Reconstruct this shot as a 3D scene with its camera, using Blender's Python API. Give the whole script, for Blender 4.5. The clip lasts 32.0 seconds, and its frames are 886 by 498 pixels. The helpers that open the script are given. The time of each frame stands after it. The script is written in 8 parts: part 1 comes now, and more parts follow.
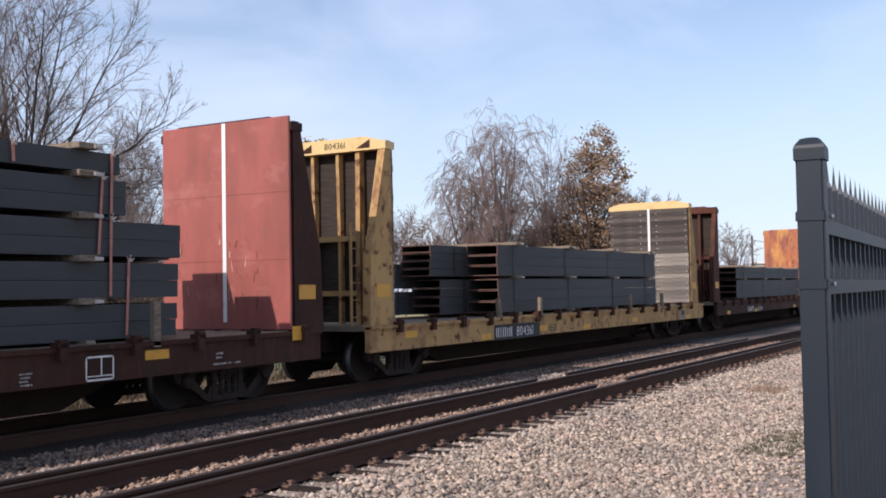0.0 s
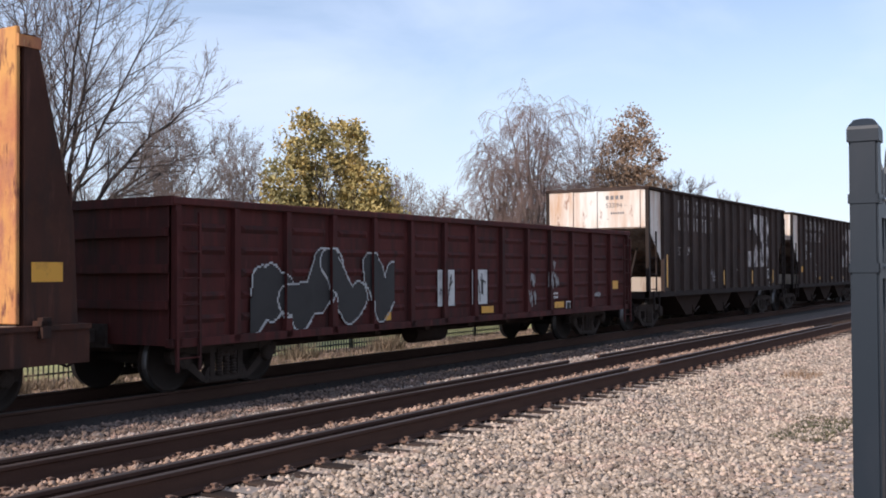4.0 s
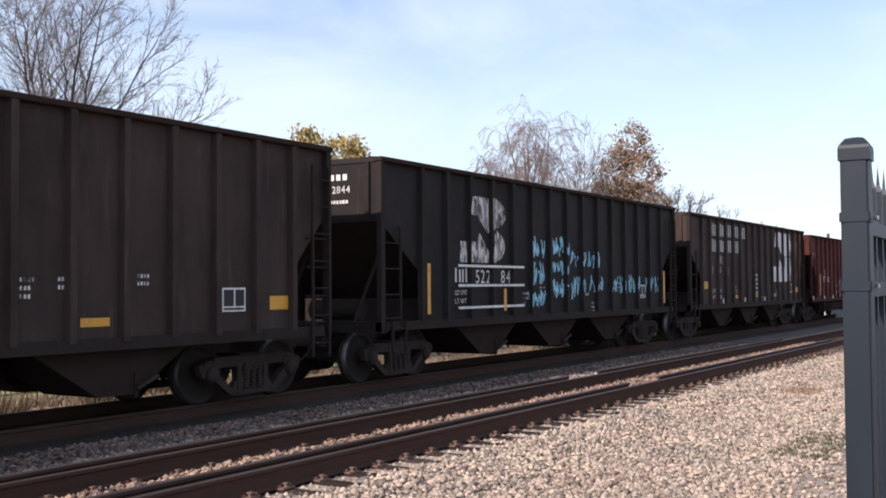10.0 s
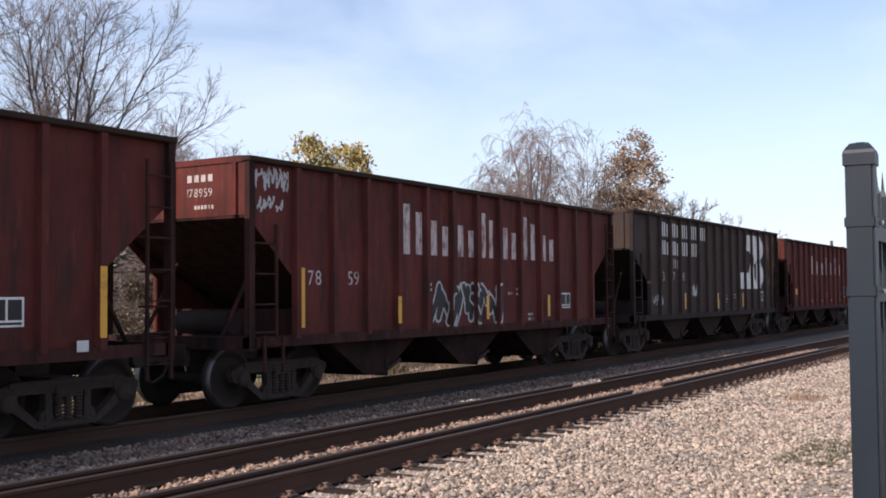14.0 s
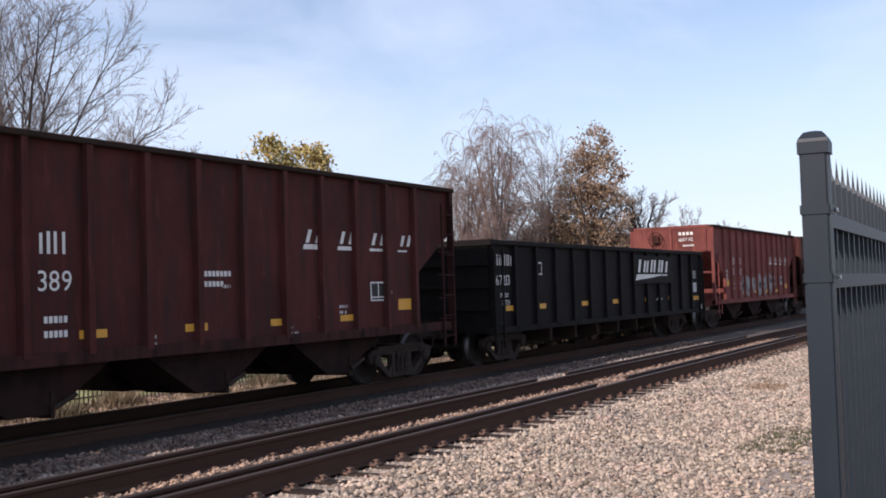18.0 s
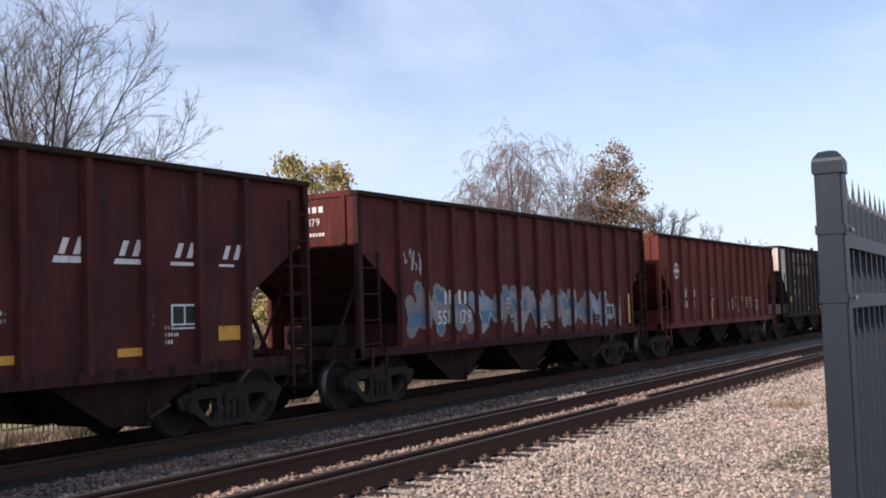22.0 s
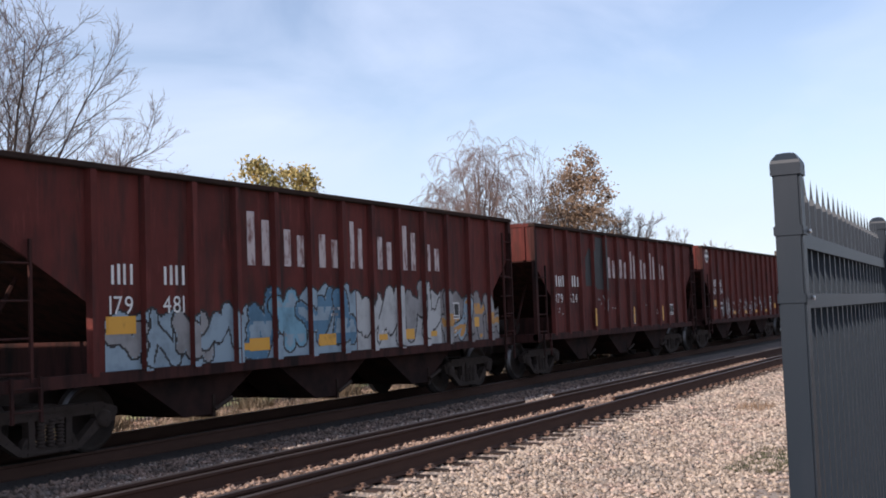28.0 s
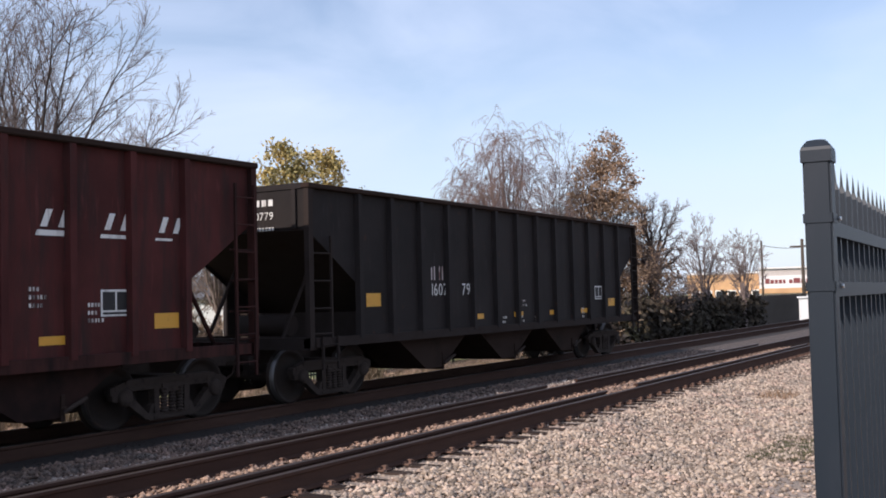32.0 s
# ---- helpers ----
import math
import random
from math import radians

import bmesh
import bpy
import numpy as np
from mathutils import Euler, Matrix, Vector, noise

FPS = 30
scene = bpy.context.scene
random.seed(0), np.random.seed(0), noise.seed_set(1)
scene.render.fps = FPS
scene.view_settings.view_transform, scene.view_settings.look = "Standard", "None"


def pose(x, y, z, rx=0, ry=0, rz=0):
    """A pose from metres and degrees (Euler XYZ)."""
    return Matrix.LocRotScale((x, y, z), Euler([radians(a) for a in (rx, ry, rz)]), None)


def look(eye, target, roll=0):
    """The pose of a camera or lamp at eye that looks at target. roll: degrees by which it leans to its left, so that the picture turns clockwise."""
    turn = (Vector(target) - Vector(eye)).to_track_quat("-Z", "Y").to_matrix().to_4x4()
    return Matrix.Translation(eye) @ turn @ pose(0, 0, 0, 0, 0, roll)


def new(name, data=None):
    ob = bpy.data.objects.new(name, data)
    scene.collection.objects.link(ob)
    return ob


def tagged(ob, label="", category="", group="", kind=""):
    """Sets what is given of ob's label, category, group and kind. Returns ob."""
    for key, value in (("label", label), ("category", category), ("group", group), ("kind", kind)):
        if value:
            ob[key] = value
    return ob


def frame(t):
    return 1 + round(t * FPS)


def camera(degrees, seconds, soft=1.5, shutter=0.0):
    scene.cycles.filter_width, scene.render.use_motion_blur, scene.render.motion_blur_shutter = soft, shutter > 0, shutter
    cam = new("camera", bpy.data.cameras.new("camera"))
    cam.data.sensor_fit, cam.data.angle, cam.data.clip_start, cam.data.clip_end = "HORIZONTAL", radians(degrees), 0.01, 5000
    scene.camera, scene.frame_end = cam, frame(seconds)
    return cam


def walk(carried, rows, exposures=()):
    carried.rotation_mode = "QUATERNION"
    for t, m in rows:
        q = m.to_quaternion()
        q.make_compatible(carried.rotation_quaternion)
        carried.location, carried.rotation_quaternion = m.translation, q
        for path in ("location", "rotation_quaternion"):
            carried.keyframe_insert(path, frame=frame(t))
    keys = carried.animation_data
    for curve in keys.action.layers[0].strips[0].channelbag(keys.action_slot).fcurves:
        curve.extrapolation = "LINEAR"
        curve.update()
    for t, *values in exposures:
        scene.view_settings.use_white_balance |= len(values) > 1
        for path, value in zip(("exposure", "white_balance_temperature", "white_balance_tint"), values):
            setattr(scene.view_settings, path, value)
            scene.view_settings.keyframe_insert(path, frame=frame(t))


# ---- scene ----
# ---- camera ----
cam = camera(45.5, 32.0, 1.8)
PATH = [
 (0.0, (0.002, -0.012, 1.727), (17.296, 10.005, 2.507), -1.03),
 (0.5, (0.002, -0.011, 1.728), (17.292, 10.014, 2.490), -1.19),
 (1.0, (0.001, -0.008, 1.728), (17.293, 10.014, 2.482), -1.25),
 (1.5, (0.001, -0.003, 1.726), (17.271, 10.058, 2.439), -1.05),
 (2.0, (-0.000, 0.001, 1.724), (17.271, 10.067, 2.356), -0.31),
 (2.5, (-0.002, 0.011, 1.723), (17.248, 10.115, 2.313), -0.04),
 (4.5, (-0.005, 0.024, 1.723), (16.944, 10.635, 2.096), -0.37),
 (5.0, (-0.005, 0.024, 1.724), (16.976, 10.586, 2.014), -0.38),
 (5.5, (-0.004, 0.022, 1.724), (16.999, 10.549, 1.969), -0.46),
 (6.0, (-0.004, 0.018, 1.725), (17.016, 10.521, 1.920), -0.08),
 (6.5, (-0.003, 0.016, 1.724), (16.965, 10.600, 1.962), -0.01),
 (7.0, (-0.003, 0.015, 1.723), (16.960, 10.606, 1.984), -0.16),
 (7.5, (-0.003, 0.016, 1.721), (16.986, 10.565, 1.990), -0.30),
 (8.0, (-0.003, 0.017, 1.722), (16.982, 10.572, 2.051), -0.11),
 (8.5, (-0.003, 0.015, 1.724), (16.989, 10.556, 2.098), -0.33),
 (9.0, (-0.001, 0.007, 1.726), (16.993, 10.543, 2.139), -0.55),
 (9.5, (-0.001, 0.005, 1.729), (17.006, 10.515, 2.302), -0.29),
 (10.0, (-0.001, 0.005, 1.731), (16.986, 10.538, 2.446), -0.41),
 (10.5, (-0.001, 0.004, 1.732), (16.940, 10.605, 2.539), -0.16),
 (11.0, (-0.001, 0.003, 1.735), (16.893, 10.668, 2.655), -0.16),
 (11.5, (-0.000, 0.000, 1.735), (16.820, 10.771, 2.770), -0.21),
 (12.0, (0.000, -0.000, 1.734), (16.796, 10.802, 2.843), -0.13),
 (12.5, (-0.000, 0.000, 1.731), (16.779, 10.825, 2.866), -0.02),
 (13.0, (-0.000, 0.001, 1.728), (16.819, 10.770, 2.803), -0.36),
 (13.5, (-0.000, 0.002, 1.727), (16.888, 10.670, 2.715), -0.61),
 (14.0, (-0.002, 0.009, 1.726), (16.951, 10.585, 2.588), -0.49),
 (14.5, (-0.003, 0.017, 1.728), (16.924, 10.636, 2.553), 0.31),
 (15.0, (-0.003, 0.017, 1.727), (16.895, 10.689, 2.473), 0.23),
 (15.5, (-0.002, 0.011, 1.729), (16.893, 10.693, 2.405), -0.35),
 (17.5, (-0.000, 0.000, 1.717), (17.330, 9.959, 2.425), -1.93),
 (18.0, (-0.001, 0.006, 1.720), (17.317, 9.977, 2.528), -1.76),
 (18.5, (-0.001, 0.005, 1.720), (17.274, 10.044, 2.613), -1.53),
 (19.0, (-0.001, 0.003, 1.720), (17.224, 10.128, 2.616), -1.29),
 (19.5, (0.000, -0.000, 1.719), (17.212, 10.145, 2.634), -1.33),
 (20.0, (0.001, -0.004, 1.718), (17.296, 9.997, 2.632), -1.97),
 (20.5, (0.000, -0.000, 1.719), (17.436, 9.755, 2.625), -2.08),
 (21.0, (-0.000, 0.002, 1.723), (17.251, 10.078, 2.651), -1.98),
 (21.5, (0.002, -0.008, 1.726), (17.133, 10.259, 2.786), -1.79),
 (22.0, (0.002, -0.010, 1.727), (17.117, 10.271, 2.891), -1.92),
 (22.5, (0.002, -0.012, 1.725), (17.130, 10.244, 2.941), -2.13),
 (23.0, (0.002, -0.008, 1.726), (17.082, 10.324, 2.959), -1.89),
 (23.5, (0.001, -0.007, 1.727), (17.038, 10.391, 2.999), -1.85),
 (24.0, (0.001, -0.007, 1.726), (17.011, 10.433, 3.019), -1.52),
 (24.5, (0.002, -0.009, 1.727), (17.008, 10.427, 3.088), -1.91),
 (26.5, (0.004, -0.020, 1.731), (17.104, 10.231, 3.315), -2.37),
 (27.0, (0.003, -0.016, 1.728), (17.160, 10.145, 3.271), -1.45),
 (27.5, (0.004, -0.019, 1.722), (17.335, 9.866, 3.110), -2.39),
 (28.0, (0.005, -0.023, 1.721), (17.422, 9.731, 2.934), -2.12),
 (28.5, (0.005, -0.028, 1.722), (17.502, 9.591, 2.894), -1.99),
 (29.0, (0.006, -0.031, 1.722), (17.572, 9.466, 2.839), -2.05),
 (29.5, (0.007, -0.034, 1.722), (17.580, 9.451, 2.826), -2.33),
 (30.0, (0.006, -0.032, 1.721), (17.561, 9.490, 2.789), -2.20),
 (30.5, (0.006, -0.028, 1.722), (17.525, 9.554, 2.833), -2.00),
 (31.0, (0.005, -0.023, 1.723), (17.463, 9.665, 2.882), -1.36),
 (31.5, (0.003, -0.017, 1.720), (17.296, 9.975, 2.789), -1.11),
 (32.0, (0.003, -0.016, 1.720), (17.209, 10.138, 2.649), -1.42),
]
walk(cam, [(t, look(eye, target, roll)) for t, eye, target, roll in PATH],
     exposures=[(0, 0.0, 6400, 18), (2.5, 0.0, 6400, 18), (4.5, 0.16, 6500, 17), (6.0, 0.33, 6600, 17), (9.0, 0.33, 6600, 17), (12.0, 0.20, 6700, 18),
                (15.5, 0.18, 6600, 18), (17.5, 0.10, 6600, 19), (20.0, 0.05, 6500, 19), (24.0, 0.06, 6500, 19), (28.0, 0.06, 6550, 18), (32.0, 0.04, 6500, 18)])

# ---- world and sun ----
TO_SUN = Vector((-1.42, 0.30, 1.0)).normalized()
world = bpy.data.worlds.new("world")
scene.world = world
world.use_nodes = True
wt = world.node_tree
wt.nodes.clear()
w_out = wt.nodes.new("ShaderNodeOutputWorld")
w_bg = wt.nodes.new("ShaderNodeBackground")
w_sky = wt.nodes.new("ShaderNodeTexSky")
w_sky.sky_type = "NISHITA"
w_sky.sun_disc = False
w_sky.sun_elevation = math.asin(TO_SUN.z)
w_sky.sun_rotation = math.atan2(TO_SUN.x, TO_SUN.y)
w_sky.air_density, w_sky.dust_density, w_sky.ozone_density = 1.0, 0.25, 1.0
w_bg.inputs["Strength"].default_value = 0.142
# thin high cloud, drawn out along one direction
w_co = wt.nodes.new("ShaderNodeTexCoord")
w_map = wt.nodes.new("ShaderNodeMapping")
w_map.inputs["Rotation"].default_value = (0.1, 0.25, 0.5)
w_map.inputs["Scale"].default_value = (1.6, 4.0, 9.0)
w_noise = wt.nodes.new("ShaderNodeTexNoise")
w_noise.inputs["Scale"].default_value = 1.1
w_noise.inputs["Distortion"].default_value = 0.5
w_noise.inputs["Detail"].default_value = 7.0
w_noise.inputs["Roughness"].default_value = 0.5
w_ramp = wt.nodes.new("ShaderNodeValToRGB")
w_ramp.color_ramp.elements[0].position, w_ramp.color_ramp.elements[0].color = 0.36, (0.12, 0.12, 0.12, 1)
w_ramp.color_ramp.elements[1].position, w_ramp.color_ramp.elements[1].color = 0.72, (0.7, 0.7, 0.7, 1)
w_mix = wt.nodes.new("ShaderNodeMix")
w_mix.data_type = "RGBA"
w_mix.inputs["B"].default_value = (5.6, 6.65, 8.2, 1)
wt.links.new(w_co.outputs["Generated"], w_map.inputs["Vector"])
wt.links.new(w_map.outputs["Vector"], w_noise.inputs["Vector"])
wt.links.new(w_noise.outputs["Fac"], w_ramp.inputs["Fac"])
wt.links.new(w_ramp.outputs["Color"], w_mix.inputs["Factor"])
wt.links.new(w_sky.outputs["Color"], w_mix.inputs["A"])
w_sep = wt.nodes.new("ShaderNodeSeparateXYZ")
w_low = wt.nodes.new("ShaderNodeMapRange")
w_low.inputs["From Max"].default_value = 0.26
w_low.inputs["To Min"].default_value, w_low.inputs["To Max"].default_value = 0.8, 0.0
w_haze = wt.nodes.new("ShaderNodeMix")
w_haze.data_type = "RGBA"
w_haze.inputs["B"].default_value = (4.45, 5.6, 6.95, 1)
wt.links.new(w_co.outputs["Generated"], w_sep.inputs["Vector"])
wt.links.new(w_sep.outputs["Z"], w_low.inputs["Value"])
wt.links.new(w_low.outputs["Result"], w_haze.inputs["Factor"])
wt.links.new(w_mix.outputs["Result"], w_haze.inputs["A"])
wt.links.new(w_haze.outputs["Result"], w_bg.inputs["Color"])
wt.links.new(w_bg.outputs["Background"], w_out.inputs["Surface"])

sun = new("sun", bpy.data.lights.new("sun", "SUN"))
sun.data.energy, sun.data.angle, sun.data.color = 4.2, radians(0.53), (1.0, 0.93, 0.83)
sun.matrix_basis = look(TO_SUN * 50, (0, 0, 0))

# ---- plan ----
NEAR_RAIL, GAUGE = 6.87, 1.505      # near rail of the near track, rail centre to rail centre
FAR_RAIL = 11.52                    # near rail of the far track
NEAR_C, FAR_C = NEAR_RAIL + GAUGE / 2, FAR_RAIL + GAUGE / 2
HALF = 1.6                          # half width of a car


def s_of(t):
    """Metres that the train has gone at t seconds."""
    return 12.58 * t + 0.0223 * t * t


# ---- materials ----
def material(name, base, rough=0.6, metal=0.0, var=(), bump=0.0, bump_scale=30.0, coords="Object", spec=0.4, shift=False):
    """var: rows of (colour, noise scale, low, high, stretch): noise that blends a colour over the base."""
    m = bpy.data.materials.new(name)
    m.use_nodes = True
    nt = m.node_tree
    bsdf = nt.nodes["Principled BSDF"]
    bsdf.inputs["Roughness"].default_value, bsdf.inputs["Metallic"].default_value = rough, metal
    bsdf.inputs["Specular IOR Level"].default_value = spec
    co = nt.nodes.new("ShaderNodeTexCoord")
    where = co.outputs[coords]
    if shift:      # no two things share one pattern of wear
        info = nt.nodes.new("ShaderNodeObjectInfo")
        far = nt.nodes.new("ShaderNodeMath")
        far.operation = "MULTIPLY"
        far.inputs[1].default_value = 90.0
        add = nt.nodes.new("ShaderNodeVectorMath")
        nt.links.new(info.outputs["Random"], far.inputs[0])
        nt.links.new(co.outputs[coords], add.inputs[0])
        nt.links.new(far.outputs["Value"], add.inputs[1])
        where = add.outputs["Vector"]
    last = nt.nodes.new("ShaderNodeRGB")
    last.outputs[0].default_value = (*base, 1)
    col = last.outputs[0]
    for colour, scale, low, high, stretch in var:
        mp = nt.nodes.new("ShaderNodeMapping")
        mp.inputs["Scale"].default_value = stretch
        nz = nt.nodes.new("ShaderNodeTexNoise")
        nz.inputs["Scale"].default_value, nz.inputs["Detail"].default_value, nz.inputs["Roughness"].default_value = scale, 6.0, 0.6
        rp = nt.nodes.new("ShaderNodeMapRange")
        rp.inputs["From Min"].default_value, rp.inputs["From Max"].default_value = low, high
        mx = nt.nodes.new("ShaderNodeMix")
        mx.data_type = "RGBA"
        mx.inputs["B"].default_value = (*colour, 1)
        nt.links.new(where, mp.inputs["Vector"])
        nt.links.new(mp.outputs["Vector"], nz.inputs["Vector"])
        nt.links.new(nz.outputs["Fac"], rp.inputs["Value"])
        nt.links.new(rp.outputs["Result"], mx.inputs["Factor"])
        nt.links.new(col, mx.inputs["A"])
        col = mx.outputs["Result"]
    nt.links.new(col, bsdf.inputs["Base Color"])
    if bump:
        nz = nt.nodes.new("ShaderNodeTexNoise")
        nz.inputs["Scale"].default_value, nz.inputs["Detail"].default_value = bump_scale, 4.0
        bp = nt.nodes.new("ShaderNodeBump")
        bp.inputs["Strength"].default_value, bp.inputs["Distance"].default_value = bump, 0.02
        nt.links.new(where, nz.inputs["Vector"])
        nt.links.new(nz.outputs["Fac"], bp.inputs["Height"])
        nt.links.new(bp.outputs["Normal"], bsdf.inputs["Normal"])
    return m


def by_piece(m, dark, bright, source="Random Per Island"):
    """Varies the material's base colour from piece to piece between two factors."""
    nt = m.node_tree
    bsdf = nt.nodes["Principled BSDF"]
    link = bsdf.inputs["Base Color"].links[0]
    geo = nt.nodes.new("ShaderNodeNewGeometry" if source == "Random Per Island" else "ShaderNodeObjectInfo")
    rp = nt.nodes.new("ShaderNodeMapRange")
    rp.inputs["To Min"].default_value, rp.inputs["To Max"].default_value = dark, bright
    mul = nt.nodes.new("ShaderNodeMix")
    mul.data_type, mul.blend_type = "RGBA", "MULTIPLY"
    mul.inputs["Factor"].default_value = 1.0
    nt.links.new(geo.outputs[source], rp.inputs["Value"])
    nt.links.new(link.from_socket, mul.inputs["A"])
    nt.links.new(rp.outputs["Result"], mul.inputs["B"])
    nt.links.new(mul.outputs["Result"], bsdf.inputs["Base Color"])
    return m


ONE = (1, 1, 1)
DOWN = (2.5, 2.5, 0.35)   # streaks that run down
GRIME = (0.024, 0.0185, 0.016)


def car_paint(name, base, rust=0.3, grime=0.4, spec=0.2):
    return material(name, base, 0.78, 0.0, var=(
        (tuple(c * 0.55 for c in base), 0.7, 0.38, 0.70, ONE),
        (GRIME, 2.0, 0.52 - 0.1 * grime, 0.86 - 0.15 * grime, DOWN),
        (tuple(min(c * 1.45 + 0.004, 1) for c in base), 3.4, 0.58, 0.80, DOWN),
        ((0.075, 0.030, 0.017), 5.0, 0.64 - 0.1 * rust, 0.82, (1, 1, 0.7))), bump=0.22, bump_scale=2.2, spec=spec, shift=True)


PAINT = {
    "black": car_paint("black_paint", (0.060, 0.0395, 0.0325), 0.6, 0.0),
    "green": car_paint("dark_green_paint", (0.0155, 0.0128, 0.0128), -1.5, -3.0, 0.12),
    "red": car_paint("oxide_red_paint", (0.128, 0.029, 0.0225), 0.3, 0.6),
    "clean_red": car_paint("clean_oxide_red_paint", (0.215, 0.062, 0.051), 0.0, -0.4),
    "maroon": car_paint("maroon_paint", (0.090, 0.0225, 0.0195), 0.2, 0.6),
    "orange": car_paint("faded_orange_red_paint", (0.185, 0.044, 0.028), 0.3, 0.3),
    "brown": car_paint("faded_brown_paint", (0.115, 0.041, 0.025), 0.6, 0.6),
    "coal": car_paint("coal_black_paint", (0.027, 0.0212, 0.0198), 0.1, 0.2),
    "yellow": material("rust_blotched_yellow_paint", (0.50, 0.305, 0.125), 0.8, var=(((0.37, 0.22, 0.10), 0.8, 0.42, 0.66, ONE), ((0.24, 0.12, 0.065), 2.6, 0.52, 0.66, (1, 1, 0.7)), ((0.13, 0.05, 0.026), 4.5, 0.57, 0.66, ONE)), bump=0.2, bump_scale=6, spec=0.2, shift=True),
    "rustbrown": car_paint("rusty_brown_paint", (0.075, 0.03, 0.02), 0.9, 0.5),
}
# grimy end steel, its colour lowered further to deepen the shade there
SHADED_STEEL = material("sooty_shaded_steel", (0.0338, 0.0247, 0.0215), 0.9, var=(((0.026, 0.017, 0.013), 2.5, 0.48, 0.8, ONE),), bump=0.2, bump_scale=14, spec=0.15, shift=True)
# tan tone that paints in bounced light and sun on end parts
LIT_TAN = material("lit_tan_plate", (0.24, 0.18, 0.145), 0.9, var=(((0.05, 0.035, 0.028), 1.2, 0.45, 0.62, ONE), ((0.16, 0.085, 0.055), 3.0, 0.5, 0.7, DOWN)), bump=0.1, bump_scale=5, spec=0.15, shift=True)
CREAM = material("streaked_cream_steel", (0.46, 0.38, 0.31), 0.85, var=(((0.25, 0.16, 0.11), 2.0, 0.5, 0.75, DOWN),), spec=0.15, shift=True)
# grimy red paint, likewise darkened for the deep shade of the open ends
SHADED_RED = material("sooty_shaded_red_paint", (0.058, 0.0215, 0.0178), 0.88, var=(((0.012, 0.009, 0.008), 2.0, 0.42, 0.7, DOWN), ((0.065, 0.024, 0.018), 3.0, 0.6, 0.8, ONE)), bump=0.2, bump_scale=12, spec=0.15, shift=True)
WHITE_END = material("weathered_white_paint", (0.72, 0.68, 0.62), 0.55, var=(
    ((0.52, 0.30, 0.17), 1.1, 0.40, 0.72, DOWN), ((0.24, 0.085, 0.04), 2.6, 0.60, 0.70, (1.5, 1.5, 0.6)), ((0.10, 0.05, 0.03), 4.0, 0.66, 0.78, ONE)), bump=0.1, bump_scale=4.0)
RUST_PATCH = material("rust_patch_on_paint", (0.15, 0.062, 0.035), 0.85, var=(((0.26, 0.17, 0.12), 2.0, 0.5, 0.7, DOWN), ((0.03, 0.022, 0.019), 2.6, 0.46, 0.62, (2, 2, 0.7))), bump=0.2, bump_scale=20, spec=0.15)
LETTER = material("white_lettering", (0.72, 0.70, 0.66), 0.6, var=(((0.30, 0.26, 0.24), 4.0, 0.5, 0.8, DOWN),))
WORN = material("worn_white_lettering", (0.74, 0.69, 0.64), 0.65, var=(((0.050, 0.038, 0.034), 2.6, 0.45, 0.54, (3.2, 3.2, 1.1)), ((0.32, 0.27, 0.25), 5.0, 0.48, 0.6, DOWN)), shift=True)
CHALK = material("chalky_faded_lettering", (0.50, 0.42, 0.40), 0.7, var=(((0.17, 0.07, 0.06), 3.0, 0.47, 0.66, (3, 3, 1.2)),), shift=True)
STRIPE = material("yellow_reflective_tape", (0.68, 0.33, 0.035), 0.45, var=(((0.25, 0.11, 0.02), 4.0, 0.55, 0.8, ONE),))
PLATE = material("pale_data_plate", (0.55, 0.55, 0.53), 0.5, var=(((0.2, 0.2, 0.2), 5.0, 0.5, 0.8, ONE),))
STEEL = material("grimy_cast_steel", (0.0554, 0.0405, 0.0344), 0.9, 0.0, var=(((0.038, 0.028, 0.022), 3.0, 0.45, 0.8, ONE), ((0.012, 0.010, 0.0095), 9.0, 0.55, 0.8, ONE)), bump=0.3, bump_scale=40, spec=0.12, shift=True)
WHEEL = material("rust_dulled_wheel_steel", (0.0365, 0.0277, 0.0236), 0.85, 0.0, var=(((0.042, 0.026, 0.019), 4.0, 0.5, 0.75, ONE),), spec=0.15, shift=True)
TREAD = material("polished_wheel_tread", (0.16, 0.15, 0.145), 0.5, 0.9)
UNDER = material("dusty_black_underframe", (0.0403, 0.0260, 0.0208), 0.95, var=(((0.022, 0.016, 0.013), 2.0, 0.5, 0.85, ONE),), bump=0.2, bump_scale=15, spec=0.08, shift=True)
BEAM = material("primed_blue_grey_steel", (0.053, 0.053, 0.054), 0.6, 0.0, var=(((0.072, 0.074, 0.077), 0.8, 0.45, 0.8, (0.3, 2, 2)), ((0.035, 0.034, 0.034), 3.0, 0.6, 0.85, ONE), ((0.095, 0.09, 0.085), 5.0, 0.66, 0.8, (0.25, 3, 3))), bump=0.06, bump_scale=20, spec=0.25)
BEAM_END = material("rusty_cut_steel_ends", (0.17, 0.078, 0.052), 0.75, 0.0, var=(((0.055, 0.038, 0.034), 5.0, 0.4, 0.62, ONE),))
DUNNAGE = material("weathered_dunnage_wood", (0.27, 0.205, 0.145), 0.9, var=(((0.09, 0.07, 0.055), 6.0, 0.4, 0.7, (1, 6, 6)),), bump=0.3, bump_scale=60)
STRAP = material("faded_pink_red_strap", (0.52, 0.215, 0.165), 0.7, var=(((0.36, 0.14, 0.11), 4.0, 0.4, 0.7, ONE),))
KNOT = material("pale_twisted_strap_end", (0.62, 0.53, 0.46), 0.8, var=(((0.42, 0.30, 0.25), 14.0, 0.45, 0.65, ONE),))
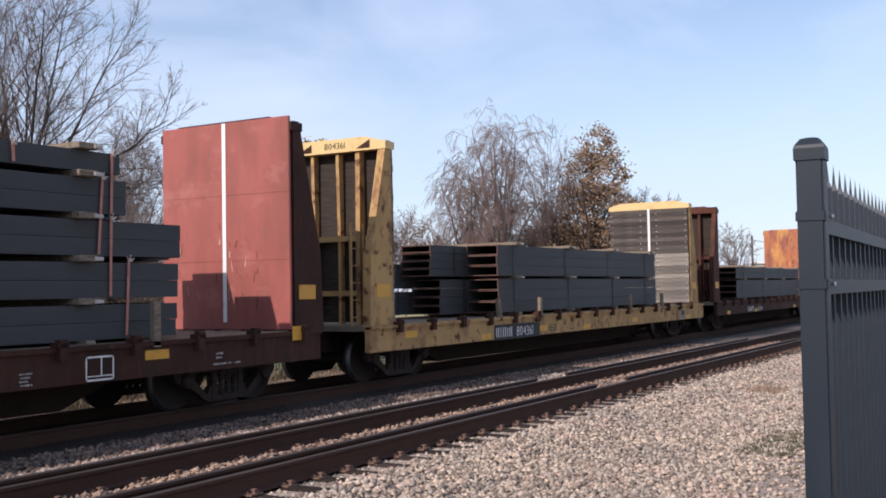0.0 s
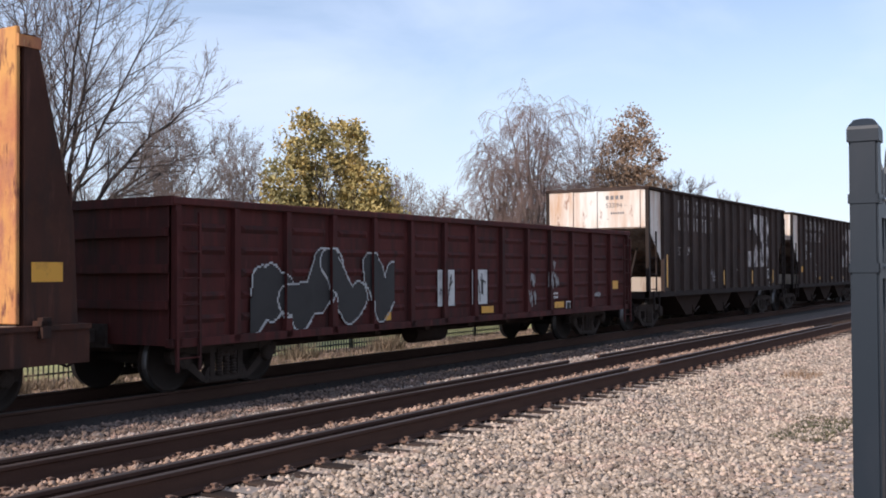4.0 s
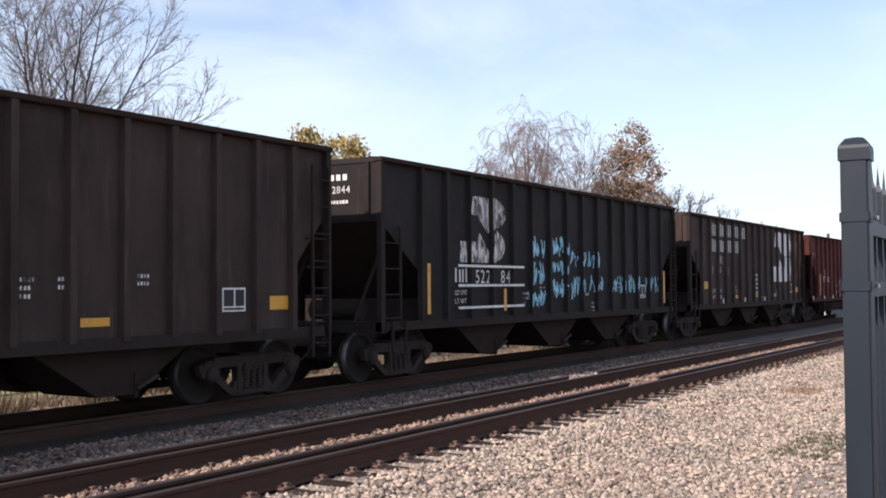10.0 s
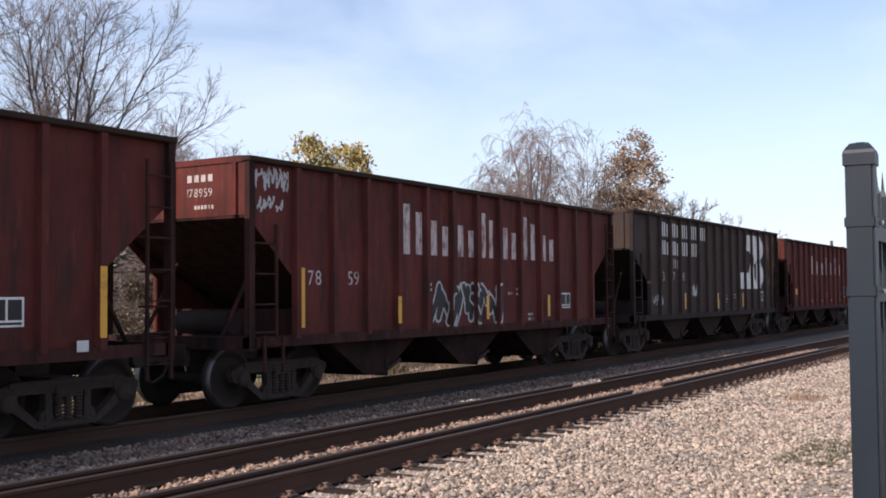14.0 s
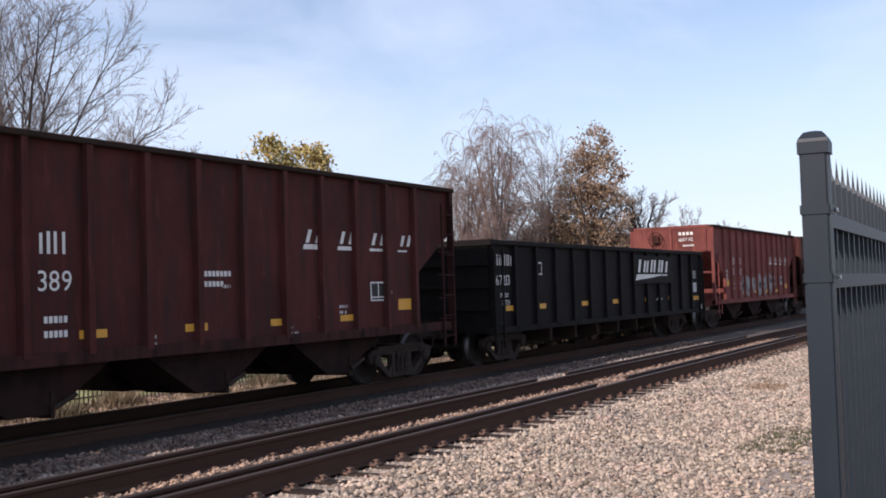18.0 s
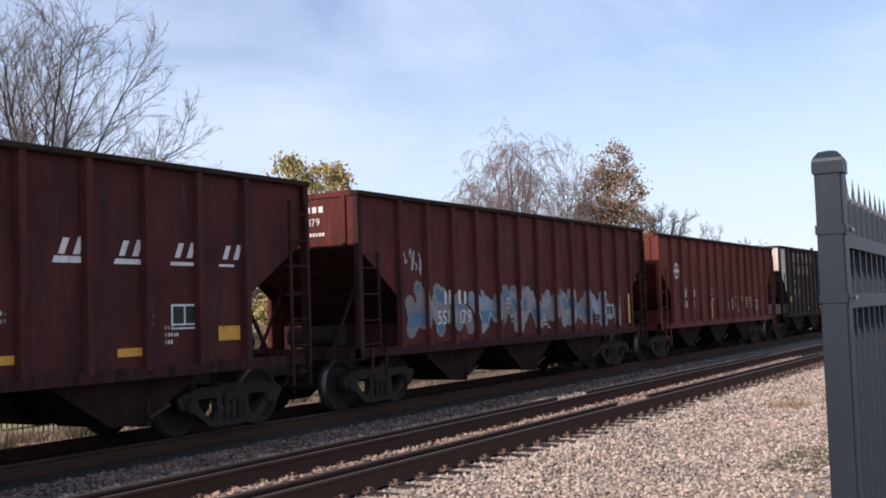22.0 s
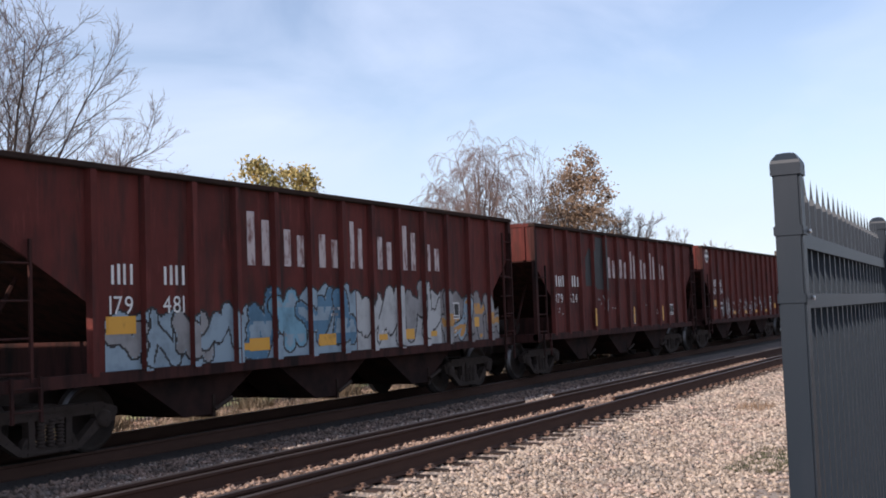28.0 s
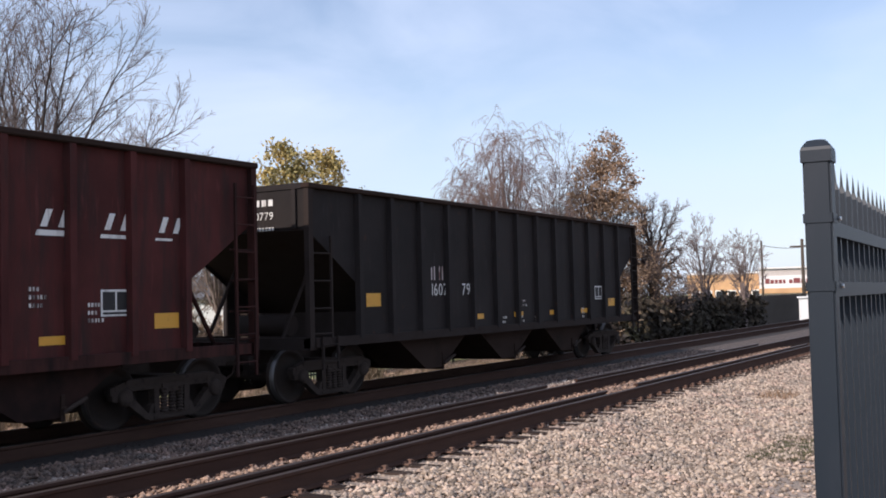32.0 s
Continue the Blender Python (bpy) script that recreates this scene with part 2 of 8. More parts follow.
DARK_STRAP = material("dark_steel_strap", (0.035, 0.037, 0.042), 0.5, 0.3, var=(((0.07, 0.06, 0.055), 8.0, 0.5, 0.7, ONE),))
PLANK_DARK = by_piece(material("dark_weathered_plank", (0.105, 0.085, 0.072), 0.92, var=(((0.045, 0.036, 0.031), 3.0, 0.40, 0.70, (1, 0.6, 14)), ((0.19, 0.155, 0.12), 1.2, 0.55, 0.9, (1, 1, 3))), bump=0.4, bump_scale=50), 0.55, 1.4, "Random")
PLANK = by_piece(material("weathered_grey_plank", (0.30, 0.26, 0.22), 0.9, var=(
    ((0.10, 0.085, 0.075), 3.0, 0.40, 0.72, (1, 0.6, 14)), ((0.45, 0.36, 0.24), 1.2, 0.5, 0.9, (1, 1, 3))), bump=0.4, bump_scale=50), 0.55, 1.25, "Random")
RUSTY = material("streaked_rust_and_yellow_paint", (0.60, 0.29, 0.09), 0.8, var=(
    ((0.44, 0.155, 0.07), 0.8, 0.38, 0.52, (1, 1.2, 0.7)), ((0.30, 0.105, 0.075), 1.5, 0.48, 0.62, (1.6, 1.6, 0.6)), ((0.17, 0.055, 0.036), 5.0, 0.55, 0.68, (1.5, 1.5, 0.5)), ((0.66, 0.40, 0.16), 3.0, 0.62, 0.72, (2, 2, 0.5))), bump=0.3, bump_scale=18)
BULK_RED = material("scuffed_red_bulkhead_paint", (0.36, 0.098, 0.078), 0.65, var=(
    ((0.27, 0.080, 0.062), 1.1, 0.42, 0.62, (1, 1.5, 0.6)), ((0.41, 0.14, 0.115), 1.6, 0.56, 0.74, (1, 1, 1.5)), ((0.19, 0.10, 0.085), 6.0, 0.60, 0.72, (1, 2.5, 0.7)), ((0.50, 0.36, 0.31), 14.0, 0.70, 0.76, (1, 3, 1))), bump=0.2, bump_scale=5)
WHITE_STRIPE = material("scuffed_white_stripe", (0.80, 0.78, 0.74), 0.6, var=(((0.35, 0.25, 0.2), 5.0, 0.66, 0.76, ONE),))
YELLOW_CAP = material("pale_yellow_steel_cap", (0.72, 0.50, 0.22), 0.55, var=(((0.50, 0.28, 0.10), 3.0, 0.55, 0.8, ONE),))
RAIL = material("brown_rail_steel", (0.066, 0.036, 0.027), 0.9, 0.0, var=(((0.085, 0.046, 0.033), 6.0, 0.4, 0.8, (0.3, 2, 2)),), bump=0.15, bump_scale=30, spec=0.1)
RAIL_TOP = material("worn_bright_railhead", (0.085, 0.062, 0.052), 0.6, 0.4, var=(((0.045, 0.030, 0.024), 2.0, 0.40, 0.75, (0.3, 5, 5)),))
TIE = by_piece(material("creosoted_tie_wood", (0.052, 0.034, 0.026), 0.92, var=(((0.028, 0.021, 0.018), 6.0, 0.4, 0.7, (1, 0.3, 3)), ((0.085, 0.060, 0.045), 3.0, 0.60, 0.85, ONE)), bump=0.5, bump_scale=40, spec=0.15), 0.6, 1.2, "Random")
CLIP = material("rusty_tie_plate", (0.19, 0.112, 0.08), 0.9, var=(((0.09, 0.05, 0.036), 9.0, 0.4, 0.7, ONE),), bump=0.3, bump_scale=60)
STONE = by_piece(material("pink_and_grey_ballast_stone", (0.45, 0.350, 0.268), 0.9, var=(
    ((0.30, 0.245, 0.20), 0.55, 0.50, 0.72, ONE), ((0.46, 0.33, 0.26), 2.0, 0.50, 0.66, ONE), ((0.33, 0.275, 0.225), 3.7, 0.52, 0.66, ONE)), bump=0.3, bump_scale=80), 0.34, 1.45)
RUST_STONE = by_piece(material("rust_stained_ballast_stone", (0.36, 0.240, 0.172), 0.9, var=(
    ((0.30, 0.19, 0.135), 2.0, 0.5, 0.66, ONE), ((0.12, 0.09, 0.08), 3.7, 0.5, 0.66, ONE)), bump=0.3, bump_scale=80), 0.42, 1.45)
# stones between the tracks: soot plus the train's cast shade, painted as darker colour
DARK_STONE = by_piece(material("sooty_shaded_ballast_stone", (0.150, 0.101, 0.077), 0.9, var=(
    ((0.30, 0.195, 0.15), 2.0, 0.5, 0.66, ONE), ((0.15, 0.118, 0.10), 3.7, 0.5, 0.66, ONE)), bump=0.3, bump_scale=80), 0.42, 1.45)
# oily far-track ballast, with the shade under the train painted into its colour
SHADE_STONE = by_piece(material("oily_shade_dark_stone", (0.040, 0.029, 0.024), 0.9, var=(((0.060, 0.042, 0.034), 2.0, 0.5, 0.66, ONE),), bump=0.3, bump_scale=80), 0.5, 1.4)
SHADE_BED = material("oily_shade_dark_bed", (0.036, 0.026, 0.022), 0.95, var=(((0.022, 0.018, 0.016), 9.0, 0.45, 0.62, ONE),), bump=0.6, bump_scale=28)
# paler stone that paints the sunlit fringe beyond the train's shadow edge
FRINGE_STONE = by_piece(material("sunlit_tone_ballast_stone", (0.40, 0.325, 0.27), 0.9, var=(((0.46, 0.35, 0.30), 2.0, 0.5, 0.66, ONE), ((0.17, 0.15, 0.13), 3.7, 0.5, 0.66, ONE)), bump=0.3, bump_scale=80), 0.42, 1.45)
# bed between the tracks, darkened in colour for the same cast shade
DARK_BED = material("sooty_shaded_ballast_bed", (0.095, 0.071, 0.059), 0.95, var=(((0.06, 0.05, 0.045), 22.0, 0.45, 0.62, ONE), ((0.20, 0.15, 0.13), 9.0, 0.5, 0.7, ONE)), bump=1.0, bump_scale=28)
RUST_BED = material("rust_stained_track_bed", (0.095, 0.060, 0.046), 0.95, var=(((0.045, 0.032, 0.027), 22.0, 0.45, 0.62, ONE), ((0.17, 0.105, 0.08), 9.0, 0.52, 0.7, ONE)), bump=1.0, bump_scale=28)
BED = material("ballast_bed", (0.34, 0.27, 0.21), 0.95, var=(((0.18, 0.15, 0.13), 22.0, 0.45, 0.62, ONE), ((0.56, 0.41, 0.34), 9.0, 0.5, 0.7, ONE), ((0.23, 0.20, 0.18), 0.5, 0.5, 0.75, ONE)), bump=1.0, bump_scale=28)
GROUND = material("dry_grass_and_earth", (0.20, 0.145, 0.11), 0.95, var=(((0.085, 0.075, 0.035), 1.2, 0.45, 0.65, ONE), ((0.27, 0.19, 0.12), 4.0, 0.5, 0.75, ONE)), bump=0.6, bump_scale=14)
LAWN = material("pale_winter_lawn", (0.30, 0.30, 0.135), 0.95, var=(((0.20, 0.175, 0.09), 0.6, 0.45, 0.7, ONE), ((0.36, 0.34, 0.18), 3.0, 0.5, 0.75, ONE)), bump=0.5, bump_scale=20, spec=0.1)
FENCE = material("black_powder_coated_steel", (0.0076, 0.0148, 0.0235), 0.5, 0.0, var=(((0.018, 0.023, 0.032), 3.0, 0.5, 0.8, (2, 2, 0.6)), ((0.032, 0.036, 0.043), 24.0, 0.68, 0.8, ONE)), bump=0.008, bump_scale=90, spec=0.36)
BOLT = material("galvanised_bolt", (0.6, 0.6, 0.6), 0.35, 0.9)
BARK = material("grey_brown_bark", (0.085, 0.064, 0.056), 0.92, var=(((0.035, 0.028, 0.026), 6.0, 0.4, 0.7, (3, 3, 0.6)),), bump=0.6, bump_scale=30, spec=0.15)
TWIG = material("fine_twigs", (0.20, 0.16, 0.148), 0.92, var=(((0.15, 0.12, 0.11), 1.0, 0.4, 0.7, ONE),), spec=0.15)
WEEP = material("purplish_brown_hanging_twigs", (0.27, 0.19, 0.165), 0.92, var=(((0.17, 0.12, 0.11), 1.5, 0.4, 0.7, ONE),), spec=0.15)
BARK_BIRCH = material("pale_grey_bark", (0.26, 0.20, 0.18), 0.92, var=(((0.11, 0.084, 0.078), 4.0, 0.4, 0.7, ONE),))
LEAF_YELLOW = by_piece(material("yellow_autumn_leaves", (0.53, 0.40, 0.155), 0.75, var=(((0.31, 0.27, 0.115), 0.6, 0.42, 0.62, ONE), ((0.46, 0.28, 0.07), 1.4, 0.5, 0.75, ONE))), 0.55, 1.3)
LEAF_RUST = by_piece(material("rust_brown_oak_leaves", (0.34, 0.225, 0.145), 0.8, var=(((0.22, 0.145, 0.095), 0.6, 0.4, 0.65, ONE),)), 0.6, 1.4)
LEAF_BROWN = by_piece(material("dull_brown_brush", (0.30, 0.19, 0.13), 0.85, var=(((0.10, 0.085, 0.04), 0.4, 0.4, 0.65, ONE),)), 0.5, 1.4)
LEAF_HEDGE = by_piece(material("dark_hedge_leaves", (0.052, 0.040, 0.028), 0.85, var=(((0.075, 0.062, 0.03), 0.5, 0.5, 0.75, ONE),)), 0.5, 1.5)
LITTER = by_piece(material("brown_leaf_litter", (0.36, 0.25, 0.19), 0.9, var=(((0.13, 0.095, 0.075), 0.8, 0.45, 0.7, ONE),)), 0.5, 1.5)
GREEN_GRASS = by_piece(material("dull_green_grass", (0.10, 0.105, 0.055), 0.9, var=(((0.15, 0.115, 0.07), 1.5, 0.45, 0.7, ONE),)), 0.5, 1.3)
DRY_GRASS = by_piece(material("dry_straw_grass", (0.30, 0.22, 0.145), 0.9, var=(((0.085, 0.075, 0.042), 0.8, 0.45, 0.7, ONE),)), 0.5, 1.3)
GREEN_FENCE = material("dark_green_iron_fence", (0.02, 0.028, 0.018), 0.6, var=(((0.05, 0.05, 0.04), 5.0, 0.5, 0.8, ONE),))
SIDING = material("white_siding", (0.76, 0.76, 0.74), 0.6, var=(((0.60, 0.60, 0.58), 1.0, 0.5, 0.8, ONE),))
SHINGLE = material("grey_shingles", (0.17, 0.17, 0.18), 0.9, var=(((0.10, 0.10, 0.105), 6.0, 0.4, 0.7, ONE),), bump=0.4, bump_scale=20)
STUCCO = material("orange_tan_stucco", (0.62, 0.38, 0.20), 0.9, var=(((0.48, 0.28, 0.15), 0.8, 0.45, 0.75, ONE),))
FASCIA = material("white_sign_fascia", (0.80, 0.78, 0.75), 0.6, var=(((0.66, 0.62, 0.58), 1.0, 0.5, 0.8, ONE),))
SIGN_RED = material("dark_red_sign_shapes", (0.22, 0.06, 0.06), 0.6)
SHOP_GLASS = material("dark_shop_glass", (0.03, 0.035, 0.04), 0.1)
POLE_WOOD = material("dark_utility_pole_wood", (0.09, 0.07, 0.055), 0.9, var=(((0.05, 0.04, 0.03), 4.0, 0.4, 0.7, (3, 3, 0.4)),))
CABINET_WHITE = material("white_painted_cabinet", (0.78, 0.78, 0.76), 0.5, var=(((0.6, 0.6, 0.58), 2.0, 0.5, 0.8, ONE),))
PAD = material("pale_concrete", (0.52, 0.47, 0.435), 0.9, var=(((0.45, 0.40, 0.37), 4.0, 0.45, 0.7, ONE),), bump=0.3, bump_scale=25)
GRAF = {k: material(k + "_spray_paint", c, 0.6, var=((tuple(v * 0.55 for v in c), 2.5, 0.48, 0.75, ONE),)) for k, c in (
    ("white", (0.43, 0.43, 0.42)), ("grey", (0.21, 0.19, 0.185)), ("haze", (0.27, 0.26, 0.255)), ("blue", (0.075, 0.18, 0.27)), ("pale_blue", (0.25, 0.33, 0.38)),
    ("black", (0.02, 0.018, 0.018)), ("cyan", (0.30, 0.62, 0.74)), ("cyan_dull", (0.16, 0.33, 0.42)), ("orange", (0.50, 0.24, 0.06)))}

# ---- mesh helpers ----
def mesh_of(name, bm, mats):
    me = bpy.data.meshes.new(name)
    bm.to_mesh(me)
    bm.free()
    for m in (mats if isinstance(mats, (list, tuple)) else [mats]):
        me.materials.append(m)
    return me


def part(name, bm, mats, parent=None, label="", m=None):
    """Links a bmesh (or a ready mesh) as one object under a thing or a part."""
    me = bm if isinstance(bm, bpy.types.Mesh) else mesh_of(name, bm, mats)
    ob = new(name, me)
    if parent is not None:
        ob.parent = parent
    if m is not None:
        ob.matrix_basis = m
    return tagged(ob, label)


def thing(name, label, category, group="", m=None):
    ob = new(name)
    ob.empty_display_size = 0.3
    if m is not None:
        ob.matrix_basis = m
    return tagged(ob, label, category, group)


def box(bm, x0, x1, y0, y1, z0, z1, mat=0):
    vs = [bm.verts.new(p) for p in ((x0, y0, z0), (x1, y0, z0), (x1, y1, z0), (x0, y1, z0), (x0, y0, z1), (x1, y0, z1), (x1, y1, z1), (x0, y1, z1))]
    for f in ((0, 3, 2, 1), (4, 5, 6, 7), (0, 1, 5, 4), (1, 2, 6, 5), (2, 3, 7, 6), (3, 0, 4, 7)):
        bm.faces.new([vs[i] for i in f]).material_index = mat
    return vs


def prism(bm, outline, y0, y1, mat=0):
    """A plate from an outline in x and z, between y0 and y1."""
    a = [bm.verts.new((x, y0, z)) for x, z in outline]
    b = [bm.verts.new((x, y1, z)) for x, z in outline]
    n = len(outline)
    area = sum(outline[i][0] * outline[(i + 1) % n][1] - outline[(i + 1) % n][0] * outline[i][1] for i in range(n))
    if area < 0:
        a, b = a[::-1], b[::-1]
    faces = [bm.faces.new(a), bm.faces.new(b[::-1])]
    for i in range(n):
        faces.append(bm.faces.new((a[i], b[i], b[(i + 1) % n], a[(i + 1) % n])))
    if y1 < y0:
        for f in faces:
            f.normal_flip()
    for f in faces:
        f.material_index = mat


def bar(bm, p, q, r, sides=6, r2=None, mat=0, caps=True):
    """A round bar from p to q."""
    p, q = Vector(p), Vector(q)
    d = (q - p).normalized()
    u = d.cross(Vector((0, 0, 1)) if abs(d.z) < 0.9 else Vector((1, 0, 0))).normalized()
    v = d.cross(u)
    rings = []
    for c, rad in ((p, r), (q, r if r2 is None else r2)):
        rings.append([bm.verts.new(c + (u * math.cos(6.2832 * i / sides) + v * math.sin(6.2832 * i / sides)) * rad) for i in range(sides)])
    for i in range(sides):
        f = bm.faces.new((rings[0][i], rings[0][(i + 1) % sides], rings[1][(i + 1) % sides], rings[1][i]))
        f.material_index, f.smooth = mat, sides > 6
    if caps:
        bm.faces.new(rings[0][::-1]).material_index = mat
        bm.faces.new(rings[1]).material_index = mat


def lathe(bm, profile, y_axis=True, sides=28, mat=0, mats=None):
    """Turns a profile of (radius, y) about the y axis."""
    rings = []
    for r, y in profile:
        rings.append([bm.verts.new((r * math.cos(6.2832 * i / sides), y, r * math.sin(6.2832 * i / sides))) for i in range(sides)])
    for k in range(len(rings) - 1):
        for i in range(sides):
            f = bm.faces.new((rings[k][i], rings[k + 1][i], rings[k + 1][(i + 1) % sides], rings[k][(i + 1) % sides]))
            f.material_index = mats[k] if mats else mat
            f.smooth = True


def raw_mesh(name, verts, faces, mats, index=None):
    """A mesh from arrays; all faces have as many corners."""
    verts, faces = np.asarray(verts, dtype=np.float32), np.asarray(faces, dtype=np.int32)
    me = bpy.data.meshes.new(name)
    me.vertices.add(len(verts))
    me.vertices.foreach_set("co", verts.ravel())
    n = faces.shape[1]
    me.loops.add(faces.size)
    me.loops.foreach_set("vertex_index", faces.ravel())
    me.polygons.add(len(faces))
    me.polygons.foreach_set("loop_start", np.arange(0, faces.size, n, dtype=np.int32))
    me.polygons.foreach_set("loop_total", np.full(len(faces), n, dtype=np.int32))
    if index is not None:
        me.polygons.foreach_set("material_index", np.asarray(index, dtype=np.int32))
    me.update()
    for m in (mats if isinstance(mats, (list, tuple)) else [mats]):
        me.materials.append(m)
    return me


def bevelled(bm, width=0.01):
    bmesh.ops.bevel(bm, geom=list(bm.edges), offset=width, segments=1, affect="EDGES", clamp_overlap=True)
    return bm


# digits for stencilled numbers, from the built-in font
GLYPHS = {}
for ch in "0123456789LDMTW":
    cu = bpy.data.curves.new("digit", "FONT")
    cu.body, cu.size, cu.extrude, cu.fill_mode = ch, 1.35, 0.0, "FRONT"
    cu.resolution_u = 3
    tmp = bpy.data.objects.new("digit", cu)
    me = bpy.data.meshes.new_from_object(tmp)
    co = np.array([v.co[:2] for v in me.vertices])
    GLYPHS[ch] = (co - [co[:, 0].min(), 0], [tuple(p.vertices) for p in me.polygons], float(np.ptp(co[:, 0])))
    bpy.data.objects.remove(tmp)

GLYPHS["_"] = (np.zeros((0, 2)), [], 0.25)


# ---- ground ----
def ground_height(y):
    ys = np.array([-400, 2.0, 5.2, 6.1, 6.6, 8.6, 9.15, 9.9, 10.6, 14.0, 15.2, 17.0, 500])
    zs = np.array([-0.42, -0.42, -0.36, -0.235, -0.245, -0.245, -0.19, -0.205, -0.20, -0.20, -0.42, -0.55, -0.55])
    return np.interp(y, ys, zs)


def build_ground():
    ys = np.concatenate([[-400, -120, -40, -12], np.arange(-4, 20, 0.4), [24, 32, 48, 80, 160, 400]])
    xs = np.concatenate([[-400, -120, -40, -15], np.arange(-6, 60, 2.0), [70, 90, 130, 200, 400, 900]])
    gx, gy = np.meshgrid(xs, ys, indexing="ij")
    v = np.stack([gx, gy, ground_height(gy)], -1).reshape(-1, 3)
    n = len(ys)
    f, idx = [], []
    for i in range(len(xs) - 1):
        for j in range(n - 1):
            f.append((i * n + j, (i + 1) * n + j, (i + 1) * n + j + 1, i * n + j + 1))
            mid = (ys[j] + ys[j + 1]) / 2
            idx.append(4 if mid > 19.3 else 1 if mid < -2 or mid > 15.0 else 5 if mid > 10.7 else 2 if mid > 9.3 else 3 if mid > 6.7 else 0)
    ob = new("ground", raw_mesh("ground", v, f, [BED, GROUND, DARK_BED, RUST_BED, LAWN, SHADE_BED], idx))
    tagged(ob, "flat ground of pale pinkish ballast and dry grass", "ground", kind="structure")


def stones(name, n, area, size, seed, label, lift=0.0, mat=None):
    """Loose angular stones over x0, x1, y0, y1, thinning out with distance."""
    rng = np.random.default_rng(seed)
    base = np.array([(1, 0, 0), (-1, 0, 0), (0, 1, 0), (0, -1, 0), (0, 0, 1), (0, 0, -0.8)], float)
    tri = np.array([(0, 2, 4), (2, 1, 4), (1, 3, 4), (3, 0, 4), (2, 0, 5), (1, 2, 5), (3, 1, 5), (0, 3, 5)])
    x0, x1, y0, y1 = area
    x = x0 + (x1 - x0) * rng.random(n) ** 1.25
    y = y0 + (y1 - y0) * rng.random(n)
    if y1 - y0 > 1.9:      # wide spreads thin out unevenly at their edges
        x = x + rng.normal(0, 0.8, n)
        y = y + rng.normal(0, 0.10, n)
    s = size * rng.uniform(0.55, 1.25, n)
    v = base[None] * (1 + rng.uniform(-0.45, 0.35, (n, 6, 1))) + rng.uniform(-0.28, 0.28, (n, 6, 3))
    v *= np.stack([s * rng.uniform(0.8, 1.5, n), s, s * rng.uniform(0.6, 0.95, n)], -1)[:, None]
    a = rng.uniform(0, 6.283, n)
    c, d = np.cos(a)[:, None], np.sin(a)[:, None]
    v = np.stack([v[..., 0] * c - v[..., 1] * d, v[..., 0] * d + v[..., 1] * c, v[..., 2]], -1)
    z = ground_height(y) + lift + s * rng.uniform(0.05, 0.6, n)
    v += np.stack([x, y, z], -1)[:, None]
    f = tri[None] + 6 * np.arange(n)[:, None, None]
    ob = new(name, raw_mesh(name, v.reshape(-1, 3), f.reshape(-1, 3), mat or STONE))
    return tagged(ob, label, "ballast", kind="stuff")


# ---- tracks ----
RAIL_OUT = [(-0.07, -0.215), (0.07, -0.215), (0.07, -0.203), (0.012, -0.178), (0.009, -0.05), (0.036, -0.036), (0.036, -0.006), (0.03, 0.0), (-0.03, 0.0), (-0.036, -0.006), (-0.036, -0.036), (-0.009, -0.05), (-0.012, -0.178), (-0.07, -0.203)]


def rail_mesh(x0, x1, scale=1.0):
    bm = bmesh.new()
    a = [bm.verts.new((x0, y * scale, z)) for y, z in RAIL_OUT]
    b = [bm.verts.new((x1, y * scale, z)) for y, z in RAIL_OUT]
    n = len(a)
    for i in range(n):
        f = bm.faces.new((a[i], a[(i + 1) % n], b[(i + 1) % n], b[i]))
        f.material_index = 1 if i in (6, 7, 8) else 0
    bm.faces.new(a[::-1])
    bm.faces.new(b)
    bmesh.ops.recalc_face_normals(bm, faces=bm.faces)
    return mesh_of("rail", bm, [RAIL, RAIL_TOP])


